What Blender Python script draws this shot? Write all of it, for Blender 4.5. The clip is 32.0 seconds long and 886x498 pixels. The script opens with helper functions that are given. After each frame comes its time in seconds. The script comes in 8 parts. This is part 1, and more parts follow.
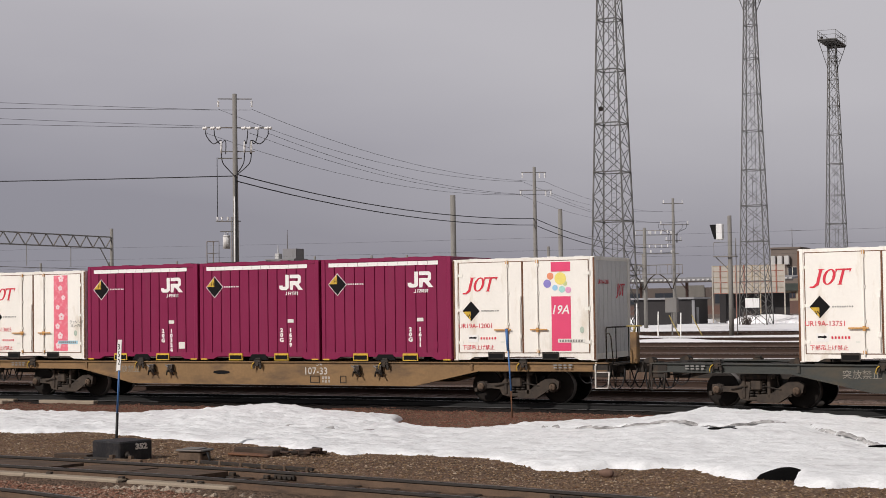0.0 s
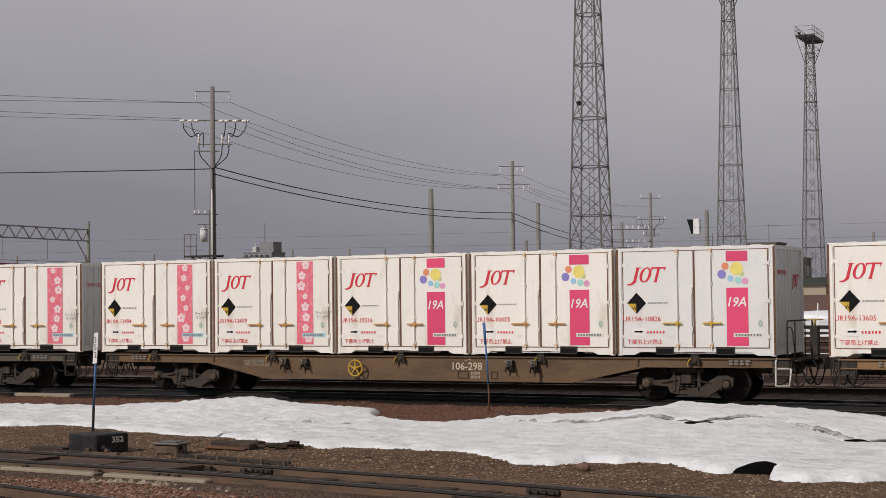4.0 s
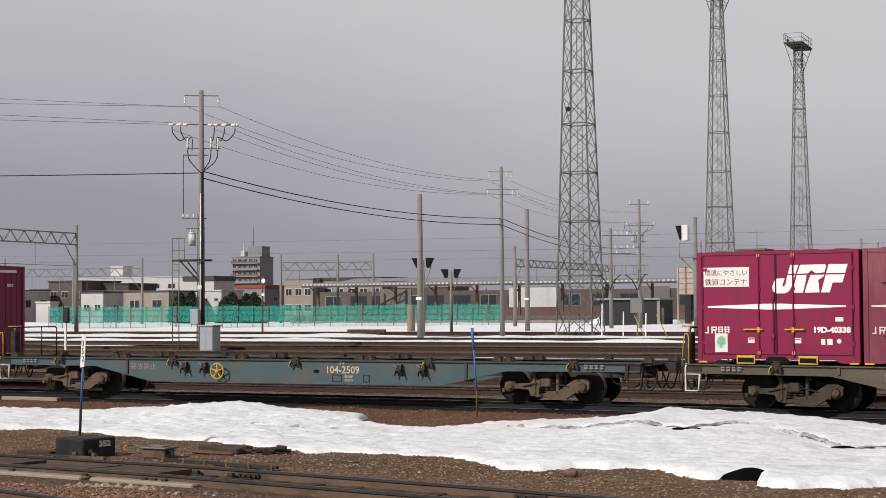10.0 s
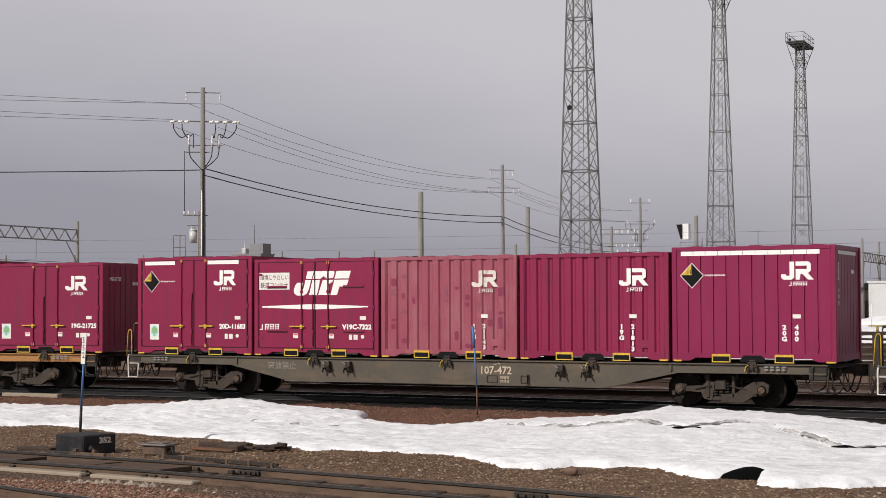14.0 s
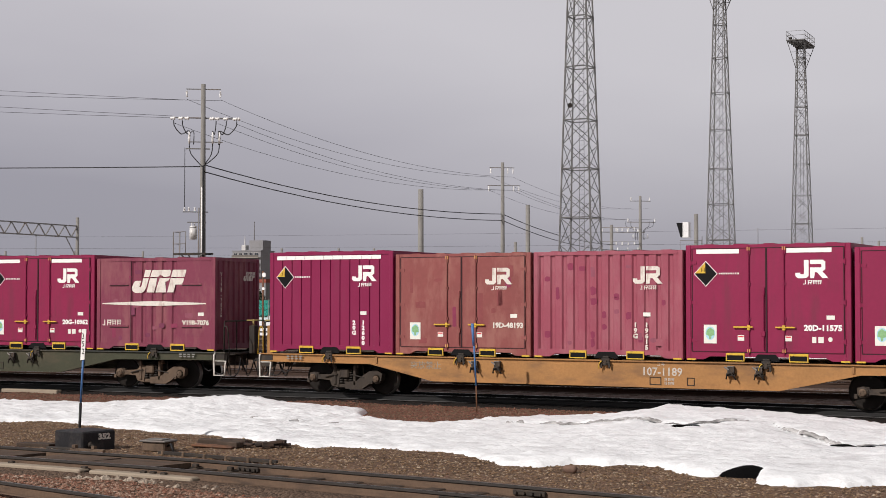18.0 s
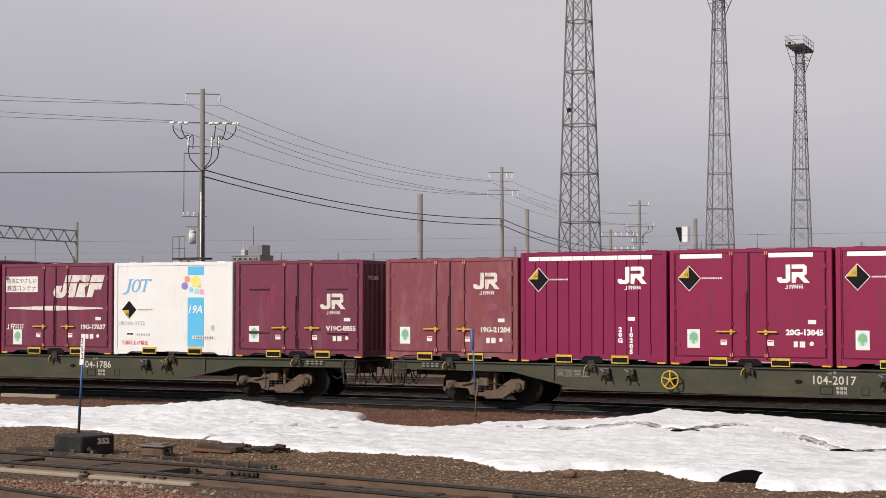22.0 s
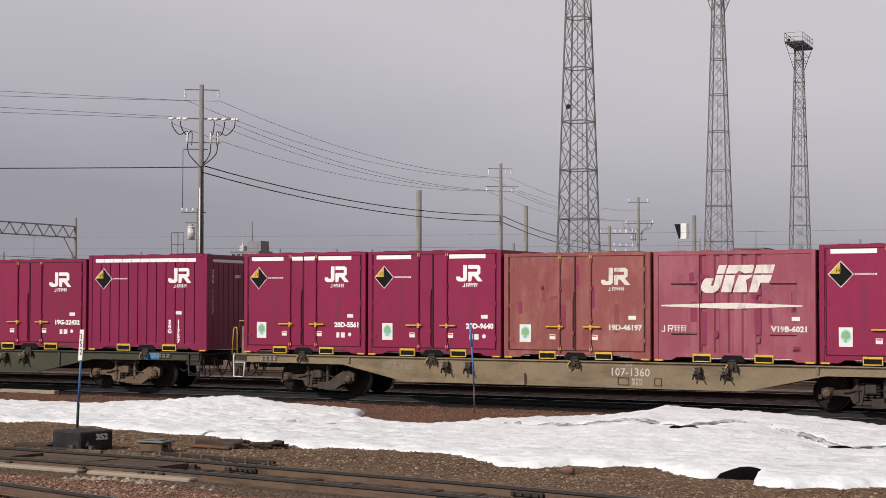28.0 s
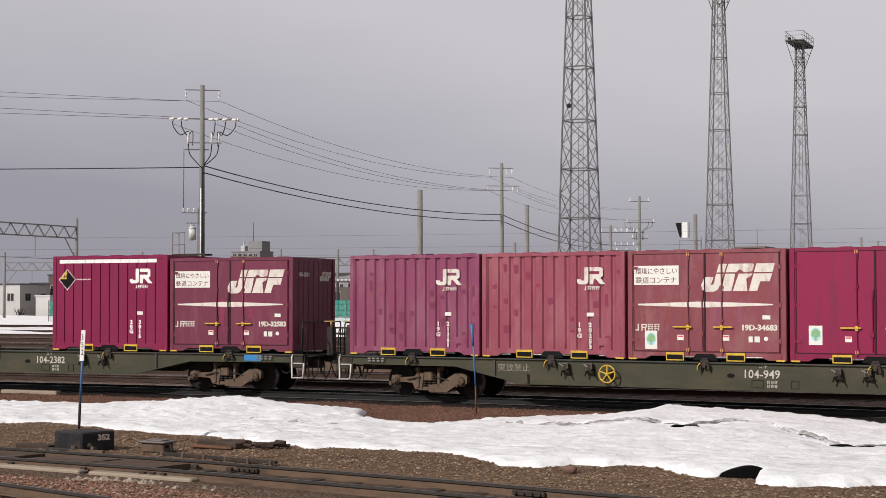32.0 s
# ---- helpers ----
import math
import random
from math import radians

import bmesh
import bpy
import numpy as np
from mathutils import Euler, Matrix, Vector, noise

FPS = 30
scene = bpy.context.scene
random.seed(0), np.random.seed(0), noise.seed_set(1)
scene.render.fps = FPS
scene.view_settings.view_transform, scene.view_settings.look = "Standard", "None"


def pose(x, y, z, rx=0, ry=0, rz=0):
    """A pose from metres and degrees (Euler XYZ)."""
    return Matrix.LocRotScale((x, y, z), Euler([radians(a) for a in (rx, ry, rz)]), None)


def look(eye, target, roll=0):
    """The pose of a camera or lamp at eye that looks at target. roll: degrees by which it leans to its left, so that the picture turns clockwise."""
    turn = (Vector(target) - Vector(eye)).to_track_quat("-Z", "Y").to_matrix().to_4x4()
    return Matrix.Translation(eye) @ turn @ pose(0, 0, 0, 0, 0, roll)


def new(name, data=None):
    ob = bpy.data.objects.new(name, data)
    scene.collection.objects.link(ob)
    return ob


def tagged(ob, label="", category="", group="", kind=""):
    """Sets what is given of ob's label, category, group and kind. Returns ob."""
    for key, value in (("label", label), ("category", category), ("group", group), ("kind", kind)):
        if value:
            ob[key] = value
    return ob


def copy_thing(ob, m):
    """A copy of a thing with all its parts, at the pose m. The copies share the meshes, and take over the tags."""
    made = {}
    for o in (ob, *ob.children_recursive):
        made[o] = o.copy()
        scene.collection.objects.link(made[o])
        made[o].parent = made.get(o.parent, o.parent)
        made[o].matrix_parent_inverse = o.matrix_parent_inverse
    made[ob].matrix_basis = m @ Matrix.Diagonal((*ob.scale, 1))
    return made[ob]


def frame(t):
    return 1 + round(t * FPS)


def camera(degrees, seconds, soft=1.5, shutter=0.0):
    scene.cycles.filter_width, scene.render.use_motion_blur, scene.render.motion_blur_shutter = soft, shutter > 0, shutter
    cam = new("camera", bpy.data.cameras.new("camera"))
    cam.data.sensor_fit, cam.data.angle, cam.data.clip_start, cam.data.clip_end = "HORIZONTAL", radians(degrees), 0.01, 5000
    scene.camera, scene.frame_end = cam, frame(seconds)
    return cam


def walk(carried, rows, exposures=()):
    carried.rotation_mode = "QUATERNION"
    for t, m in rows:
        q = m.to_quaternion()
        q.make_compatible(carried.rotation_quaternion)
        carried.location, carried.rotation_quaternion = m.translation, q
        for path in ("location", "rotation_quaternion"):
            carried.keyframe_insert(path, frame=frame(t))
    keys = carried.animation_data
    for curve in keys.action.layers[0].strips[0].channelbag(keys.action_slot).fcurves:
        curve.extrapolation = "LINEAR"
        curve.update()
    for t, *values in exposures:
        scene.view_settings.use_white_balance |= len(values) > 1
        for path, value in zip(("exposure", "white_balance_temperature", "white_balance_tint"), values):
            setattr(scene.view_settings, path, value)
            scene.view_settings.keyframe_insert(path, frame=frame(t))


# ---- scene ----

# camera: stands beside the yard, hand-held, turning a little
cam = camera(31.61, 32.0, soft=0.85)
EYE = (0.0, -37.29, 2.40)


def aim(turn, tilt, lean):
    a, b = radians(turn), radians(tilt)
    d = Vector((math.sin(a) * math.cos(b), math.cos(a) * math.cos(b), math.sin(b)))
    return look(EYE, Vector(EYE) + d * 50, -lean)


# seconds, turn to the right of +y, tilt up, lean
AIMS = [
    (0, -25.809, 2.097, 0.812),
    (0.5, -25.692, 2.065, 0.771),
    (1, -25.598, 1.977, 0.768),
    (1.5, -25.468, 1.874, 0.700),
    (2, -25.320, 1.817, 0.653),
    (2.5, -25.180, 1.817, 0.598),
    (3, -25.051, 1.829, 0.555),
    (3.5, -25.003, 1.850, 0.647),
    (5.5, -24.965, 1.945, 0.602),
    (6, -24.933, 1.979, 0.591),
    (6.5, -24.898, 2.008, 0.573),
    (7, -24.843, 2.061, 0.624),
    (7.5, -24.805, 2.107, 0.547),
    (8, -24.773, 2.155, 0.518),
    (8.5, -24.740, 2.175, 0.512),
    (9, -24.673, 2.126, 0.447),
    (9.5, -24.599, 2.067, 0.378),
    (10, -24.577, 2.045, 0.411),
    (10.5, -24.580, 2.043, 0.408),
    (11, -24.595, 2.054, 0.339),
    (11.5, -24.605, 2.068, 0.328),
    (12, -24.607, 2.058, 0.370),
    (12.5, -24.599, 2.034, 0.264),
    (13, -24.592, 2.005, 0.163),
    (13.5, -24.601, 1.983, 0.177),
    (14, -24.612, 1.971, 0.198),
    (14.5, -24.636, 1.948, 0.144),
    (16.5, -24.767, 1.768, 0.029),
    (17, -24.706, 1.757, 0.031),
    (17.5, -24.651, 1.803, 0.013),
    (18, -24.610, 1.877, -0.010),
    (18.5, -24.524, 1.914, -0.005),
    (19, -24.461, 1.948, -0.019),
    (19.5, -24.426, 1.978, -0.066),
    (20, -24.458, 2.000, -0.016),
    (20.5, -24.526, 2.008, 0.010),
    (21, -24.587, 2.012, -0.020),
    (21.5, -24.612, 2.023, 0.029),
    (22, -24.582, 2.046, 0.004),
    (22.5, -24.531, 2.084, 0.003),
    (23, -24.511, 2.106, 0.021),
    (23.5, -24.549, 2.143, -0.004),
    (24, -24.565, 2.125, 0.037),
    (24.5, -24.532, 2.104, -0.001),
    (25, -24.515, 2.111, -0.011),
    (25.5, -24.459, 2.107, -0.029),
    (27.5, -24.435, 1.971, -0.100),
    (28, -24.538, 1.912, -0.100),
    (28.5, -24.646, 1.851, -0.020),
    (29, -24.687, 1.791, -0.085),
    (29.5, -24.695, 1.806, -0.060),
    (30, -24.669, 1.853, -0.010),
    (30.5, -24.613, 1.896, -0.006),
    (31, -24.561, 1.894, -0.085),
    (31.5, -24.549, 1.873, 0.005),
    (32, -24.580, 1.896, 0.059),
]
walk(cam, [(t, aim(a, b, c)) for t, a, b, c in AIMS],
     [(t, e, 6500, 14) for t, e in ((0, -0.08), (2, -0.06), (3, -0.27), (6, -0.38), (7, -0.15), (8, 0.03), (9, 0.1), (13, 0.1), (19, 0.17), (23, 0.15), (24, 0.08), (25, 0.0), (26.5, 0.05), (28, 0.12), (32, 0.14))])

# where the train stands: seconds, metres along its track
TRAIN = [(0, -76.36), (1, -69.96), (2, -63.61), (3, -57.28), (4, -50.96), (5, -44.67), (6, -38.40), (7, -32.15), (8, -25.89), (9, -19.66), (10, -13.44), (11, -7.21), (12, -1.02), (13, 5.18), (14, 11.35), (15, 17.54), (16, 23.71), (17, 29.85), (18, 35.99), (19, 42.12), (20, 48.23), (21, 54.33), (22, 60.40), (23, 66.47), (24, 72.51), (25, 78.52), (26, 84.52), (27, 90.50), (28, 96.45), (29, 102.37), (30, 108.28), (31, 114.17), (32, 120.04)]

# the train's track is a gentle curve: metres along it, heading in radians to the left of +x
BEND = [(-330, 0.0), (-90, 0.0), (-47, 0.130), (4, -0.166), (150, -0.166)]


def make_line():
    """The curve's centre line, a point every half metre: distance, x, y, heading."""
    line, x, y = [], 0.0, 0.0
    for i in range(961):
        d = -330 + i * 0.5
        for (a, u), (b, v) in zip(BEND, BEND[1:]):
            if a <= d <= b:
                h = u + (v - u) * (d - a) / (b - a)
        line.append((d, x, y, h))
        x, y = x + 0.5 * math.cos(h), y + 0.5 * math.sin(h)
    x0, y0 = next((p[1], p[2]) for p in line if p[0] >= -16)
    return [(d, x - x0 - 16.0, y - y0 - 0.837, h) for d, x, y, h in line]


LINE = make_line()


def on_line(d):
    """The point of the train's track at that distance, and its heading."""
    k = max(0.0, min(959.999, (d + 330) * 2))
    (_, xa, ya, ha), (_, xb, yb, hb) = LINE[int(k)], LINE[int(k) + 1]
    f = k - int(k)
    return xa + (xb - xa) * f, ya + (yb - ya) * f, ha + (hb - ha) * f


def line_y(x):
    """Where the train's track crosses that x."""
    for (_, xa, ya, _), (_, xb, yb, _) in zip(LINE, LINE[1:]):
        if xa <= x <= xb:
            return ya + (yb - ya) * (x - xa) / (xb - xa)
    return LINE[-1][2]


# ---- light ----
SUN_TO = Vector((-0.50, -1.0, 0.78)).normalized()      # the way to the sun
sun = new("sun", bpy.data.lights.new("sun", "SUN"))
sun.data.energy, sun.data.angle, sun.data.color = 3.45, radians(0.6), (1.0, 0.95, 0.88)
sun.rotation_euler = (-SUN_TO).to_track_quat("-Z", "Y").to_euler()


def make_world():
    w = bpy.data.worlds.new("world")
    scene.world = w
    w.use_nodes = True
    n, l = w.node_tree.nodes, w.node_tree.links
    n.clear()
    out, bg = n.new("ShaderNodeOutputWorld"), n.new("ShaderNodeBackground")
    sky = n.new("ShaderNodeTexSky")
    sky.sky_type, sky.sun_disc = "NISHITA", False
    sky.sun_elevation = math.asin(SUN_TO.z)
    sky.sun_rotation = math.atan2(SUN_TO.x, SUN_TO.y)
    dim = n.new("ShaderNodeMixRGB")
    dim.blend_type, dim.inputs[0].default_value = "MULTIPLY", 1.0
    dim.inputs[2].default_value = (0.07, 0.07, 0.07, 1)
    l.new(sky.outputs[0], dim.inputs[1])
    # grey cloud lid: dark low, brighter up, dimmed overhead for contrast, soft uneven patches
    co, sep = n.new("ShaderNodeTexCoord"), n.new("ShaderNodeSeparateXYZ")
    l.new(co.outputs["Generated"], sep.inputs[0])
    ramp = n.new("ShaderNodeValToRGB")
    els = ramp.color_ramp.elements
    els[0].position, els[0].color = 0.0, (0.285, 0.285, 0.325, 1)
    els[1].position, els[1].color = 0.7, (0.27, 0.268, 0.275, 1)
    for p, c in ((0.035, (0.30, 0.296, 0.335, 1)), (0.09, (0.40, 0.393, 0.425, 1)), (0.17, (0.53, 0.522, 0.54, 1)), (0.27, (0.57, 0.562, 0.572, 1)), (0.42, (0.38, 0.376, 0.386, 1))):
        e = els.new(p)
        e.color = c
    cloud = n.new("ShaderNodeTexNoise")
    cloud.inputs["Scale"].default_value, cloud.inputs["Detail"].default_value = 2.2, 4
    mp = n.new("ShaderNodeMapping")
    mp.inputs["Scale"].default_value = (1, 1, 3.5)
    l.new(co.outputs["Generated"], mp.inputs[0])
    l.new(mp.outputs[0], cloud.inputs["Vector"])
    add = n.new("ShaderNodeMath")
    add.operation = "MULTIPLY_ADD"
    add.inputs[1].default_value, add.inputs[2].default_value = 0.12, -0.06
    l.new(cloud.outputs["Fac"], add.inputs[0])
    east = n.new("ShaderNodeMath")              # the cloud thins towards +x
    east.operation = "MULTIPLY_ADD"
    east.inputs[1].default_value, east.inputs[2].default_value = 0.16, 0.065
    l.new(sep.outputs["X"], east.inputs[0])
    s1, s2 = n.new("ShaderNodeMath"), n.new("ShaderNodeMath")
    l.new(sep.outputs["Z"], s1.inputs[0])
    l.new(add.outputs[0], s1.inputs[1])
    l.new(s1.outputs[0], s2.inputs[0])
    l.new(east.outputs[0], s2.inputs[1])
    l.new(s2.outputs[0], ramp.inputs[0])
    mix = n.new("ShaderNodeMixRGB")
    mix.inputs[0].default_value = 0.94
    l.new(dim.outputs[0], mix.inputs[1])
    l.new(ramp.outputs[0], mix.inputs[2])
    l.new(mix.outputs[0], bg.inputs[0])
    bg.inputs[1].default_value = 1.0
    l.new(bg.outputs[0], out.inputs[0])


make_world()
scene.view_settings.exposure = 0.0


# ---- materials ----
def mat(name, col, rough=0.6, metal=0.0, var=0.18, scale=3.0, bump=0.15, bscale=40.0, dirt=None, dirt_amount=0.0, dirt_scale=(2, 2, 2), each=0.0, spec=0.3):
    """Paint, metal or mineral: a base colour that varies at two scales, with a stain colour over part of it."""
    m = bpy.data.materials.new(name)
    m.use_nodes = True
    n, l = m.node_tree.nodes, m.node_tree.links
    b = n["Principled BSDF"]
    b.inputs["Roughness"].default_value, b.inputs["Metallic"].default_value = rough, metal
    b.inputs["Specular IOR Level"].default_value = spec
    co = n.new("ShaderNodeTexCoord")
    big, fine = n.new("ShaderNodeTexNoise"), n.new("ShaderNodeTexNoise")
    big.inputs["Scale"].default_value, big.inputs["Detail"].default_value = scale, 5
    fine.inputs["Scale"].default_value, fine.inputs["Detail"].default_value = bscale, 4
    for t in (big, fine):
        l.new(co.outputs["Object"], t.inputs["Vector"])
    sumv = n.new("ShaderNodeMath")
    l.new(big.outputs["Fac"], sumv.inputs[0])
    l.new(fine.outputs["Fac"], sumv.inputs[1])
    last = sumv.outputs[0]
    if each:
        info, me = n.new("ShaderNodeObjectInfo"), n.new("ShaderNodeMath")
        me.operation = "MULTIPLY_ADD"
        me.inputs[1].default_value = each / max(var, 0.01)
        l.new(info.outputs["Random"], me.inputs[0])
        l.new(last, me.inputs[2])
        last = me.outputs[0]
    rng = n.new("ShaderNodeMapRange")
    rng.inputs["From Min"].default_value, rng.inputs["From Max"].default_value = 0.5, 1.5 + (each / max(var, 0.01) if each else 0)
    rng.inputs["To Min"].default_value, rng.inputs["To Max"].default_value = 1 - var - each / 2, 1 + var + each / 2
    l.new(last, rng.inputs["Value"])
    mul = n.new("ShaderNodeVectorMath")
    mul.operation = "SCALE"
    mul.inputs[0].default_value = col[:3]
    l.new(rng.outputs[0], mul.inputs["Scale"])
    colour = mul.outputs[0]
    if dirt:
        mp, dn = n.new("ShaderNodeMapping"), n.new("ShaderNodeTexNoise")
        mp.inputs["Scale"].default_value = dirt_scale
        l.new(co.outputs["Object"], mp.inputs[0])
        l.new(mp.outputs[0], dn.inputs["Vector"])
        dn.inputs["Scale"].default_value, dn.inputs["Detail"].default_value, dn.inputs["Roughness"].default_value = 1.0, 7, 0.65
        rg = n.new("ShaderNodeMapRange")
        rg.inputs["From Min"].default_value, rg.inputs["From Max"].default_value = 0.62 - 0.35 * dirt_amount, 0.75 - 0.25 * dirt_amount
        rg.inputs["To Max"].default_value = min(1.0, 0.35 + dirt_amount)
        l.new(dn.outputs["Fac"], rg.inputs["Value"])
        mx = n.new("ShaderNodeMixRGB")
        l.new(rg.outputs[0], mx.inputs[0])
        l.new(colour, mx.inputs[1])
        mx.inputs[2].default_value = (*dirt[:3], 1)
        colour = mx.outputs[0]
    l.new(colour, b.inputs["Base Color"])
    rr = n.new("ShaderNodeMapRange")
    rr.inputs["To Min"].default_value, rr.inputs["To Max"].default_value = max(0.02, rough - 0.1), min(1, rough + 0.1)
    l.new(big.outputs["Fac"], rr.inputs["Value"])
    l.new(rr.outputs[0], b.inputs["Roughness"])
    if bump:
        bp = n.new("ShaderNodeBump")
        bp.inputs["Strength"].default_value, bp.inputs["Distance"].default_value = bump, 0.02
        l.new(fine.outputs["Fac"], bp.inputs["Height"])
        l.new(bp.outputs[0], b.inputs["Normal"])
    return m


def stony(name, cols, size, rough=0.9, bump=0.8, stain=None, stain_scale=0.3, stain_amount=0.5):
    """Broken stone: cells of several colours with deep gaps, and a wide stain."""
    m = bpy.data.materials.new(name)
    m.use_nodes = True
    n, l = m.node_tree.nodes, m.node_tree.links
    b = n["Principled BSDF"]
    b.inputs["Roughness"].default_value = rough
    b.inputs["Specular IOR Level"].default_value = 0.25
    co = n.new("ShaderNodeTexCoord")
    warp = n.new("ShaderNodeTexNoise")
    warp.inputs["Scale"].default_value = 1.3 / size
    mixv = n.new("ShaderNodeMixRGB")
    mixv.blend_type, mixv.inputs[0].default_value = "ADD", size * 0.8
    l.new(co.outputs["Object"], warp.inputs["Vector"])
    l.new(co.outputs["Object"], mixv.inputs[1])
    l.new(warp.outputs["Color"], mixv.inputs[2])
    v = n.new("ShaderNodeTexVoronoi")
    v.inputs["Scale"].default_value = 1 / size
    l.new(mixv.outputs[0], v.inputs["Vector"])
    ramp = n.new("ShaderNodeValToRGB")
    els = ramp.color_ramp.elements
    for i, c in enumerate(cols):
        e = els[i] if i < 2 else els.new(1)
        e.color = (*c, 1)
    for i, e in enumerate(els):
        e.position = i / (len(cols) - 1)
    sep = n.new("ShaderNodeSeparateColor")
    l.new(v.outputs["Color"], sep.inputs[0])
    l.new(sep.outputs[0], ramp.inputs[0])
    patch = n.new("ShaderNodeTexNoise")
    patch.inputs["Scale"].default_value, patch.inputs["Detail"].default_value = stain_scale, 6
    l.new(co.outputs["Object"], patch.inputs["Vector"])
    rg = n.new("ShaderNodeMapRange")
    rg.inputs["From Min"].default_value, rg.inputs["From Max"].default_value, rg.inputs["To Max"].default_value = 0.4, 0.65, stain_amount
    l.new(patch.outputs["Fac"], rg.inputs["Value"])
    mx = n.new("ShaderNodeMixRGB")
    l.new(rg.outputs[0], mx.inputs[0])
    l.new(ramp.outputs[0], mx.inputs[1])
    mx.inputs[2].default_value = (*(stain or cols[0]), 1)
    l.new(mx.outputs[0], b.inputs["Base Color"])
    bp = n.new("ShaderNodeBump")
    bp.inputs["Strength"].default_value, bp.inputs["Distance"].default_value = bump, size
    bp.invert = True
    l.new(v.outputs["Distance"], bp.inputs["Height"])
    l.new(bp.outputs[0], b.inputs["Normal"])
    return m


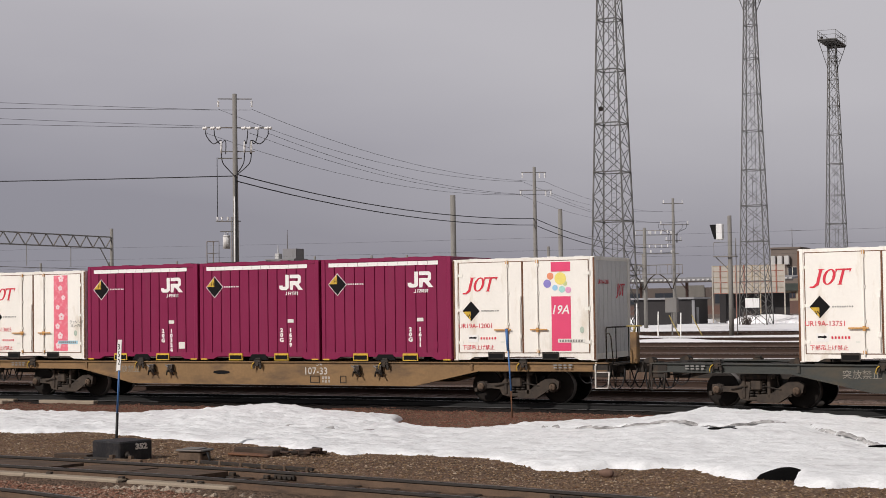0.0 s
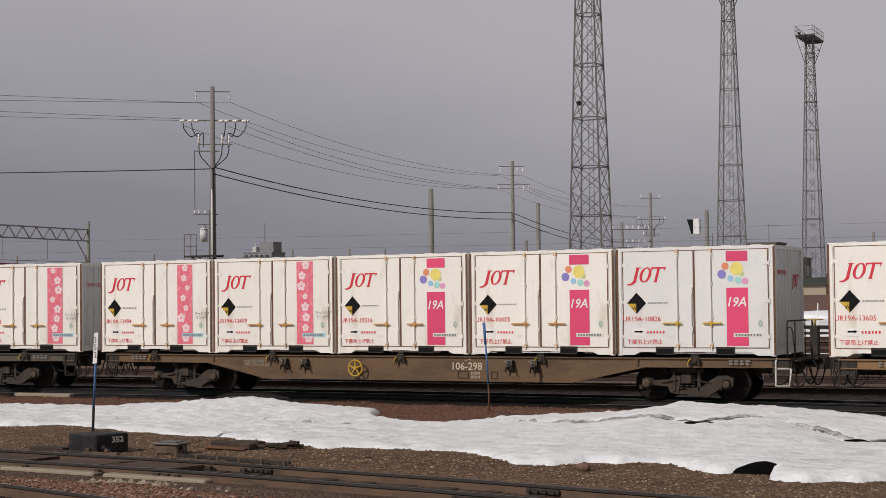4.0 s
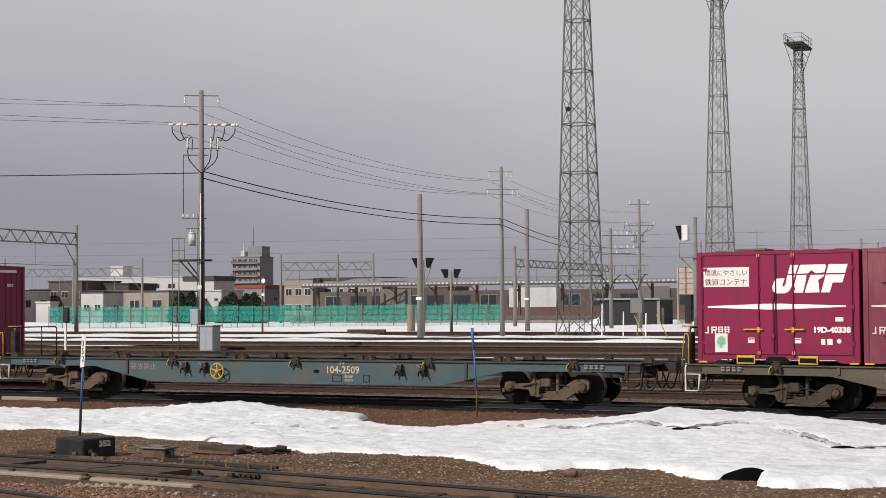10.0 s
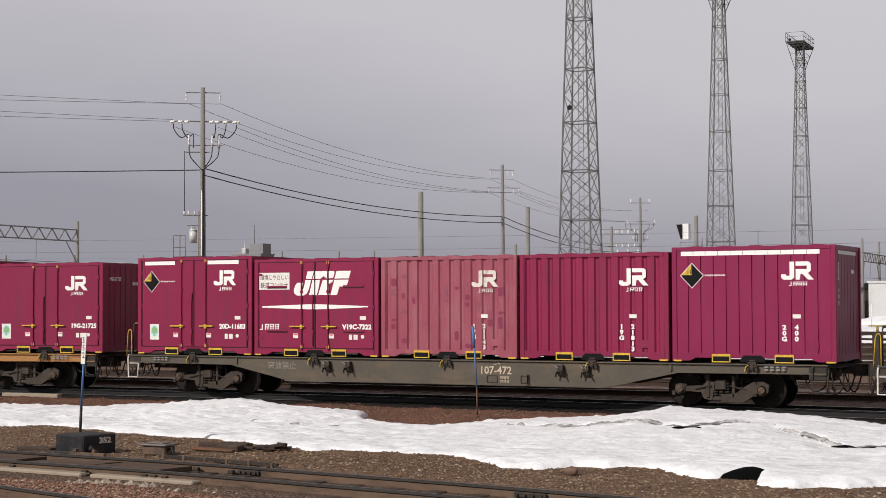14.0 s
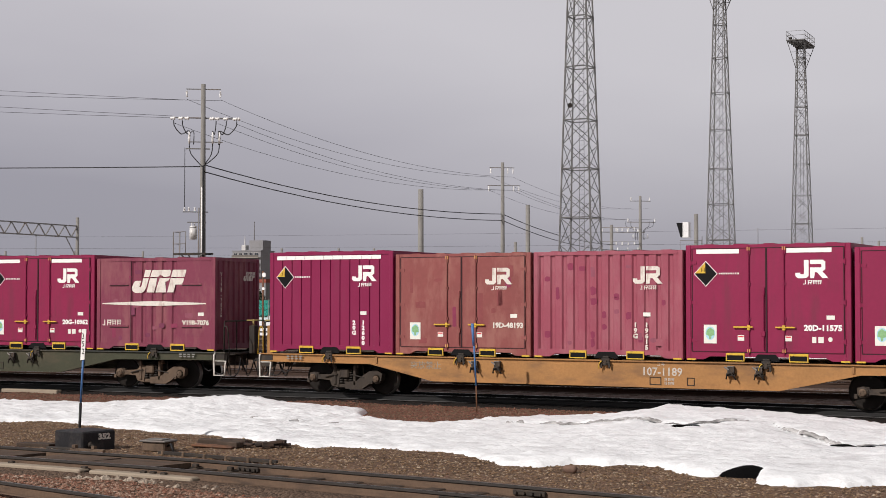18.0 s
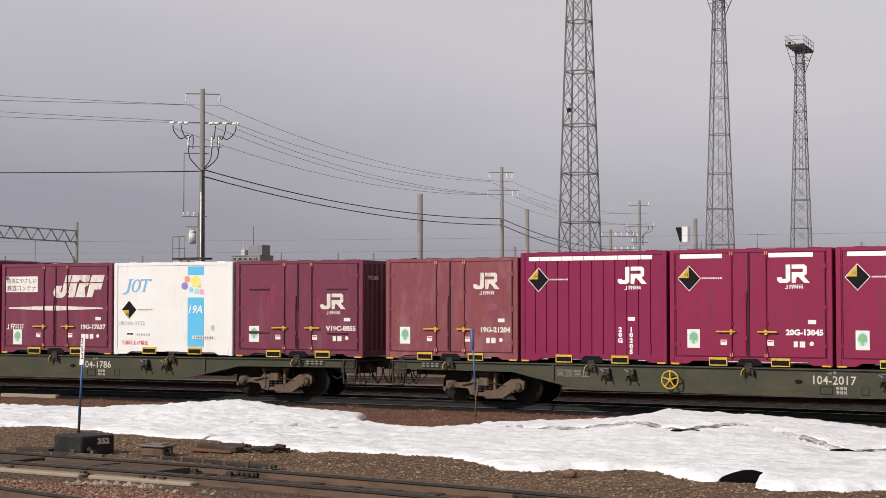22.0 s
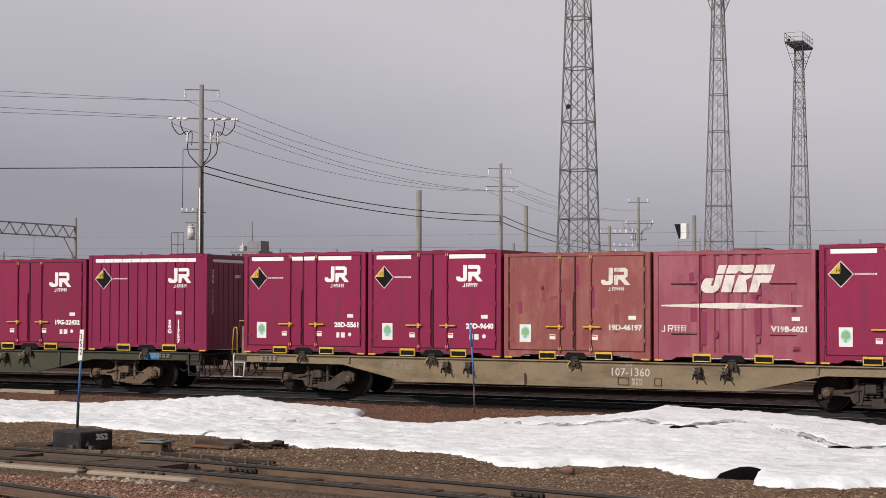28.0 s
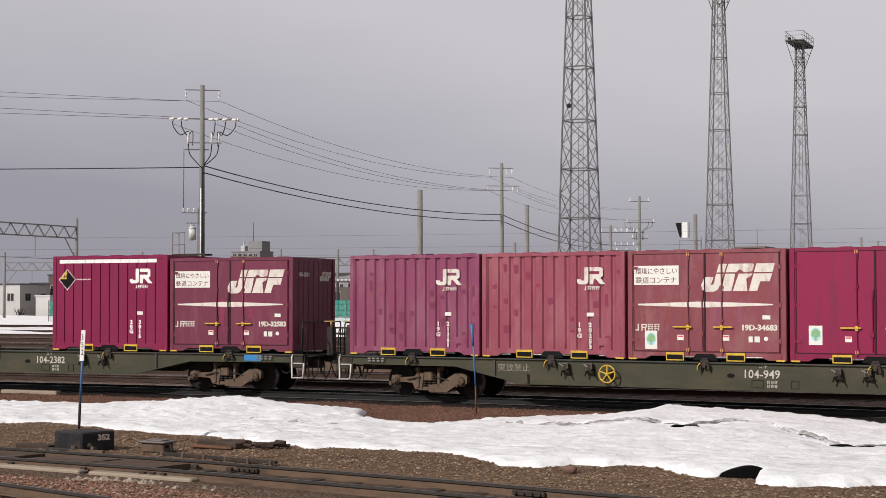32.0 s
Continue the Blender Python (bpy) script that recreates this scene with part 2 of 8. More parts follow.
RUST = (0.16, 0.075, 0.04)
M = {
    "maroon": mat("maroon_paint", (0.208, 0.0100, 0.058), 0.45, var=0.10, scale=1.2, bump=0.04, bscale=14, dirt=(0.18, 0.024, 0.062), dirt_amount=0.18, dirt_scale=(3, 3, 0.5), each=0.08),
    "maroon_red": mat("red_maroon_paint", (0.218, 0.0105, 0.054), 0.48, var=0.12, scale=1.0, bump=0.05, bscale=12, dirt=(0.15, 0.02, 0.045), dirt_amount=0.3, dirt_scale=(3, 3, 0.5), each=0.1),
    "faded": mat("faded_pink_paint", (0.275, 0.062, 0.092), 0.62, var=0.14, scale=1.1, bump=0.06, bscale=10, dirt=(0.32, 0.11, 0.135), dirt_amount=0.45, dirt_scale=(2.5, 2.5, 0.7), each=0.12),
    "brownish": mat("faded_brown_paint", (0.235, 0.066, 0.062), 0.65, var=0.14, scale=0.9, bump=0.06, bscale=10, dirt=(0.29, 0.12, 0.10), dirt_amount=0.45, dirt_scale=(2, 2, 0.8), each=0.12),
    "purple": mat("purple_maroon_paint", (0.182, 0.034, 0.064), 0.55, var=0.14, scale=1.0, bump=0.05, bscale=12, dirt=(0.245, 0.085, 0.095), dirt_amount=0.4, dirt_scale=(2.5, 2.5, 0.7), each=0.12),
    "rosy": mat("faded_rosy_brown_paint", (0.205, 0.052, 0.066), 0.62, var=0.14, scale=0.9, bump=0.06, bscale=10, dirt=(0.26, 0.105, 0.11), dirt_amount=0.4, dirt_scale=(2, 2, 0.8), each=0.12),
    "mauve": mat("faded_mauve_paint", (0.205, 0.045, 0.098), 0.6, var=0.14, scale=1.1, bump=0.06, bscale=10, dirt=(0.26, 0.10, 0.145), dirt_amount=0.4, dirt_scale=(2.5, 2.5, 0.7), each=0.1),
    "plum": mat("plum_paint", (0.150, 0.027, 0.056), 0.55, var=0.14, scale=1.0, bump=0.05, bscale=12, dirt=(0.19, 0.06, 0.085), dirt_amount=0.3, dirt_scale=(2.5, 2.5, 0.7), each=0.1),
    "cream": mat("cream_paint", (0.84, 0.815, 0.755), 0.45, var=0.06, scale=1.5, bump=0.03, bscale=20, dirt=(0.56, 0.48, 0.36), dirt_amount=0.22, dirt_scale=(2, 2, 0.6), each=0.05),
    "white_box": mat("white_box_paint", (0.74, 0.735, 0.71), 0.4, var=0.05, scale=1.5, bump=0.03, bscale=20, dirt=(0.6, 0.55, 0.48), dirt_amount=0.12, dirt_scale=(2, 2, 0.6)),
    "alu": mat("dull_aluminium", (0.66, 0.66, 0.655), 0.5, 0.1, var=0.10, scale=2, bump=0.05, bscale=20, dirt=(0.25, 0.22, 0.18), dirt_amount=0.25, dirt_scale=(3, 3, 0.6)),
    "white": mat("white_lettering", (0.80, 0.79, 0.76), 0.6, var=0.06, scale=6, bump=0.0),
    "white_worn": mat("worn_white_lettering", (0.66, 0.62, 0.56), 0.7, var=0.15, scale=5, bump=0.0, dirt=(0.3, 0.13, 0.12), dirt_amount=0.25, dirt_scale=(6, 6, 2)),
    "cream_worn": mat("cream_lettering", (0.52, 0.44, 0.33), 0.7, var=0.12, scale=5, bump=0.0),
    "red_ink": mat("red_lettering", (0.62, 0.035, 0.06), 0.55, var=0.08, scale=5, bump=0.0),
    "blue_ink": mat("blue_lettering", (0.22, 0.42, 0.60), 0.55, var=0.08, scale=5, bump=0.0),
    "pink": mat("pink_band", (0.72, 0.07, 0.17), 0.5, var=0.10, scale=3, bump=0.0, each=0.1),
    "pink_pale": mat("pale_pink_band", (0.75, 0.16, 0.22), 0.5, var=0.12, scale=7, bump=0.0, dirt=(0.8, 0.35, 0.4), dirt_amount=0.4, dirt_scale=(9, 9, 9)),
    "petal": mat("petal_white", (0.85, 0.66, 0.68), 0.5, var=0.06, scale=6, bump=0.0),
    "sky_blue": mat("sky_blue_band", (0.10, 0.46, 0.72), 0.5, var=0.06, scale=3, bump=0.0),
    "black": mat("black_mark", (0.006, 0.006, 0.0065), 0.6, var=0.2, scale=5, bump=0.0, spec=0.12),
    "yellow": mat("yellow_paint", (0.60, 0.39, 0.04), 0.5, var=0.15, scale=6, bump=0.05, dirt=(0.25, 0.15, 0.06), dirt_amount=0.3, dirt_scale=(9, 9, 9)),
    "amber": mat("amber_handle", (0.55, 0.30, 0.10), 0.55, var=0.15, scale=6, bump=0.05),
    "grey_ink": mat("grey_lettering", (0.22, 0.215, 0.205), 0.6, var=0.1, scale=6, bump=0.0),
    "pale_green": mat("pale_green_print", (0.42, 0.50, 0.42), 0.6, var=0.3, scale=20, bump=0.0),
    "sill_faint": mat("rubbed_lettering", (0.27, 0.25, 0.21), 0.75, var=0.3, scale=9, bump=0.0, dirt=(0.12, 0.10, 0.08), dirt_amount=0.4, dirt_scale=(7, 7, 7)),
    "faint_ink": mat("faint_grey_lettering", (0.46, 0.47, 0.48), 0.6, var=0.1, scale=6, bump=0.0),
    "green_leaf": mat("green_print", (0.22, 0.42, 0.20), 0.6, var=0.3, scale=20, bump=0.0),
    "paper": mat("white_sticker", (0.72, 0.72, 0.66), 0.5, var=0.06, scale=8, bump=0.0),
    "pale_blue": mat("pale_blue_print", (0.35, 0.60, 0.70), 0.5, var=0.1, scale=8, bump=0.0),
    "seam": mat("black_rubber_seam", (0.03, 0.012, 0.015), 0.8, var=0.2, scale=5, bump=0.1),
    "rust": mat("rusty_steel", RUST, 0.8, var=0.35, scale=5, bump=0.3, bscale=30, dirt=(0.07, 0.045, 0.035), dirt_amount=0.4, dirt_scale=(4, 4, 4)),
    "iron": mat("grimy_iron", (0.030, 0.025, 0.021), 0.7, var=0.35, scale=6, bump=0.3, bscale=30, dirt=(0.085, 0.055, 0.033), dirt_amount=0.3, dirt_scale=(5, 5, 5)),
    "cast": mat("dusty_cast_steel", (0.128, 0.088, 0.060), 0.78, var=0.3, scale=6, bump=0.3, bscale=30, dirt=(0.055, 0.038, 0.028), dirt_amount=0.4, dirt_scale=(4, 4, 4), each=0.2),
    "cast_dark": mat("grimy_cast_steel", (0.060, 0.046, 0.035), 0.75, var=0.3, scale=6, bump=0.3, bscale=30, dirt=(0.028, 0.023, 0.02), dirt_amount=0.5, dirt_scale=(4, 4, 4), each=0.2),
    "wheel": mat("wheel_steel", (0.016, 0.013, 0.011), 0.65, 0.0, var=0.3, scale=6, bump=0.2, bscale=30, spec=0.2),
    "tread": mat("polished_tread", (0.34, 0.32, 0.30), 0.35, 0.85, var=0.15, scale=6, bump=0.05),
    "rail_brown": mat("rust_brown_rail", (0.120, 0.078, 0.052), 0.8, 0.0, var=0.3, scale=3, bump=0.3, bscale=30, dirt=(0.05, 0.035, 0.027), dirt_amount=0.4, dirt_scale=(0.8, 6, 9)),
    "rail_dark": mat("black_rail_head", (0.040, 0.035, 0.032), 0.6, 0.0, var=0.3, scale=4, bump=0.2, bscale=30),
    "rail_worn": mat("dull_rail_head", (0.12, 0.115, 0.11), 0.45, 0.5, var=0.2, scale=3, bump=0.1, bscale=30),
    "timber_near_black": mat("oily_black_timber", (0.012, 0.010, 0.009), 0.8, var=0.35, scale=5, bump=0.4, bscale=25, spec=0.15, each=0.3),
    "rotten": mat("rotten_dark_timber", (0.030, 0.022, 0.018), 0.9, var=0.4, scale=7, bump=0.6, bscale=28, dirt=(0.10, 0.062, 0.044), dirt_amount=0.35, dirt_scale=(3, 12, 6), each=0.4),
    "deck_wood": mat("worn_crossing_timber", (0.092, 0.060, 0.040), 0.85, var=0.3, scale=4, bump=0.4, bscale=25, dirt=(0.04, 0.027, 0.02), dirt_amount=0.45, dirt_scale=(1.2, 9, 4), each=0.25),
    "hose": mat("black_rubber", (0.015, 0.015, 0.016), 0.6, var=0.2, scale=8, bump=0.1),
    "step_white": mat("white_step_paint", (0.62, 0.60, 0.55), 0.6, var=0.15, scale=8, bump=0.05, dirt=(0.2, 0.14, 0.1), dirt_amount=0.3, dirt_scale=(8, 8, 8)),
    "rail_side": mat("rusty_rail", (0.05, 0.03, 0.022), 0.75, 0.2, var=0.3, scale=4, bump=0.3, bscale=30),
    "rail_near_black": mat("oily_black_rail", (0.007, 0.007, 0.007), 0.5, 0.0, var=0.3, scale=4, bump=0.2, bscale=30),
    "rail_top": mat("polished_rail_head", (0.30, 0.295, 0.29), 0.3, 0.9, var=0.15, scale=3, bump=0.05),
    "timber": mat("tarred_timber", (0.055, 0.038, 0.028), 0.85, var=0.35, scale=5, bump=0.5, bscale=25, dirt=(0.12, 0.088, 0.065), dirt_amount=0.3, dirt_scale=(3, 20, 3), each=0.3),
    "concrete": mat("pole_concrete", (0.215, 0.207, 0.192), 0.85, var=0.15, scale=2, bump=0.15, bscale=30, dirt=(0.15, 0.14, 0.13), dirt_amount=0.35, dirt_scale=(2, 2, 0.4)),
    "pale_concrete": mat("pale_concrete", (0.30, 0.25, 0.19), 0.85, var=0.15, scale=3, bump=0.2, bscale=30, dirt=(0.24, 0.19, 0.15), dirt_amount=0.3, dirt_scale=(3, 3, 3)),
    "galv": mat("galvanised_steel", (0.17, 0.165, 0.158), 0.65, 0.2, var=0.15, scale=1.5, bump=0.05, dirt=(0.20, 0.15, 0.12), dirt_amount=0.35, dirt_scale=(1, 1, 0.6)),
    "tower_steel": mat("weathered_tower_steel", (0.125, 0.123, 0.12), 0.7, 0.0, var=0.2, scale=1.5, bump=0.05, dirt=(0.06, 0.055, 0.05), dirt_amount=0.4, dirt_scale=(1, 1, 0.6)),
    "box_grey": mat("grey_cabinet_paint", (0.34, 0.37, 0.41), 0.5, var=0.08, scale=2, bump=0.05),
    "wire": mat("dark_cable", (0.03, 0.03, 0.033), 0.6, var=0.1, scale=2, bump=0.0),
    "porcelain": mat("white_porcelain", (0.78, 0.77, 0.75), 0.25, var=0.05, scale=8, bump=0.0),
    "blue": mat("blue_paint", (0.06, 0.15, 0.34), 0.5, var=0.15, scale=8, bump=0.05),
}
for key, col in (("dull", (0.235, 0.065, 0.098)), ("fresh", (0.215, 0.028, 0.070)), ("violet", (0.165, 0.032, 0.072)), ("brown", (0.215, 0.052, 0.054))):
    M["patch_" + key] = mat(key + "_touch_up_paint", col, 0.6, var=0.16, scale=3, bump=0.03, bscale=14)
for key, base, dirty in (("frame_tan", (0.230, 0.140, 0.064), (0.102, 0.068, 0.043)), ("frame_orange", (0.350, 0.176, 0.062), (0.180, 0.098, 0.048)), ("frame_brown", (0.136, 0.084, 0.046), (0.072, 0.048, 0.032)),
                         ("frame_grey", (0.086, 0.075, 0.058), (0.135, 0.101, 0.068)), ("frame_green", (0.046, 0.048, 0.028), (0.075, 0.062, 0.038)), ("frame_teal", (0.060, 0.098, 0.111), (0.111, 0.093, 0.068)),
                         ("frame_dark", (0.048, 0.052, 0.048), (0.088, 0.072, 0.048)), ("frame_sand", (0.215, 0.165, 0.102), (0.118, 0.084, 0.052))):
    M[key] = mat(key.replace("frame_", "") + "_wagon_paint", base, 0.65, var=0.2, scale=1.5, bump=0.1, bscale=20, dirt=dirty, dirt_amount=0.4, dirt_scale=(0.8, 2, 2.5))


# ---- mesh tools ----
def box(bm, x0, x1, y0, y1, z0, z1, bev=0.0):
    vs = [bm.verts.new((x, y, z)) for x in (x0, x1) for y in (y0, y1) for z in (z0, z1)]
    fs = [bm.faces.new([vs[i] for i in f]) for f in ((0, 1, 3, 2), (4, 6, 7, 5), (0, 4, 5, 1), (2, 3, 7, 6), (0, 2, 6, 4), (1, 5, 7, 3))]
    if bev:
        es = {e for f in fs for e in f.edges}
        bmesh.ops.bevel(bm, geom=list(es), offset=bev, segments=1, affect="EDGES")
    return bm


def tube(bm, p, q, r0, r1=None, seg=8, caps=True):
    """A round bar from p to q."""
    r1 = r0 if r1 is None else r1
    p, q = Vector(p), Vector(q)
    d = (q - p).normalized()
    u = d.orthogonal().normalized()
    v = d.cross(u)
    a, b = [], []
    for i in range(seg):
        t = 2 * math.pi * i / seg
        o = u * math.cos(t) + v * math.sin(t)
        a.append(bm.verts.new(p + o * r0))
        b.append(bm.verts.new(q + o * r1))
    for i in range(seg):
        j = (i + 1) % seg
        bm.faces.new((a[i], a[j], b[j], b[i])).smooth = seg > 6
    if caps:
        bm.faces.new(a[::-1])
        bm.faces.new(b)
    return bm


def rod(bm, pts, r, seg=6):
    """A bent round bar through the points, in one piece."""
    pts = [Vector(p) for p in pts]
    rings, u = [], None
    for i, p in enumerate(pts):
        d = (pts[min(i + 1, len(pts) - 1)] - pts[max(i - 1, 0)]).normalized()
        u = (d.orthogonal() if u is None else u - d * u.dot(d)).normalized()
        v = d.cross(u)
        rings.append([bm.verts.new(p + (u * math.cos(t) + v * math.sin(t)) * r) for t in (2 * math.pi * k / seg for k in range(seg))])
    for a, b in zip(rings, rings[1:]):
        for i in range(seg):
            j = (i + 1) % seg
            bm.faces.new((a[i], a[j], b[j], b[i])).smooth = True
    bm.faces.new(rings[0][::-1])
    bm.faces.new(rings[-1])
    return bm


def smooth(pts, n=4):
    """The same points with rounded bends between them."""
    pts = [Vector(p) for p in pts]
    out = []
    for i in range(len(pts) - 1):
        a, b, c, d = pts[max(0, i - 1)], pts[i], pts[i + 1], pts[min(len(pts) - 1, i + 2)]
        for k in range(n):
            t = k / n
            out.append(0.5 * (2 * b + (c - a) * t + (2 * a - 5 * b + 4 * c - d) * t * t + (3 * b - a - 3 * c + d) * t ** 3))
    return out + [pts[-1]]


def angle_bar(bm, p, q, w):
    """A square bar from p to q."""
    return tube(bm, p, q, w * 0.7, seg=4)


def slab(bm, outline, a, b, axis="y"):
    """An outline in the two other axes, as thick as a to b along one axis."""
    def at(u, v, k):
        return {"y": (u, k, v), "x": (k, u, v), "z": (u, v, k)}[axis]
    lo = [bm.verts.new(at(u, v, a)) for u, v in outline]
    hi = [bm.verts.new(at(u, v, b)) for u, v in outline]
    n = len(outline)
    try:
        bm.faces.new(lo)
        bm.faces.new(hi[::-1])
    except ValueError:
        pass
    for i in range(n):
        j = (i + 1) % n
        bm.faces.new((lo[j], lo[i], hi[i], hi[j]))
    return bm


def lathe(bm, profile, centre, axis="y", seg=24):
    """A turned body: (distance along the axis, radius) pairs round the centre."""
    rings = []
    for k, r in profile:
        ring = []
        for i in range(seg):
            t = 2 * math.pi * i / seg
            c, s = r * math.cos(t), r * math.sin(t)
            o = {"y": (c, k, s), "x": (k, c, s), "z": (c, s, k)}[axis]
            ring.append(bm.verts.new(Vector(centre) + Vector(o)))
        rings.append(ring)
    for a, b in zip(rings, rings[1:]):
        for i in range(seg):
            j = (i + 1) % seg
            bm.faces.new((a[i], a[j], b[j], b[i])).smooth = True
    bm.faces.new(rings[0][::-1])
    bm.faces.new(rings[-1])
    return bm


def ribbed(bm, profile, z0, z1, axis="x"):
    """A folded sheet: (along, out) pairs drawn upright from z0 to z1. axis x: it runs along x and faces -y; axis y: along y, facing +x."""
    lo, hi = [], []
    for u, o in profile:
        p = (u, o) if axis == "x" else (o, u)
        lo.append(bm.verts.new((*p, z0)))
        hi.append(bm.verts.new((*p, z1)))
    for i in range(len(profile) - 1):
        bm.faces.new((lo[i], lo[i + 1], hi[i + 1], hi[i]))
    return bm


def bm_new():
    return bmesh.new()


def mesh_of(bm, material, name="mesh"):
    bmesh.ops.recalc_face_normals(bm, faces=bm.faces)
    me = bpy.data.meshes.new(name)
    bm.to_mesh(me)
    bm.free()
    me.materials.append(material)
    return me


def part(name, bm, material, parent, label="", loc=None):
    """One mesh object under a thing or part. bm: a bmesh, or a mesh that alike parts share."""
    me = bm if isinstance(bm, bpy.types.Mesh) else mesh_of(bm, material, name)
    ob = new(name, me)
    ob.parent = parent
    if loc:
        ob.location = loc
    if label:
        ob["label"] = label
    if name in WRITING:
        tagged(ob, label, kind="stuff")
    return ob


WRITING = ("number", "end_number", "operator_print", "wagon_number", "wagon_class", "shunting_notice", "slogan", "lifting_notice", "ring_notice", "band_code")


def thing(name, loc, label, category, group="", kind=""):
    ob = new(name)
    ob.empty_display_size = 0.3
    ob.location = loc
    return tagged(ob, label, category, group, kind)


def solid(name, bm, material, label, category="", group="", kind="", loc=None):
    ob = new(name, mesh_of(bm, material, name))
    if loc:
        ob.location = loc
    return tagged(ob, label, category, group, kind)


MESHES = {}


def cached(key, make):
    if key not in MESHES:
        MESHES[key] = make()
    return MESHES[key]


def text_mesh(words, size, material, stretch=1.0, lean=0.0, stacked=False, bold=0.0):
    """Writing as a flat mesh that faces -y, its lower left corner at the origin."""
    key = ("text", words, size, material.name, stretch, lean, stacked, bold)
    if key in MESHES:
        return MESHES[key]
    cu = bpy.data.curves.new("writing", "FONT")
    cu.body = "\n".join(words) if stacked else words
    cu.size, cu.shear, cu.resolution_u, cu.offset = size, lean, 2, bold
    if stacked:
        cu.space_line = 0.92
        cu.align_x = "CENTER"
    cu.extrude = 0.0015
    ob = bpy.data.objects.new("writing", cu)
    scene.collection.objects.link(ob)
    bpy.context.view_layer.update()
    me = bpy.data.meshes.new_from_object(ob.evaluated_get(bpy.context.evaluated_depsgraph_get()))
    bpy.data.objects.remove(ob)
    me.transform(Matrix.Rotation(math.pi / 2, 4, "X") @ Matrix.Diagonal((stretch, 1, 1, 1)))
    me.materials.clear()
    me.materials.append(material)
    MESHES[key] = me
    return me


def ends_at(me, right):
    """The shift that puts the right edge of a writing there."""
    return right - max(v.co.x for v in me.vertices)


def flat(bm, outline, y, thick=0.003):
    """A thin painted or stuck-on shape in the x-z plane, its face at y - thick."""
    return slab(bm, outline, y - thick, y)


def disc(cx, cz, rx, rz=None, seg=16):
    rz = rx if rz is None else rz
    return [(cx + rx * math.cos(2 * math.pi * i / seg), cz + rz * math.sin(2 * math.pi * i / seg)) for i in range(seg)]


# ---- the train: containers ----
CL, CW, PITCH, DECK = 3.755, 2.45, 3.83, 1.05
HX = CL / 2
FACE = -CW / 2


def seamed(x0, x1, n, base, depth, w):
    """Flat strips with narrow upright grooves between them."""
    out = [(x0, base)]
    for i in range(1, n):
        x = x0 + (x1 - x0) * i / n
        out += [(x - w, base), (x - w * 0.4, base + depth), (x + w * 0.4, base + depth), (x + w, base)]
    return out + [(x1, base)]


def waved(x0, x1, n, base, depth):
    """Deep pressed corrugation."""
    out, s = [(x0, base)], (x1 - x0) / n
    for i in range(n):
        a = x0 + s * i
        out += [(a + s * 0.12, base), (a + s * 0.24, base + depth), (a + s * 0.46, base + depth), (a + s * 0.58, base), (a + s * 0.999, base)]
    return out + [(x1, base)]


def frame_mesh(h, hy, paint, key):
    def make():
        bm = bm_new()
        for sx in (-1, 1):
            for sy in (-1, 1):
                x, y = sx * (HX - 0.06), sy * (hy - 0.06)
                box(bm, x - 0.06, x + 0.06, y - 0.06, y + 0.06, 0, h, 0.012)
            box(bm, sx * HX - 0.05 - 0.03 * sx, sx * HX + 0.05 - 0.07 * sx, -hy + 0.12, hy - 0.12, h - 0.09, h - 0.005)
            box(bm, sx * HX - 0.05 - 0.03 * sx, sx * HX + 0.05 - 0.07 * sx, -hy + 0.12, hy - 0.12, 0.03, 0.17)
        for sy in (-1, 1):
            y = sy * (hy - 0.045)
            box(bm, -HX + 0.12, HX - 0.12, y - 0.04, y + 0.04, h - 0.085, h - 0.004)
            # the bottom rail steps up where the fork pockets and the wagon's locks are
            slab(bm, [(-HX + 0.12, 0.02), (-HX + 0.42, 0.02), (-HX + 0.56, 0.09), (-0.28, 0.09), (-0.2, 0.1), (0.2, 0.1), (0.28, 0.09), (HX - 0.56, 0.09), (HX - 0.42, 0.02), (HX - 0.12, 0.02),
                      (HX - 0.12, 0.2), (-HX + 0.12, 0.2)], y - 0.04, y + 0.04)
        box(bm, -HX + 0.1, HX - 0.1, -hy + 0.1, hy - 0.1, 0.1, 0.16)
        return mesh_of(bm, paint, "frame")
    return cached(("frame", h, hy, paint.name, key), make)


def roof_mesh(h, hy, paint):
    def make():
        bm = bm_new()
        box(bm, -HX + 0.03, HX - 0.03, -hy + 0.03, hy - 0.03, h - 0.03, h)
        for i in range(5):
            x = -1.4 + 0.7 * i
            box(bm, x - 0.12, x + 0.12, -hy + 0.2, hy - 0.2, h, h + 0.022)
        return mesh_of(bm, paint, "roof")
    return cached(("roof", h, hy, paint.name), make)


def sheet_mesh(style, h, hy, paint, end=False):
    """One wall of a container. It faces -y (or +x for an end)."""
    def make():
        bm = bm_new()
        half = (hy if end else HX) - 0.10
        base = (HX - 0.035) if end else -(hy - 0.02)
        inn = -1 if end else 1
        if style == "seamed":
            prof = seamed(-half, half, 12 if not end else 8, base, 0.026 * inn, 0.019)
        elif style == "waved":
            prof = waved(-half, half, 12 if not end else 8, base, 0.04 * inn)
        elif style == "middle":
            prof = [(-half, base)] + waved(-0.80, 0.80, 5, base, 0.035 * inn) + [(half, base)]
        else:
            prof = [(-half, base), (half, base)]
        ribbed(bm, prof, 0.17, h - 0.07, "y" if end else "x")
        return mesh_of(bm, paint, "panel")
    return cached(("sheet", style, h, hy, paint.name, end), make)


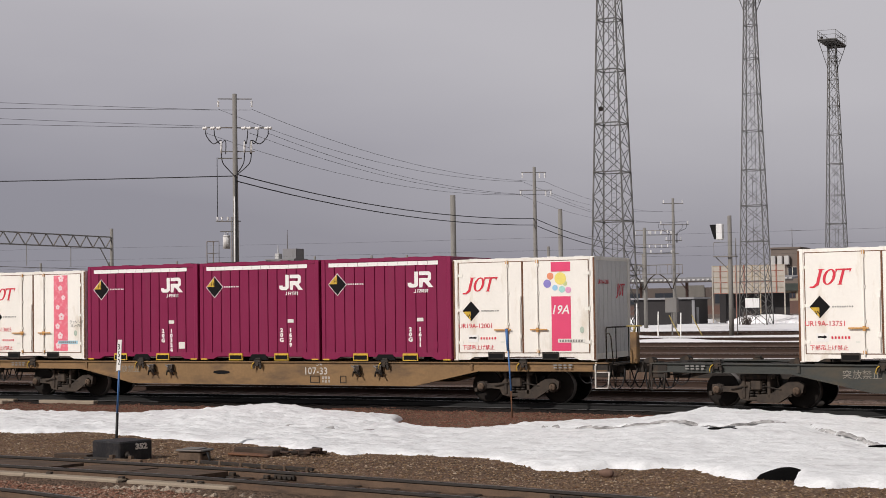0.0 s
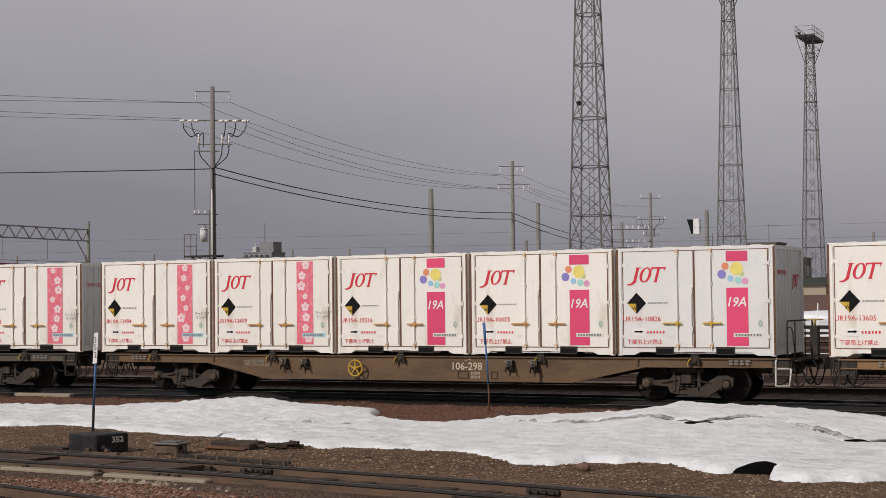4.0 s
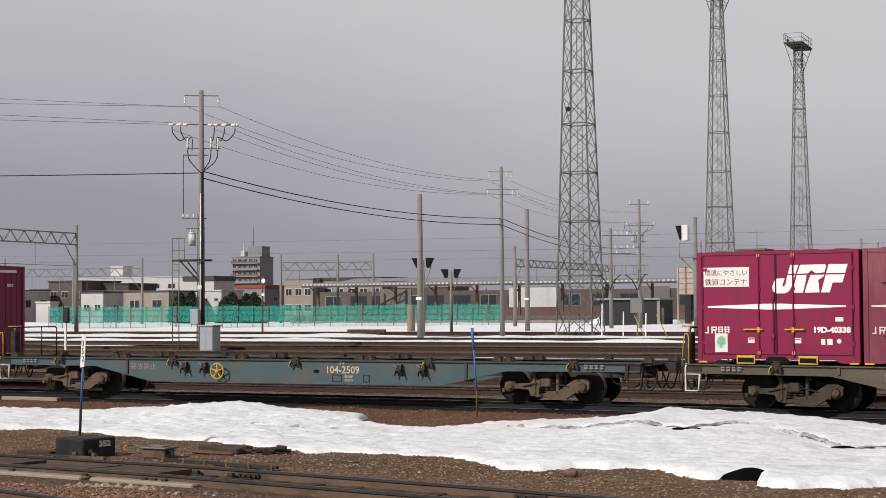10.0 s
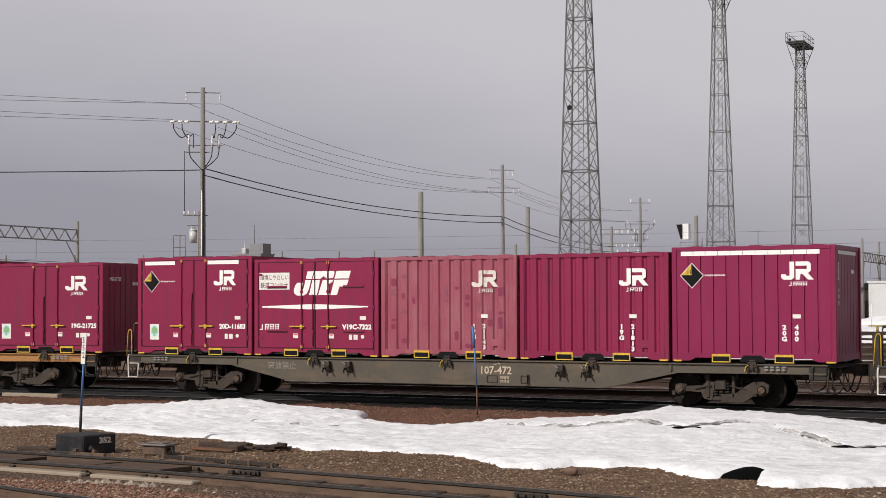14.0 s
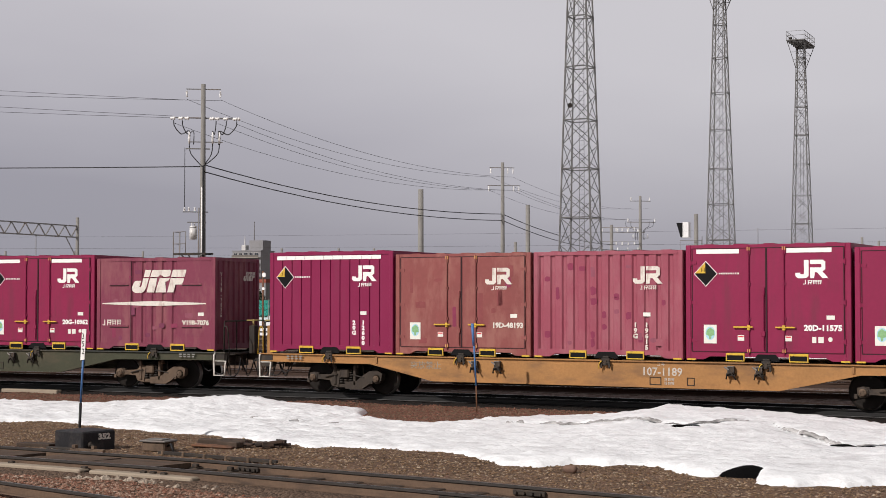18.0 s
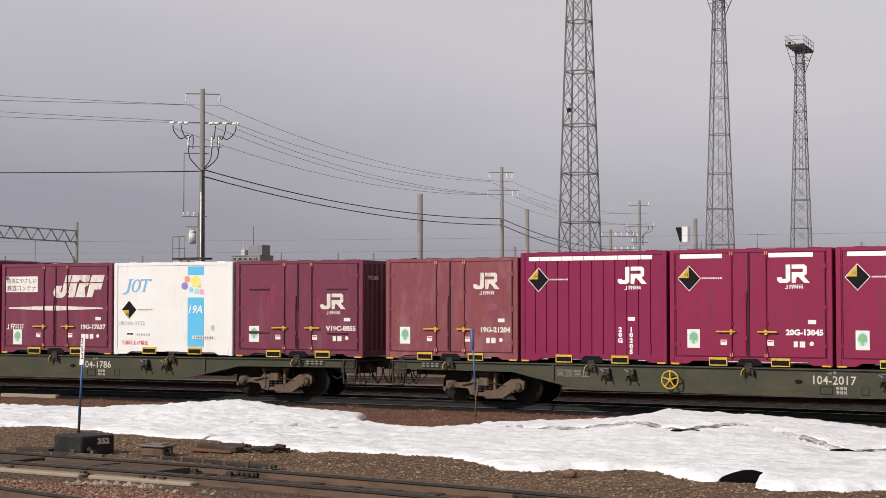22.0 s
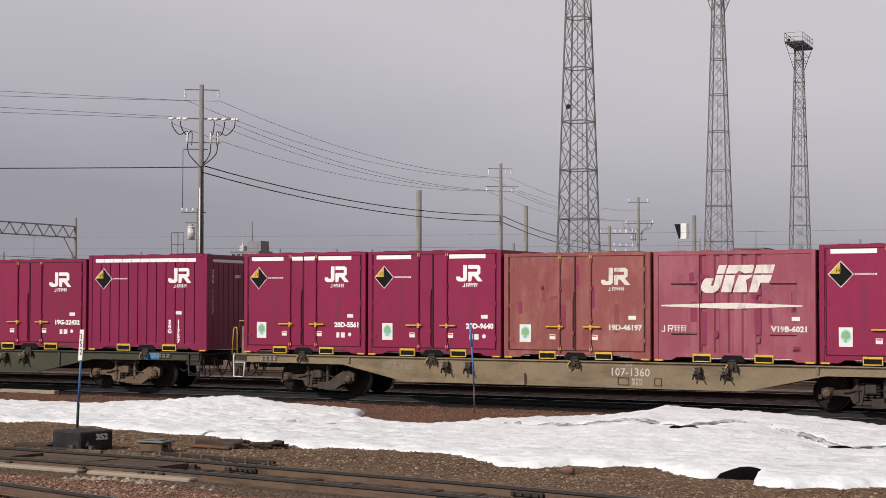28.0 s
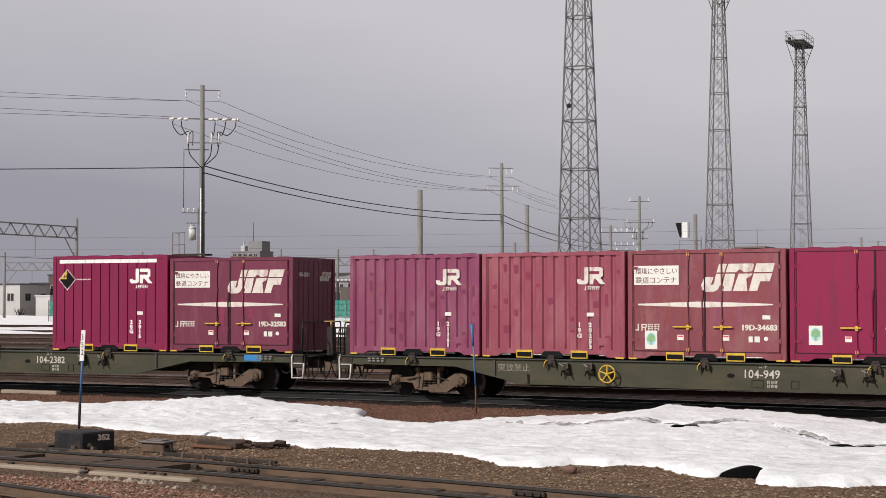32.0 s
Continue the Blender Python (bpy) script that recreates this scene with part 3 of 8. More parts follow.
def pocket_mesh(paint):
    def make():
        bm = bm_new()
        w, d, b = 0.215, 0.185, 0.024
        for a in ((-w, w, d - 0.05, d), (-w, w, 0, b), (-w, -w + b, b, d - 0.05), (w - b, w, b, d - 0.05)):
            box(bm, a[0], a[1], -0.014, 0.03, a[2], a[3])
        return mesh_of(bm, paint, "fork_pocket")
    return cached(("pocket", paint.name), make)


# a solid black block fills the pocket and paints its inner shade
def pocket_shade_mesh():
    return cached("hollow", lambda: mesh_of(box(bm_new(), -0.191, 0.191, -0.009, 0.05, 0.024, 0.135), M["black"], "hollow"))


def recess_shade_mesh():
    """A black plate on the bottom rail: the lock notch's shade, painted."""
    return cached("recess", lambda: mesh_of(slab(bm_new(), [(-0.30, 0.0), (0.30, 0.0), (0.24, 0.11), (0.2, 0.15), (-0.2, 0.15), (-0.24, 0.11)], -0.008, 0.04), M["black"], "lock_recess"))


def foot_mesh():
    return cached("foot", lambda: mesh_of(box(bm_new(), -0.1, 0.1, -0.012, 0.05, 0.0, 0.035), M["yellow"], "corner_foot"))


def bars(x0, z, n, w, hgt, gap, y, seed=0):
    """Writing too small to read: a row of short bars."""
    bm, rnd = bm_new(), random.Random(seed)
    x = x0
    for i in range(n):
        ww = w * rnd.uniform(0.7, 1.0)
        flat(bm, [(x, z), (x + ww, z), (x + ww, z + hgt), (x, z + hgt)], y)
        x += w + gap
    return bm


def dense(x0, z, n, w, hgt, gap, y, lead=True):
    """Close writing that cannot be read: each sign a few thin strokes."""
    bm = bm_new()
    for i in range(n):
        x, k = x0 + i * (w + gap), 0.17
        t, u = hgt * k, w * 0.2
        if lead and i == 0:
            strokes = ((0.45 * w, 0.45 * w + u, 0.0, hgt), (0.0, 0.45 * w, 0.0, t))
        elif lead and i == 1:
            strokes = ((0.0, u, 0.0, hgt), (u, w, hgt - t, hgt), (u, w * 0.9, hgt * 0.42, hgt * 0.42 + t), (w - u, w, hgt * 0.5, hgt - t), (w * 0.6, w * 0.6 + u, 0.0, hgt * 0.42))
        else:
            strokes = ((0.0, w, hgt - t * 0.8, hgt), (0.0, w, hgt * 0.55, hgt * 0.55 + t * 0.8), (0.05 * w, w * 0.95, hgt * 0.24, hgt * 0.24 + t * 0.7), (0.12 * w, 0.12 * w + u * 0.7, 0.0, hgt), (0.72 * w, 0.72 * w + u * 0.7, 0.0, hgt))
        for a, b, c, d in strokes:
            flat(bm, [(x + a, z + c), (x + b, z + c), (x + b, z + d), (x + a, z + d)], y)
    return bm


def box_mark(kind, x, z, s, y, wide=1.0):
    """The railway and leasing marks, as plain shapes. wide: stretch along x."""
    bm = bm_new()
    x_at, x = x, 0.0
    if kind == "rail":          # a hook and a block with a leg
        flat(bm, [(x + 0.00 * s, z + 0.30 * s), (x + 0.00 * s, z + 0.12 * s), (x + 0.10 * s, z), (x + 0.42 * s, z), (x + 0.54 * s, z + 0.12 * s), (x + 0.54 * s, z + 0.99 * s), (x + 0.35 * s, z + 0.99 * s),
                  (x + 0.35 * s, z + 0.22 * s), (x + 0.20 * s, z + 0.22 * s), (x + 0.19 * s, z + 0.30 * s)], y)
        flat(bm, [(x + 0.60 * s, z + 0.99 * s), (x + 0.60 * s, z + 0.76 * s), (x + 1.06 * s, z + 0.76 * s), (x + 1.06 * s, z + 0.58 * s), (x + 0.60 * s, z + 0.58 * s), (x + 0.60 * s, z), (x + 0.76 * s, z),
                  (x + 0.80 * s, z + 0.32 * s), (x + 0.88 * s, z + 0.32 * s), (x + 1.10 * s, z), (x + 1.34 * s, z), (x + 1.10 * s, z + 0.36 * s), (x + 1.22 * s, z + 0.48 * s), (x + 1.22 * s, z + 0.88 * s), (x + 1.12 * s, z + 0.99 * s)], y)
    elif kind == "freight":     # three slanting blocks cut by a thin line
        def at(pts):
            return [(x + u * s, z + v * s) for u, v in pts]
        flat(bm, at([(0.64, 1.0), (0.92, 1.0), (0.82, 0.69), (0.55, 0.69)]), y)
        flat(bm, at([(0.17, 0.53), (0.44, 0.53), (0.35, 0.26), (0.42, 0.24), (0.47, 0.34), (0.53, 0.64), (0.80, 0.64), (0.69, 0.25), (0.58, 0.07), (0.44, 0.0), (0.15, 0.0), (0.02, 0.09), (0.0, 0.25), (0.09, 0.46)]), y)
        flat(bm, at([(0.98, 1.0), (1.84, 1.0), (1.86, 0.92), (1.80, 0.72), (1.52, 0.69), (1.36, 0.80), (1.24, 0.69), (0.87, 0.69)]), y)
        flat(bm, at([(0.86, 0.64), (1.20, 0.64), (1.15, 0.35), (1.06, 0.02), (0.70, 0.02)]), y)
        flat(bm, at([(1.33, 0.64), (1.81, 0.64), (1.75, 0.55), (1.59, 0.46), (1.63, 0.02), (1.12, 0.02), (1.22, 0.33)]), y)
        flat(bm, at([(1.95, 1.0), (2.59, 1.0), (2.50, 0.69), (1.86, 0.69)]), y)
        flat(bm, at([(1.85, 0.64), (2.49, 0.64), (2.40, 0.36), (2.08, 0.36), (1.97, 0.02), (1.68, 0.02)]), y)
    else:                       # a slanting hook, a ring and a capped bar
        k = 0.22
        def sl(pts):
            return [(x + (u + k * v) * s, z + v * s) for u, v in pts]
        flat(bm, sl([(-0.22, -0.18), (0.02, -0.18), (0.22, 0.0), (0.22, 0.92), (0.36, 1.0), (-0.02, 1.0), (0.06, 0.92), (0.06, 0.1), (-0.06, -0.08), (-0.22, -0.08)]), y)
        ro, ri = disc(0.66, 0.5, 0.32, 0.5, 20), disc(0.66, 0.5, 0.17, 0.42, 20)
        for i in range(20):
            j = (i + 1) % 20
            flat(bm, sl([ro[i], ro[j], ri[j], ri[i]]), y)
        flat(bm, sl([(1.18, 0.0), (1.44, 0.0), (1.38, 0.08), (1.38, 0.9), (1.62, 0.9), (1.66, 0.74), (1.72, 1.0), (0.88, 1.0), (0.94, 0.74), (1.0, 0.9), (1.24, 0.9), (1.24, 0.08)]), y)
    for v in bm.verts:
        v.co.x = x_at + v.co.x * wide
    return bm


def diamond(con, x, z, s, y, letter):
    """The warning diamond of an oversize container."""
    d = part("warning_placard", flat(bm_new(), [(x - s, z), (x, z - s * 1.05), (x + s, z), (x, z + s * 1.05)], y), M["black"], con, "black and yellow diamond placard")
    if letter == "H":           # edged in white, upper left quarter yellow
        part("placard_edge", flat(bm_new(), [(x - s * 1.07, z), (x, z - s * 1.125), (x + s * 1.07, z), (x, z + s * 1.125)], y + 0.0015, 0.0005), M["white"], d)
        part("placard_field", flat(bm_new(), [(x - s * 0.95, z + 0.012), (x - 0.01, z + 0.012), (x - 0.01, z + s * 0.98)], y - 0.003, 0.001), M["yellow"], d, "yellow field")
        part("placard_letter", text_mesh("H", 0.13, M["black"]), None, d, loc=(x - s * 0.42, y - 0.006, z + 0.04))
    else:
        part("placard_field", flat(bm_new(), [(x - s * 0.94, z - 0.01), (x - 0.01, z - 0.01), (x - 0.01, z - s * 0.98)], y - 0.003, 0.001), M["yellow"], d, "yellow field")
        part("placard_letter", text_mesh("W", 0.13, M["black"]), None, d, loc=(x - s * 0.48, y - 0.006, z - 0.17))
    tagged(part("small_print", bars(x + s + 0.05, z - 0.015, 9, 0.032, 0.036, 0.022, y, 5), M["white"] if letter == "H" else M["grey_ink"], con), kind="stuff")


def doors(con, paint, h, y, seam=M["seam"], rod_paint=None):
    """Two hinged side doors with lock rods, cams, handles and dark rubber seams."""
    rod_paint = rod_paint or paint
    z0, z1 = 0.2, h - 0.09
    for sx in (-1, 1):
        def leaf():
            bm = bm_new()
            a, b = (0.02, HX - 0.14) if sx > 0 else (-HX + 0.14, -0.02)
            box(bm, a, b, -0.022, 0.0, z0, z1, 0.008)
            return mesh_of(bm, paint, "door")
        d = part("door", cached(("leaf", sx, h, paint.name), leaf), None, con, loc=(0, y, 0))

        def rods():
            bm = bm_new()
            tube(bm, (sx * 0.4, -0.045, z0 - 0.05), (sx * 0.4, -0.045, z1 + 0.05), 0.018, seg=6)
            for z in (z0 + 0.08, h * 0.36, h * 0.66, z1 - 0.1):
                box(bm, sx * 0.4 - 0.045, sx * 0.4 + 0.045, -0.05, -0.02, z - 0.03, z + 0.03)
            return mesh_of(bm, rod_paint, "lock_rod")
        part("lock_rod", cached(("rods", sx, h, rod_paint.name), rods), None, d)

        def handle():
            bm = bm_new()
            a = sx * 0.4
            box(bm, min(a - 0.05, a - sx * 0.03 + (0 if sx < 0 else 0)) - (0.30 if sx < 0 else 0.14), a + (0.10 if sx < 0 else 0.26), -0.085, -0.055, 0.735, 0.77, 0.006)
            box(bm, a - 0.03, a + 0.03, -0.075, -0.02, 0.69, 0.80)
            return mesh_of(bm, M["yellow"] if paint.name[:5] != "cream" else M["amber"], "door_handle")
        part("door_handle", cached(("handle", sx, paint.name[:5]), handle), None, d, "yellow lever handle")

        cam_me = cached("lock_cam", lambda: mesh_of(box(bm_new(), -0.035, 0.035, -0.055, -0.015, -0.03, 0.05, 0.006), M["amber"], "lock_cam"))
        for z in (z0 + 0.02, z1 - 0.02):
            part("lock_cam", cam_me, None, d, loc=(sx * 0.4, 0, z))
        for k, z in enumerate((0.45, h * 0.5, h - 0.4)):
            def hinge():
                bm = bm_new()
                tube(bm, (sx * (HX - 0.125), -0.02, -0.06), (sx * (HX - 0.125), -0.02, 0.06), 0.024, seg=6)
                box(bm, sx * (HX - 0.2) - 0.06, sx * (HX - 0.2) + 0.06, -0.032, -0.02, -0.035, 0.035)
                return mesh_of(bm, paint, "hinge")
            part("hinge", cached(("hinge", sx, paint.name), hinge), None, d, loc=(0, 0, z))

    for x in (0.0, 0.40, -0.40, HX - 0.155, -HX + 0.155):
        w = 0.018 if abs(x) < 0.1 else 0.009
        me = cached(("seal", w, h, seam.name), lambda: mesh_of(box(bm_new(), -w, w, -0.030, -0.003, z0, z1), seam, "rubber_seal"))
        part("rubber_seal", me, None, con, "dark rubber door seal", loc=(x, y, 0))
    for z in (z0 - 0.018, z1):
        me = cached(("sill_seal", seam.name), lambda: mesh_of(box(bm_new(), -HX + 0.15, HX - 0.15, -0.02, -0.004, 0, 0.016), seam, "rubber_seal"))
        part("rubber_seal", me, None, con, loc=(0, y, z))

    def lever():
        bm = bm_new()
        tube(bm, (-0.06, -0.05, 0.25), (-0.06, -0.05, h * 0.6), 0.014, seg=6)
        box(bm, -0.11, -0.02, -0.065, -0.02, 0.55, 0.66, 0.01)
        box(bm, -0.09, -0.03, -0.06, -0.02, h * 0.56, h * 0.63, 0.01)
        return mesh_of(bm, rod_paint, "latch")
    part("latch", cached(("lever", h, rod_paint.name), lever), None, con, loc=(0, y, 0))


def label_sheet(con, x, z, y):
    s = part("green_tree_sticker", flat(bm_new(), [(x, z), (x + 0.3, z), (x + 0.3, z + 0.42), (x, z + 0.42)], y), M["paper"], con, "white sticker with a green tree")
    part("sticker_print", flat(bm_new(), disc(x + 0.15, z + 0.23, 0.115, 0.15), y - 0.003, 0.001), M["pale_blue"], s)
    part("sticker_tree", flat(bm_new(), [(x + 0.05, z + 0.2), (x + 0.12, z + 0.17), (x + 0.13, z + 0.1), (x + 0.17, z + 0.1), (x + 0.18, z + 0.17), (x + 0.25, z + 0.19), (x + 0.24, z + 0.3), (x + 0.15, z + 0.36), (x + 0.07, z + 0.3)], y - 0.004, 0.001), M["green_leaf"], s)


def touch_up(con, paint_key, kind, h, y, seed):
    """Patches of fresher or duller paint, soft in shape, that follow the folds of the sheet."""
    rnd = random.Random(seed)
    tones, n = {"maroon": (("dull",), 7 if seed == 20936 else 0), "maroon_red": (("fresh",), 0), "plum": (("violet", "fresh"), 9), "faded": (("fresh", "fresh", "dull"), 26), "brownish": (("fresh", "brown"), 12), "rosy": (("dull", "brown"), 10), "mauve": (("violet", "dull", "violet"), 30), "purple": (("fresh", "violet", "dull"), 16)}[paint_key]
    step = 2 * (HX - 0.10) / 12
    for i in range(n):
        tall = rnd.random() < 0.4
        w, t = rnd.uniform(0.09, 0.17) if tall or kind == "waved" else rnd.uniform(0.08, 0.3), rnd.uniform(0.12, 0.3) if tall and kind == "waved" else rnd.uniform(0.25, 0.75) if tall else rnd.uniform(0.05, 0.16)
        z = rnd.uniform(0.24, h - 0.25 - t)
        x = rnd.uniform(-1.6, 1.4)
        if kind == "waved":
            x = -HX + 0.10 + step * (rnd.randrange(12) + 0.62)
        elif kind == "seamed":
            x = -HX + 0.10 + step * rnd.randrange(12) + 0.04
        c = [(x + rnd.uniform(0, 0.02), z), (x + w * rnd.uniform(0.3, 0.7), z - rnd.uniform(0, 0.03)), (x + w, z + rnd.uniform(0, 0.03)), (x + w - rnd.uniform(0, 0.02), z + t), (x + w * 0.4, z + t + rnd.uniform(0, 0.02)), (x, z + t - rnd.uniform(0, 0.03))]
        part("paint_patch", flat(bm_new(), c, y + 0.0016 - 0.0002 * (i % 3), 0.0016), M["patch_" + rnd.choice(tones)], con)


def container(kind, num, paint_key, mark="", extra=""):
    """kind: seamed, waved, middle (ribbed in the middle) or doors. mark: rail or freight."""
    tall = num.startswith("20")
    h = 2.6 if tall else 2.5
    hy = CW / 2
    paint = M[paint_key]
    ink = M["white"] if paint_key in ("maroon", "maroon_red") else M["white_worn"]
    tone = {"maroon": "dark maroon", "maroon_red": "deep red", "faded": "faded pink", "brownish": "faded brownish red", "rosy": "faded rosy brown", "mauve": "faded mauve", "purple": "dull purple-red", "plum": "dull plum"}[paint_key]
    look_ = {"seamed": "ribbed sides", "waved": "corrugated sides", "middle": "corrugated centre panel", "doors": "double side doors"}[kind]
    con = thing("freight_container", (0, 0, DECK), f"{tone} railway container with {look_} on a wagon", "container", "containers on the train")
    y = FACE
    part("frame", frame_mesh(h, hy, paint, 0), None, con)
    part("roof", roof_mesh(h, hy, paint), None, con)
    style = {"seamed": "seamed", "waved": "waved", "middle": "middle", "doors": "flat"}[kind]
    back = part("side_panel", sheet_mesh(style, h, hy, paint), None, con)
    back.rotation_euler.z = math.pi
    est = "waved" if kind in ("middle", "waved") or extra == "ribs" else "seamed"
    for turn in (0, math.pi):
        e = part("end_panel", sheet_mesh(est, h, hy, paint, True), None, con)
        e.rotation_euler.z = turn
    if kind == "doors":
        part("side_panel", sheet_mesh("flat", h, hy, paint), None, con)
        doors(con, paint, h, y + 0.02)
    else:
        part("side_panel", sheet_mesh(style, h, hy, paint), None, con)
    yp = y - 0.006 if kind == "doors" else y + 0.016
    for sx in (-1, 1):
        p = part("fork_pocket", pocket_mesh(M["yellow"]), None, con, "yellow-edged fork pocket", loc=(sx * 0.72, y - 0.004, -0.012))
        part("pocket_hollow", pocket_shade_mesh(), None, p)
        part("corner_foot", foot_mesh(), None, con, "yellow corner foot", loc=(sx * (HX - 0.13), y, 0))
    part("lock_recess", recess_shade_mesh(), None, con, loc=(0, y, 0))
    # marks and writing
    if mark == "freight":
        x0 = -0.74 if kind == "middle" else -0.08 if not num.startswith("V") else -0.64
        part("company_mark", box_mark("freight", x0, h - 0.95, 0.625, yp, 1.06), ink, con, "slanted white mark")
        part("white_line", flat(bm_new(), [(-1.70, 1.245), (-0.2, 1.195), (0.1, 1.195), (1.58, 1.245), (1.58, 1.275), (0.1, 1.325), (-0.2, 1.325), (-1.70, 1.275)], yp), ink, con, "tapering white line")
        tagged(part("company_print", dense(-1.69, 0.66, 4, 0.135, 0.155, 0.02, yp), ink, con), kind="stuff")
    elif mark == "rail":
        zz = h - 0.765 if not (num.startswith("V") and kind == "doors") else h - 1.26
        part("company_mark", box_mark("rail", 0.66, zz, 0.405, yp, 1.34), ink, con, "white mark")
        tagged(part("company_print", dense(0.83, zz - 0.135, 4, 0.095, 0.09, 0.01, yp), ink, con), kind="stuff")
    if kind in ("seamed", "waved") and mark == "rail":
        code, digits = num.split("-")
        part("number", text_mesh(code, 0.14, ink, 1.2, stacked=True, bold=0.008), None, con, loc=(0.72, yp - 0.003, 0.735))
        part("number", text_mesh(digits, 0.14, ink, 1.2, stacked=True, bold=0.008), None, con, loc=(0.995, yp - 0.003, 0.735))
        part("notice", flat(bm_new(), [(0.91, 0.98), (1.09, 0.98), (1.09, 1.07), (0.91, 1.07)], yp), M["paper"], con)
        part("data_panel", flat(bm_new(), [(1.22, 0.30), (1.48, 0.30), (1.48, 0.47), (1.22, 0.47)], yp + 0.002), paint, con)
        if extra == "notice":
            part("notice", flat(bm_new(), [(1.24, 0.30), (1.44, 0.30), (1.44, 0.48), (1.24, 0.48)], yp), M["paper"], con)
    elif extra == "upright":
        code, digits = num.split("-")
        part("number", text_mesh(code, 0.155, ink, 1.15, stacked=True, bold=0.009), None, con, loc=(1.16, yp - 0.003, 1.05))
        part("number", text_mesh(digits, 0.155, ink, 1.15, stacked=True, bold=0.009), None, con, loc=(1.32, yp - 0.003, 1.05))
        part("notice", flat(bm_new(), [(1.18, 1.24), (1.36, 1.24), (1.36, 1.32), (1.18, 1.32)], yp - 0.004), M["paper"], con)
    else:
        me = text_mesh(num, 0.17, ink, 1.08, bold=0.008)
        part("number", me, None, con, loc=(ends_at(me, 1.68), yp - 0.003, 0.69))
        part("notice", flat(bm_new(), [(1.34, 0.93), (1.52, 0.93), (1.52, 1.02), (1.34, 1.02)], yp), M["paper"], con)
        if kind == "doors":
            for x in (-0.66, 0.42):
                nt = part("notice", flat(bm_new(), [(x, 0.45), (x + 0.15, 0.45), (x + 0.15, 0.57), (x, 0.57)], yp), M["paper"], con, "small white notice with red print")
                part("notice_print", flat(bm_new(), [(x + 0.015, 0.525), (x + 0.135, 0.525), (x + 0.135, 0.555), (x + 0.015, 0.555)], yp - 0.003, 0.001), M["red_ink"], nt)
            if extra != "plain":
                tagged(part("notice", bars(1.02, 0.42, 2, 0.12, 0.13, 0.015, yp, 8), M["paper"], con), kind="stuff")
                part("notice", flat(bm_new(), disc(1.42, 0.50, 0.05), yp), M["paper"], con)
            if mark == "rail" or extra == "tree":
                label_sheet(con, -1.45, 0.38 if mark == "rail" else 0.24, yp)
        else:
            part("data_panel", flat(bm_new(), [(1.0, 0.38), (1.5, 0.38), (1.5, 0.60), (1.0, 0.60)], yp + 0.001), paint, con)
    if kind == "doors" and mark == "freight":
        narrow = 0.86 if num.startswith("V") else 1.0
        sg = part("slogan_sign", flat(bm_new(), [(-1.71, h - 0.79), (-1.71 + 1.09 * narrow, h - 0.79), (-1.71 + 1.09 * narrow, h - 0.35), (-1.71, h - 0.35)], yp), M["paper"], con, "white slogan sign")
        inkb = M["plum"] if paint_key != "brownish" else M["brownish"]
        part("slogan", text_mesh("環境にやさしい", 0.155, inkb, 0.95 * narrow), None, sg, loc=(-1.68, yp - 0.006, h - 0.53))
        part("slogan", text_mesh("鉄道コンテナ", 0.165, inkb, 1.03 * narrow), None, sg, loc=(-1.68, yp - 0.006, h - 0.74))
    if tall and mark == "rail" and "nostripe" not in extra:
        z = h - 0.20
        if kind == "doors":
            spans = ((-1.62, -0.62), (0.46, 1.46)) if extra != "three" else ((-1.62, -0.62), (-0.36, 0.36), (0.46, 1.46))
        else:
            n = 12
            w = 2 * (HX - 0.14) / n
            spans = [(-HX + 0.22 + i * w, -HX + 0.22 + (i + 0.97) * w) for i in range(n - 1)]
        for a, b in spans:
            me = cached(("dash", round(b - a, 3)), lambda: mesh_of(flat(bm_new(), [(0, 0), (b - a, 0), (b - a, 0.10), (0, 0.10)], 0), M["white"], "white_dash"))
            part("white_dash", me, None, con, "white dash along the top", loc=(a, yp, z))
        diamond(con, -1.40, h - 0.65, 0.26, yp, "H")
        part("end_band", box(bm_new(), HX - 0.036, HX - 0.03, -0.85, 0.83, z, z + 0.08), M["white"], con, "white band across the end")
    if num.startswith("V"):
        for x in (-1.46, 0.84):
            for z in (0.62, 1.76):
                bead = part("pressed_bead", cached(("bead", paint.name), lambda: mesh_of(box(bm_new(), 0, 0.62, -0.016, 0.002, 0, 0.05, 0.008), paint, "pressed_bead")), None, con, loc=(x, yp, z))
                # the bead's shade is painted as a dark strip below it
                part("bead_shadow_gap", cached("bead_shade_mesh", lambda: mesh_of(box(bm_new(), 0.01, 0.61, -0.010, 0.002, -0.022, -0.002), M["seam"], "gap")), None, bead)
        if kind == "middle":
            part("door_seam", box(bm_new(), -0.785, -0.765, yp - 0.004, yp + 0.004, 0.18, h - 0.08), M["seam"], con, "dark upright door seam")
    touch_up(con, paint_key, kind, h, yp, int("".join(ch for ch in num if ch.isdigit())))
    # the end that leads: number down the side and a small mark
    e = text_mesh(num.replace("-", "･") if kind == "seamed" else num, 0.15, ink, 0.9, stacked=kind != "doors", bold=0.003)
    nb = part("end_number", e, None, con, loc=(HX - 0.028, -0.86, h - 0.5))
    nb.rotation_euler.z = math.pi / 2
    bm = bars(0, 0, 4, 0.07, 0.09, 0.012, 0, 2) if mark == "rail" else box_mark("freight", 0, 0, 0.26, 0)
    mk = part("end_mark", bm, ink, con, loc=(HX - 0.028, 0.35, h - 0.62))
    mk.rotation_euler.z = math.pi / 2
    return con


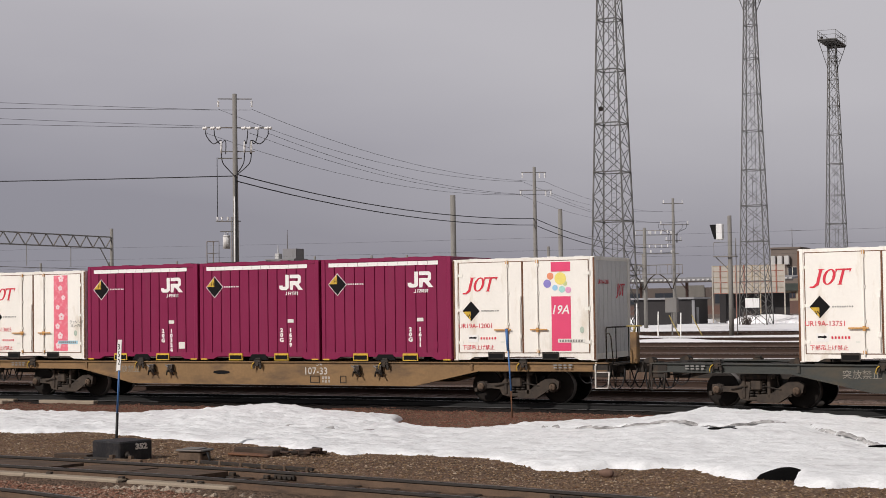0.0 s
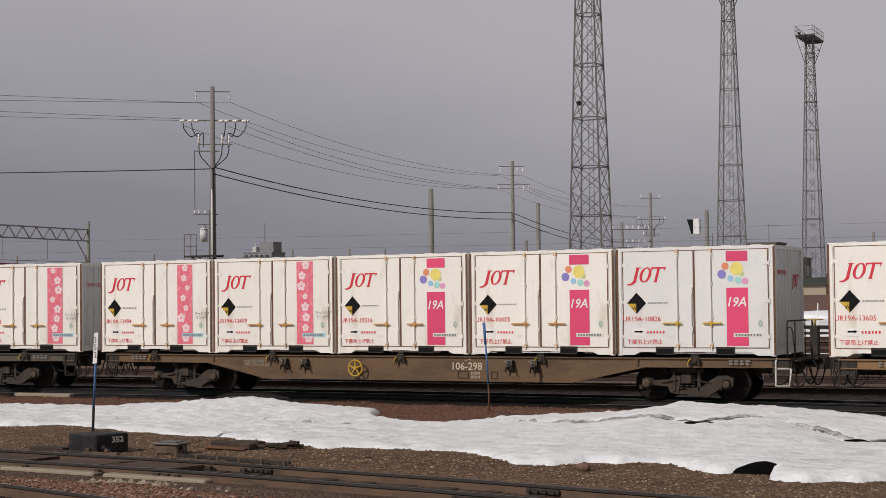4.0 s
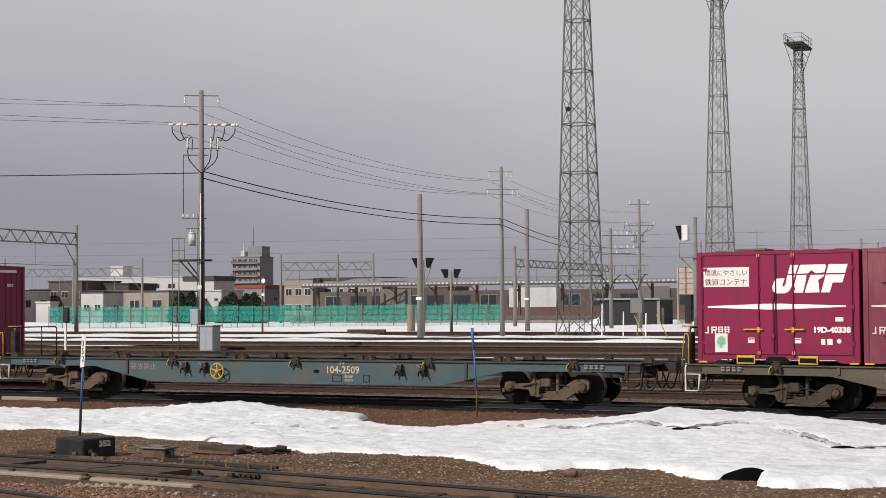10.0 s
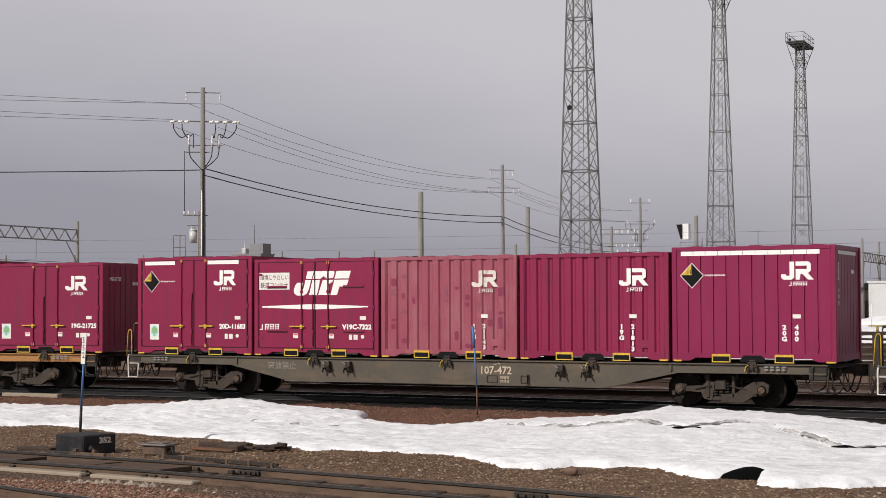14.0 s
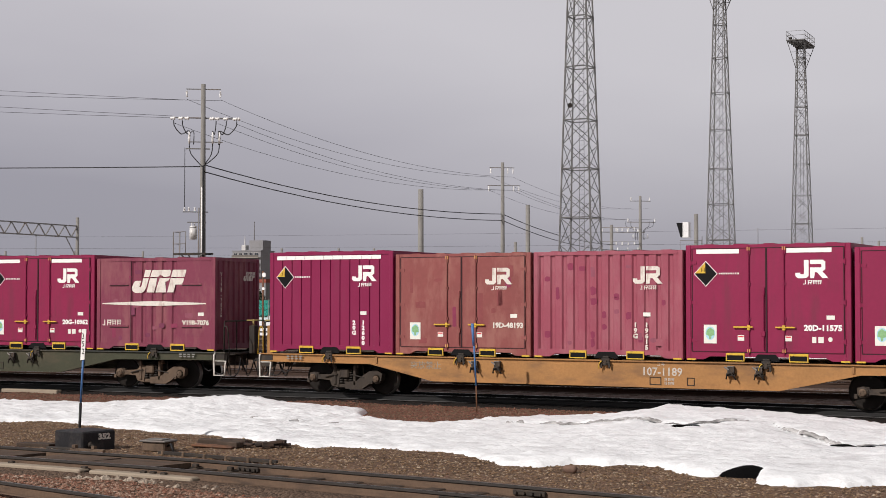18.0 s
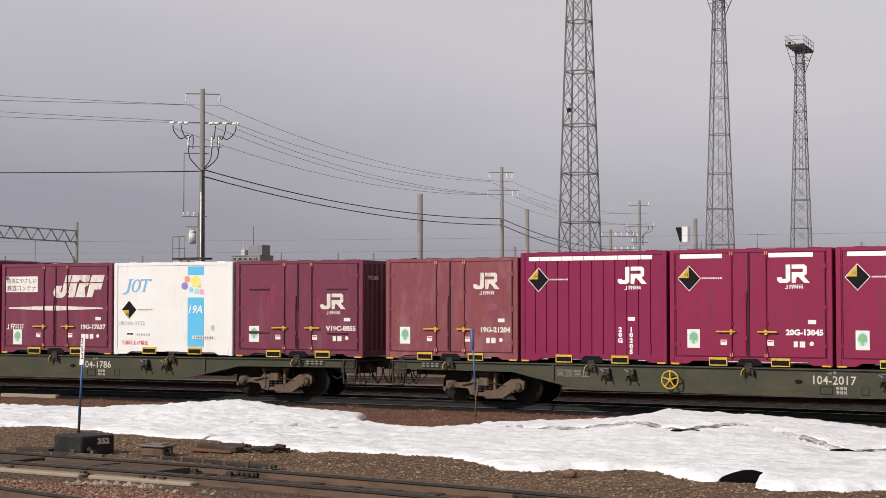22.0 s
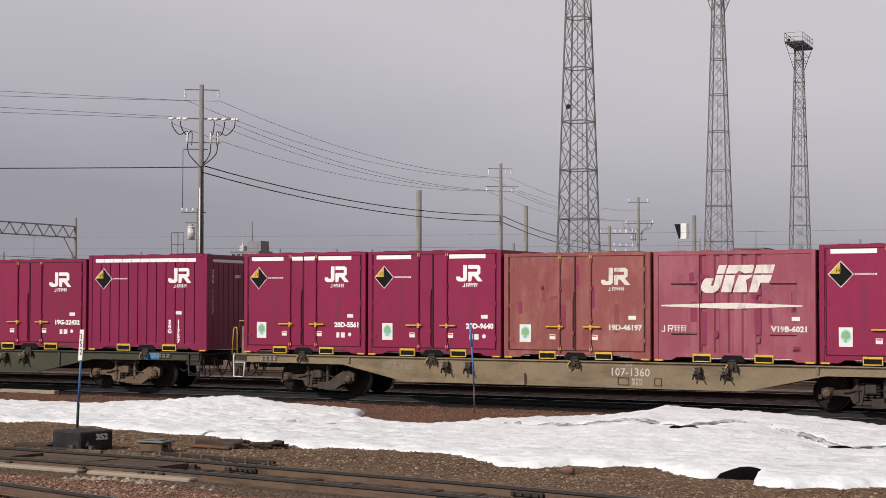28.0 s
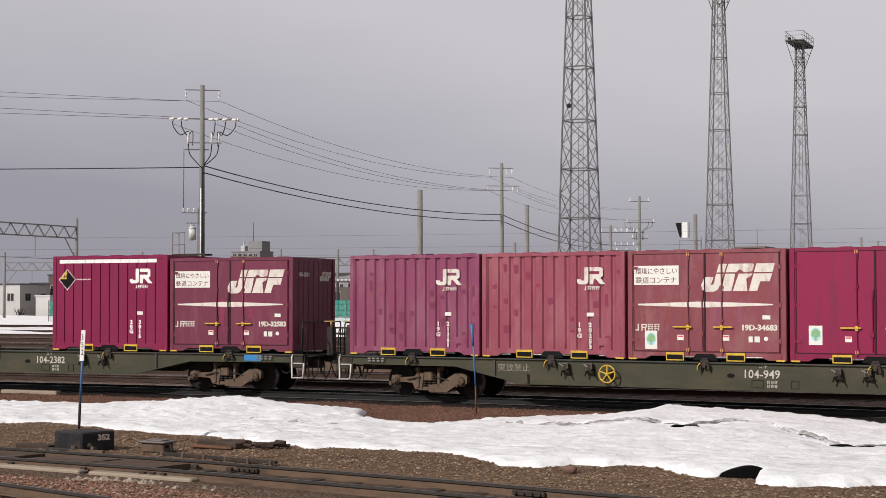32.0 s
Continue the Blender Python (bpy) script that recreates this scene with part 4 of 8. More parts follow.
def flower(bm, x, z, r, y):
    for i in range(5):
        a = math.pi / 2 + 2 * math.pi * i / 5
        flat(bm, disc(x + r * 0.56 * math.cos(a), z + r * 0.56 * math.sin(a), r * 0.42, seg=8), y)


def lease_container(num, band, tone="cream"):
    """A white leased container. band: flowers, balls or blue."""
    h, hy, paint = 2.5, 2.485 / 2, M[tone]
    label = {"flowers": "cream leased container with a pink cherry-blossom band and rust marks", "balls": "cream leased container with a pink band and coloured balls",
             "blue": "plain white leased container with a light blue band and coloured balls"}[band]
    con = thing("freight_container", (0, 0, DECK), label, "container", "containers on the train")
    y = -hy
    part("frame", frame_mesh(h, hy, paint, 1), None, con)
    part("roof", roof_mesh(h, hy, M["alu"]), None, con)
    b = part("side_panel", sheet_mesh("flat", h, hy, paint), None, con)
    b.rotation_euler.z = math.pi
    part("side_panel", sheet_mesh("flat", h, hy, paint), None, con)
    for turn in (0, math.pi):
        e = part("end_panel", sheet_mesh("seamed", h, hy, M["alu"], True), None, con, "grey aluminium end")
        e.rotation_euler.z = turn
    if band != "blue":
        doors(con, paint, h, y + 0.02, seam=M["rust"])
        for sx in (-1, 1):
            posts = box(bm_new(), sx * (HX - 0.02) - 0.022, sx * (HX - 0.02) + 0.022, y - 0.006, y + 0.01, 0.03, h - 0.03)
            part("rusty_edge", posts, M["rust"], con, "rusty corner edge")
    yp = y - 0.006 if band != "blue" else y + 0.016
    for sx in (-1, 1):
        p = part("fork_pocket", pocket_mesh(M["yellow"]) if band == "blue" else pocket_mesh(M["iron"]), None, con, loc=(sx * 0.72, y - 0.004, 0.03))
        part("pocket_hollow", pocket_shade_mesh(), None, p)
    red = M["blue_ink"] if band == "blue" else M["red_ink"]
    faint = M["faint_ink"] if band == "blue" else M["red_ink"]
    part("company_mark", box_mark("lease", -1.50, 1.70, 0.35, yp, 1.25), red, con, "slanted coloured mark")
    diamond(con, -1.39, 1.22, 0.235, yp, "W")
    part("number", text_mesh(num, 0.165, faint, 0.98), None, con, loc=(-1.74, yp - 0.003, 0.80))
    s = part("arrow_notice", flat(bm_new(), [(-1.48, 0.46), (-1.2, 0.46), (-1.2, 0.64), (-1.48, 0.64)], yp), M["white"], con)
    part("arrow", flat(bm_new(), [(-1.45, 0.54), (-1.30, 0.54), (-1.30, 0.52), (-1.23, 0.56), (-1.30, 0.60), (-1.30, 0.58), (-1.45, 0.58)], yp - 0.003, 0.001), M["black"], s)
    tagged(part("small_print", bars(-1.14, 0.52, 6, 0.05, 0.055, 0.025, yp, 4), red, con), kind="stuff")
    part("lifting_notice", text_mesh("下部吊上げ禁止", 0.125, M["red_ink"], 1.0), None, con, loc=(-1.64, yp - 0.003, 0.28))
    part("notice", flat(bm_new(), [(-0.60, 0.43), (-0.50, 0.43), (-0.50, 0.48), (-0.60, 0.48)], yp), M["paper"], con)
    bx = 0.76 if band != "blue" else 0.48
    w = 0.50
    top = h - 0.12
    zz = 0.24
    if band == "flowers":
        bd = part("blossom_band", flat(bm_new(), [(bx, zz), (bx + w, zz), (bx + w, top), (bx, top)], yp), M["pink_pale"], con, "pink band with white blossoms")
        rnd = random.Random(int(num[-3:]))
        bm = bm_new()
        for i in range(8):
            flower(bm, bx + w * rnd.uniform(0.25, 0.75), zz + 0.16 + i * (top - zz - 0.25) / 7, rnd.uniform(0.07, 0.14), yp - 0.003)
        part("blossoms", bm, M["petal"], bd)
        part("ring_notice", text_mesh("ラッシング", 0.10, M["grey_ink"]), None, con, loc=(bx + w + 0.06, yp - 0.003, 1.02))
        part("ring_notice", text_mesh("リング付", 0.10, M["grey_ink"]), None, con, loc=(bx + w + 0.10, yp - 0.003, 0.91))
    else:
        pk = M["sky_blue"] if band == "blue" else M["pink"]
        part("colour_band", flat(bm_new(), [(bx, zz), (bx + w, zz), (bx + w, 1.55), (bx, 1.55)], yp), pk, con, "light blue band" if band == "blue" else "pink band")
        part("colour_band", flat(bm_new(), [(bx, 2.15), (bx + w, 2.15), (bx + w, top), (bx, top)], yp), pk, con)
        part("band_code", text_mesh("19A", 0.30, M["white"], 0.95, lean=0.25, bold=0.004), None, con, loc=(bx - 0.02, yp - 0.006, 1.13))
        for i, (px_, pz, r, c) in enumerate(((-0.02, 2.04, 0.085, (0.75, 0.28, 0.15)), (0.24, 1.98, 0.15, (0.80, 0.68, 0.18)), (-0.1, 1.86, 0.10, (0.25, 0.22, 0.55)), (0.10, 1.76, 0.07, (0.3, 0.55, 0.75)),
                                             (0.28, 1.72, 0.08, (0.35, 0.65, 0.6)), (0.44, 1.70, 0.075, (0.75, 0.35, 0.55)), (0.36, 1.86, 0.06, (0.55, 0.6, 0.3)))):
            k = "ball_%d" % i
            if k not in M:
                M[k] = mat("ball_print_%d" % i, c, 0.5, var=0.15, scale=9, bump=0.0)
            part("printed_ball", flat(bm_new(), disc(bx + px_, pz, r, seg=18), yp - 0.001 * (i % 3), 0.002), M[k], con)
    part("operator_strip", flat(bm_new(), [(bx - 0.02 + 0.18, 0.44), (bx + 0.86, 0.44), (bx + 0.86, 0.53), (bx + 0.16, 0.53)], yp - 0.0035), M["pale_blue"] if band == "flowers" else M["paper"], con)
    part("operator_print", bars(bx + 0.2, 0.455, 9, 0.055, 0.055, 0.014, yp - 0.007, 3), M["grey_ink"], con)
    part("round_mark", flat(bm_new(), disc(bx + w + 0.28, 0.74, 0.055, 0.08), yp), M["pale_green"], con, "pale green shield")
    nb = part("end_number", text_mesh(num, 0.15, M["red_ink"], 0.9), None, con, loc=(HX - 0.028, -0.95, h - 0.66))
    nb.rotation_euler.z = math.pi / 2
    mk = part("end_mark", box_mark("lease", 0, 0, 0.3, 0), M["red_ink"], con, loc=(HX - 0.028, 0.35, h - 0.95))
    mk.rotation_euler.z = math.pi / 2
    return con


# ---- the train: wagons ----
WHEEL_R, BOGIE, AXLE = 0.405, 7.1, 0.955


def sill_outline():
    """A fish-bellied side sill, seen from the side."""
    return [(-9.55, 1.0), (-9.55, 0.83), (-6.15, 0.80), (-4.35, 0.42), (4.35, 0.42), (6.15, 0.80), (9.55, 0.83), (9.55, 1.0)]


def wheelset_mesh():
    def make():
        bm = bm_new()
        tube(bm, (0, -0.98, 0), (0, 0.98, 0), 0.065, seg=10)
        for s in (-1, 1):
            prof = [(-0.075, 0.10), (-0.07, 0.30), (-0.06, WHEEL_R - 0.06), (-0.065, WHEEL_R), (0.045, WHEEL_R + 0.004), (0.065, WHEEL_R + 0.028), (0.075, WHEEL_R + 0.02), (0.075, WHEEL_R - 0.05), (0.03, 0.28), (0.05, 0.10)]
            lathe(bm, [(k if s < 0 else -k, r) for k, r in prof], (0, s * 0.565, 0), seg=32)
        me = mesh_of(bm, M["wheel"], "wheelset")
        me.materials.append(M["tread"])
        for p in me.polygons:
            if math.hypot(p.center.x, p.center.z) > WHEEL_R - 0.012:
                p.material_index = 1
        return me
    return cached("wheelset", make)


def cap_mesh():
    """The end cap of an axle, with its three bolts; it turns with the wheels."""
    def make():
        bm = bm_new()
        lathe(bm, [(0.0, 0.085), (-0.05, 0.085), (-0.06, 0.07), (-0.062, 0.02)], (0, 0, 0), seg=16)
        for i in range(3):
            a = 2 * math.pi * i / 3
            tube(bm, (0.05 * math.cos(a), -0.05, 0.05 * math.sin(a)), (0.05 * math.cos(a), -0.08, 0.05 * math.sin(a)), 0.016, seg=6)
        return mesh_of(bm, M["cast"], "axle_cap")
    return cached("axle_cap", make)


def side_frame_mesh(key="cast"):
    """The cast side frame of a bogie with its two arms, hung low between the axle boxes."""
    def make():
        bm = bm_new()
        y0, y1 = -0.97, -0.84
        slab(bm, [(-1.06, 0.34), (-0.72, 0.36), (-0.46, 0.34), (-0.40, 0.20), (-0.20, 0.16), (-0.14, 0.60), (-0.30, 0.62), (-0.42, 0.50), (-0.72, 0.48), (-1.06, 0.47)], y0, y1)
        slab(bm, [(0.02, 0.13), (0.52, 0.13), (0.70, 0.24), (0.84, 0.34), (1.10, 0.36), (1.12, 0.54), (0.98, 0.62), (0.76, 0.60), (0.56, 0.48), (0.36, 0.34), (0.02, 0.30)], y0 - 0.03, y1)
        box(bm, -0.30, 0.30, y0 + 0.02, y1 - 0.02, 0.15, 0.25, 0.02)
        for s in (-1, 1):
            box(bm, s * 0.30 - 0.04, s * 0.30 + 0.04, y0 - 0.03, y1, 0.22, 0.74, 0.015)
        box(bm, -0.40, 0.40, y0 + 0.01, y1, 0.66, 0.76, 0.02)
        box(bm, -0.13, 0.13, y0 - 0.05, y1, 0.40, 0.64, 0.03)
        return mesh_of(bm, M[key], "side_frame")
    return cached(("side_frame", key), make)


def axle_box_mesh(key="cast"):
    def make():
        bm = bm_new()
        lathe(bm, [(0.05, 0.135), (-0.07, 0.135), (-0.10, 0.11), (-0.10, 0.03)], (0, -0.90, 0), seg=16)
        box(bm, -0.14, 0.14, -0.96, -0.86, -0.06, 0.12, 0.02)
        box(bm, -0.20, -0.12, -0.99, -0.88, -0.14, -0.04, 0.01)
        return mesh_of(bm, M[key], "axle_box")
    return cached(("axle_box", key), make)


def bogie_gear_mesh():
    """Springs, bolster end and brake rigging between the wheels."""
    def make():
        bm = bm_new()
        for x in (-0.14, 0.0, 0.14):
            for k in range(6):
                z = 0.27 + k * 0.062
                lathe(bm, [(z, 0.055), (z + 0.02, 0.07), (z + 0.045, 0.055)], (x, -0.90, 0), axis="z", seg=10)
        box(bm, -0.26, 0.26, -0.98, 0.98, 0.64, 0.78, 0.02)
        for s in (-1, 1):
            tube(bm, (s * 0.47, -0.8, 0.36), (s * 0.47, 0.8, 0.36), 0.04, seg=8)
            box(bm, s * 0.50 - 0.04, s * 0.50 + 0.04, -0.66, -0.48, 0.24, 0.54, 0.015)
            tube(bm, (s * 0.47, -0.75, 0.36), (s * 0.40, -0.75, 0.72), 0.02, seg=6)
            tube(bm, (s * 0.60, -1.0, 0.42), (s * 0.22, -1.0, 0.50), 0.018, seg=6)
        return mesh_of(bm, M["iron"], "spring_and_brake")
    return cached("bogie_gear", make)


def bogie(wagon, x, key="cast"):
    b = part("bogie", mesh_of_once("bogie_beam", lambda: box(bm_new(), -0.2, 0.2, -0.8, 0.8, 0.42, 0.66, 0.03), M["iron"]), None, wagon, "grimy two-axle bogie", loc=(x, 0, 0))
    for turn in (0, math.pi):
        f = part("side_frame", side_frame_mesh(key), None, b, "dusty cast side frame")
        f.rotation_euler.z = turn
        g = part("spring_and_brake", bogie_gear_mesh(), None, b)
        g.rotation_euler.z = turn
        for s in (-1, 1):
            a = part("axle_box", axle_box_mesh(key), None, b, loc=(s * AXLE, 0, WHEEL_R))
            a.rotation_euler.z = turn
    for s in (-1, 1):
        w = part("wheelset", wheelset_mesh(), None, b, "steel wheels on an axle", loc=(s * AXLE, 0, WHEEL_R))
        WHEELS.append((w, s * AXLE))
        c = part("axle_cap", cap_mesh(), None, b, loc=(s * AXLE, -0.985, WHEEL_R))
        CAPS.append((c, s * AXLE))
    return b


WHEELS, CAPS = [], []


def mesh_of_once(key, make, material):
    return cached(key, lambda: mesh_of(make(), material, key))


def lock_mesh():
    """A twist-lock bracket that stands out of the sill, with its hanging claw."""
    def make():
        bm = bm_new()
        box(bm, -0.13, 0.13, -0.05, 0.20, 0.0, 0.09, 0.015)
        box(bm, -0.10, 0.10, -0.02, 0.12, 0.09, 0.15, 0.015)
        for s in (-1, 1):
            slab(bm, [(s * 0.07, 0.0), (s * 0.13, 0.0), (s * 0.17, -0.12), (s * 0.13, -0.22), (s * 0.09, -0.14)][::s], -0.07, -0.03)
        tube(bm, (-0.16, -0.06, -0.04), (0.16, -0.06, -0.04), 0.025, seg=6)
        box(bm, -0.05, 0.05, -0.08, 0.0, -0.12, 0.02)
        for v in bm.verts:
            v.co *= 0.8
        return mesh_of(bm, M["iron"], "lock")
    return cached("lock", make)


def lock_box_mesh():
    """A folded lock: a steel box on the sill with two dark claws."""
    def make():
        bm = bm_new()
        box(bm, -0.075, 0.075, -0.12, 0.0, -0.04, 0.13, 0.012)
        n = len(bm.faces)
        rod(bm, [(-0.14, -0.10, 0.11), (-0.03, -0.13, 0.05), (0.05, -0.13, -0.05), (0.13, -0.11, -0.17)], 0.02)
        rod(bm, [(-0.10, -0.11, -0.16), (-0.07, -0.13, -0.04), (0.10, -0.13, 0.0)], 0.02)
        box(bm, -0.11, 0.10, -0.10, 0.0, -0.09, -0.04)
        bm.faces.ensure_lookup_table()
        for f in bm.faces[n:]:
            f.material_index = 1
        me = mesh_of(bm, M["galv"], "lock_box")
        me.materials.append(M["iron"])
        return me
    return cached("lock_box", make)


def tag_mesh():
    return cached("lock_tag", lambda: mesh_of(rod(bm_new(), [(0.05, 0, 0.06), (0.0, 0, 0.02), (-0.03, 0, -0.06), (-0.02, 0, -0.12)], 0.013), M["yellow"], "lock_tag"))


def chock_mesh():
    def make():
        bm = bm_new()
        slab(bm, [(-0.12, 0), (0.12, 0), (0.10, 0.08), (0.05, 0.13), (-0.03, 0.11), (-0.10, 0.09)], -0.12, 0.12)
        tube(bm, (-0.16, -0.05, 0.03), (0.16, -0.05, 0.03), 0.03, seg=6)
        return mesh_of(bm, M["iron"], "guide_block")
    return cached("chock", make)


def hand_wheel_mesh():
    def make():
        bm = bm_new()
        n, R = 28, 0.20
        for i in range(n):
            a, b = 2 * math.pi * i / n, 2 * math.pi * (i + 1) / n
            tube(bm, (R * math.cos(a), 0, R * math.sin(a)), (R * math.cos(b), 0, R * math.sin(b)), 0.017, seg=6)
        for i in range(5):
            a = math.pi / 2 + 2 * math.pi * i / 5
            tube(bm, (0, -0.0, 0), (R * math.cos(a), 0, R * math.sin(a)), 0.017, seg=6)
        tube(bm, (0, -0.03, 0), (0, 0.16, 0), 0.04, seg=10)
        return mesh_of(bm, M["yellow"], "hand_wheel")
    return cached("hand_wheel", make)


M["amber_pale"] = mat("faded_yellow_paint", (0.42, 0.33, 0.12), 0.6, var=0.2, scale=8, bump=0.05)


def paint_is(paint, *tones):
    return any(t in paint.name for t in tones)


def end_gear(wagon, s, railing, paint):
    """Coupler, hoses, step and, at the brake end, the railing. s: +1 for the leading end."""
    bm = bm_new()
    box(bm, min(s * 9.3, s * 9.95), max(s * 9.3, s * 9.95), -0.09, 0.09, 0.78, 0.96, 0.02)
    slab(bm, [(s * 9.9, -0.16), (s * 10.1, -0.2), (s * 10.2, -0.08), (s * 10.14, 0.0), (s * 10.2, 0.1), (s * 10.08, 0.2), (s * 9.9, 0.15)][::s], 0.74, 1.0, "z")
    part("coupler", bm, M["iron"], wagon, "rusty knuckle coupler")
    for k, yy in enumerate((-0.42, 0.25)):
        bm = bm_new()
        pts = []
        for i in range(9):
            t = i / 8
            pts.append((s * (9.62 + 0.42 * t), yy + 0.05 * math.sin(3 * t), 0.80 - 0.40 * math.sin(math.pi * min(1, t * 1.08)) - 0.05 * k * math.sin(math.pi * t)))
        rod(bm, pts, 0.018)
        part("air_hose", bm, M["hose"], wagon)
    for q, z in ((9.55, 0.40), (9.78, 0.48), (9.9, 0.36)):
        bm = rod(bm_new(), [(s * q, -0.62, 0.84), (s * (q + 0.02), -0.66, 0.7), (s * q, -0.64, z + 0.06), (s * (q + 0.05), -0.64, z), (s * (q + 0.09), -0.64, z + 0.05)], 0.014)
        part("hanging_chain", bm, M["iron"], wagon)
    # bracket, pipes and slack hoses under the end
    part("corner_bracket", box(bm_new(), min(s * 9.18, s * 9.58), max(s * 9.18, s * 9.58), -1.235, -1.05, 0.66, 0.98, 0.015), M["iron"], wagon, "dark steel corner bracket")
    part("brake_pipe", rod(bm_new(), smooth([(s * 9.55, -0.95, 0.86), (s * 9.2, -1.0, 0.74), (s * 8.7, -1.0, 0.80), (s * 8.3, -1.0, 0.78)]), 0.02), M["iron"], wagon)
    for q, low, wide in ((8.95, 0.50, 0.22), (9.28, 0.42, 0.26), (9.68, 0.36, 0.20)):
        part("slack_hose", rod(bm_new(), smooth([(s * (q - wide), -0.92, 0.84), (s * (q - wide * 0.8), -0.95, low + 0.12), (s * q, -0.96, low), (s * (q + wide * 0.8), -0.95, low + 0.14), (s * (q + wide), -0.90, 0.86)]), 0.016), M["hose"], wagon)
    part("release_lever", rod(bm_new(), [(s * 9.62, -1.1, 0.92), (s * 9.66, -1.14, 0.74), (s * 9.72, -1.14, 0.42)], 0.018), M["iron"], wagon)
    part("pipe_cock", box(bm_new(), min(s * 9.6, s * 9.74), max(s * 9.6, s * 9.74), -0.72, -0.52, 0.74, 0.92, 0.02), M["cast_dark"], wagon)
    # the foot step at the near corner
    bm = bm_new()
    x0 = s * 9.42
    rod(bm, [(x0 - 0.13, -1.24, 1.02), (x0 - 0.15, -1.26, 0.92), (x0 - 0.17, -1.22, 0.40), (x0 + 0.15, -1.22, 0.40), (x0 + 0.19, -1.24, 0.78)], 0.024)
    rod(bm, [(x0 - 0.15, -1.23, 0.78), (x0 + 0.19, -1.24, 0.78)], 0.016)
    part("foot_step", bm, M["step_white"] if railing else M["iron"], wagon, "white bent-bar foot step" if railing else "dark bent-bar foot step")
    if railing:
        a, b = s * 9.50, s * 9.72
        bm = bm_new()
        rod(bm, [(a, -1.12, 0.95), (a, -1.12, 1.78), (a, -1.08, 1.84), (a, 1.08, 1.84), (a, 1.12, 1.78), (a, 1.12, 0.95)], 0.02)
        for yy in (-0.45, 0.45):
            rod(bm, [(a, yy, 0.98), (a, yy, 1.84)], 0.014)
        part("end_railing", bm, M["iron"], wagon, "dark tube end railing")
        bm = bm_new()
        rod(bm, [(a + s * 0.02, -1.17, 0.88), (a + s * 0.02, -1.18, 1.62), (a + s * 0.04, -1.18, 1.70), (a + s * 0.10, -1.18, 1.70), (a + s * 0.14, -1.18, 1.62), (a + s * 0.19, -1.17, 0.98)], 0.015)
        part("hand_hold", bm, M["yellow"] if paint.name[:4] in ("teal", "grey", "ochr", "oran", "sand") else M["iron"], wagon, "bent grab rail")
        bm = bm_new()
        box(bm, s * 9.9 - 0.09, s * 9.9 + 0.09, -0.34, -0.12, 0.95, 1.72, 0.02)
        part("brake_post", bm, paint if paint_is(paint, "orange", "tan", "sand") else M["iron"], wagon, "worn brake post")
        bm = bm_new()
        hub = Vector((s * 9.9, -0.24, 1.86))
        for i in range(16):
            u, v = 2 * math.pi * i / 16, 2 * math.pi * (i + 1) / 16
            tube(bm, hub + Vector((0.18 * math.cos(u), 0.18 * math.sin(u), 0)), hub + Vector((0.18 * math.cos(v), 0.18 * math.sin(v), 0)), 0.016, seg=6)
        for i in range(4):
            u = math.pi * i / 2 + 0.4
            tube(bm, hub, hub + Vector((0.18 * math.cos(u), 0.18 * math.sin(u), 0)), 0.013, seg=6)
        tube(bm, (s * 9.9, -0.24, 1.7), (s * 9.9, -0.24, 1.88), 0.03, seg=8)
        part("brake_wheel", bm, M["amber_pale"], wagon, "flat pale yellow brake wheel")


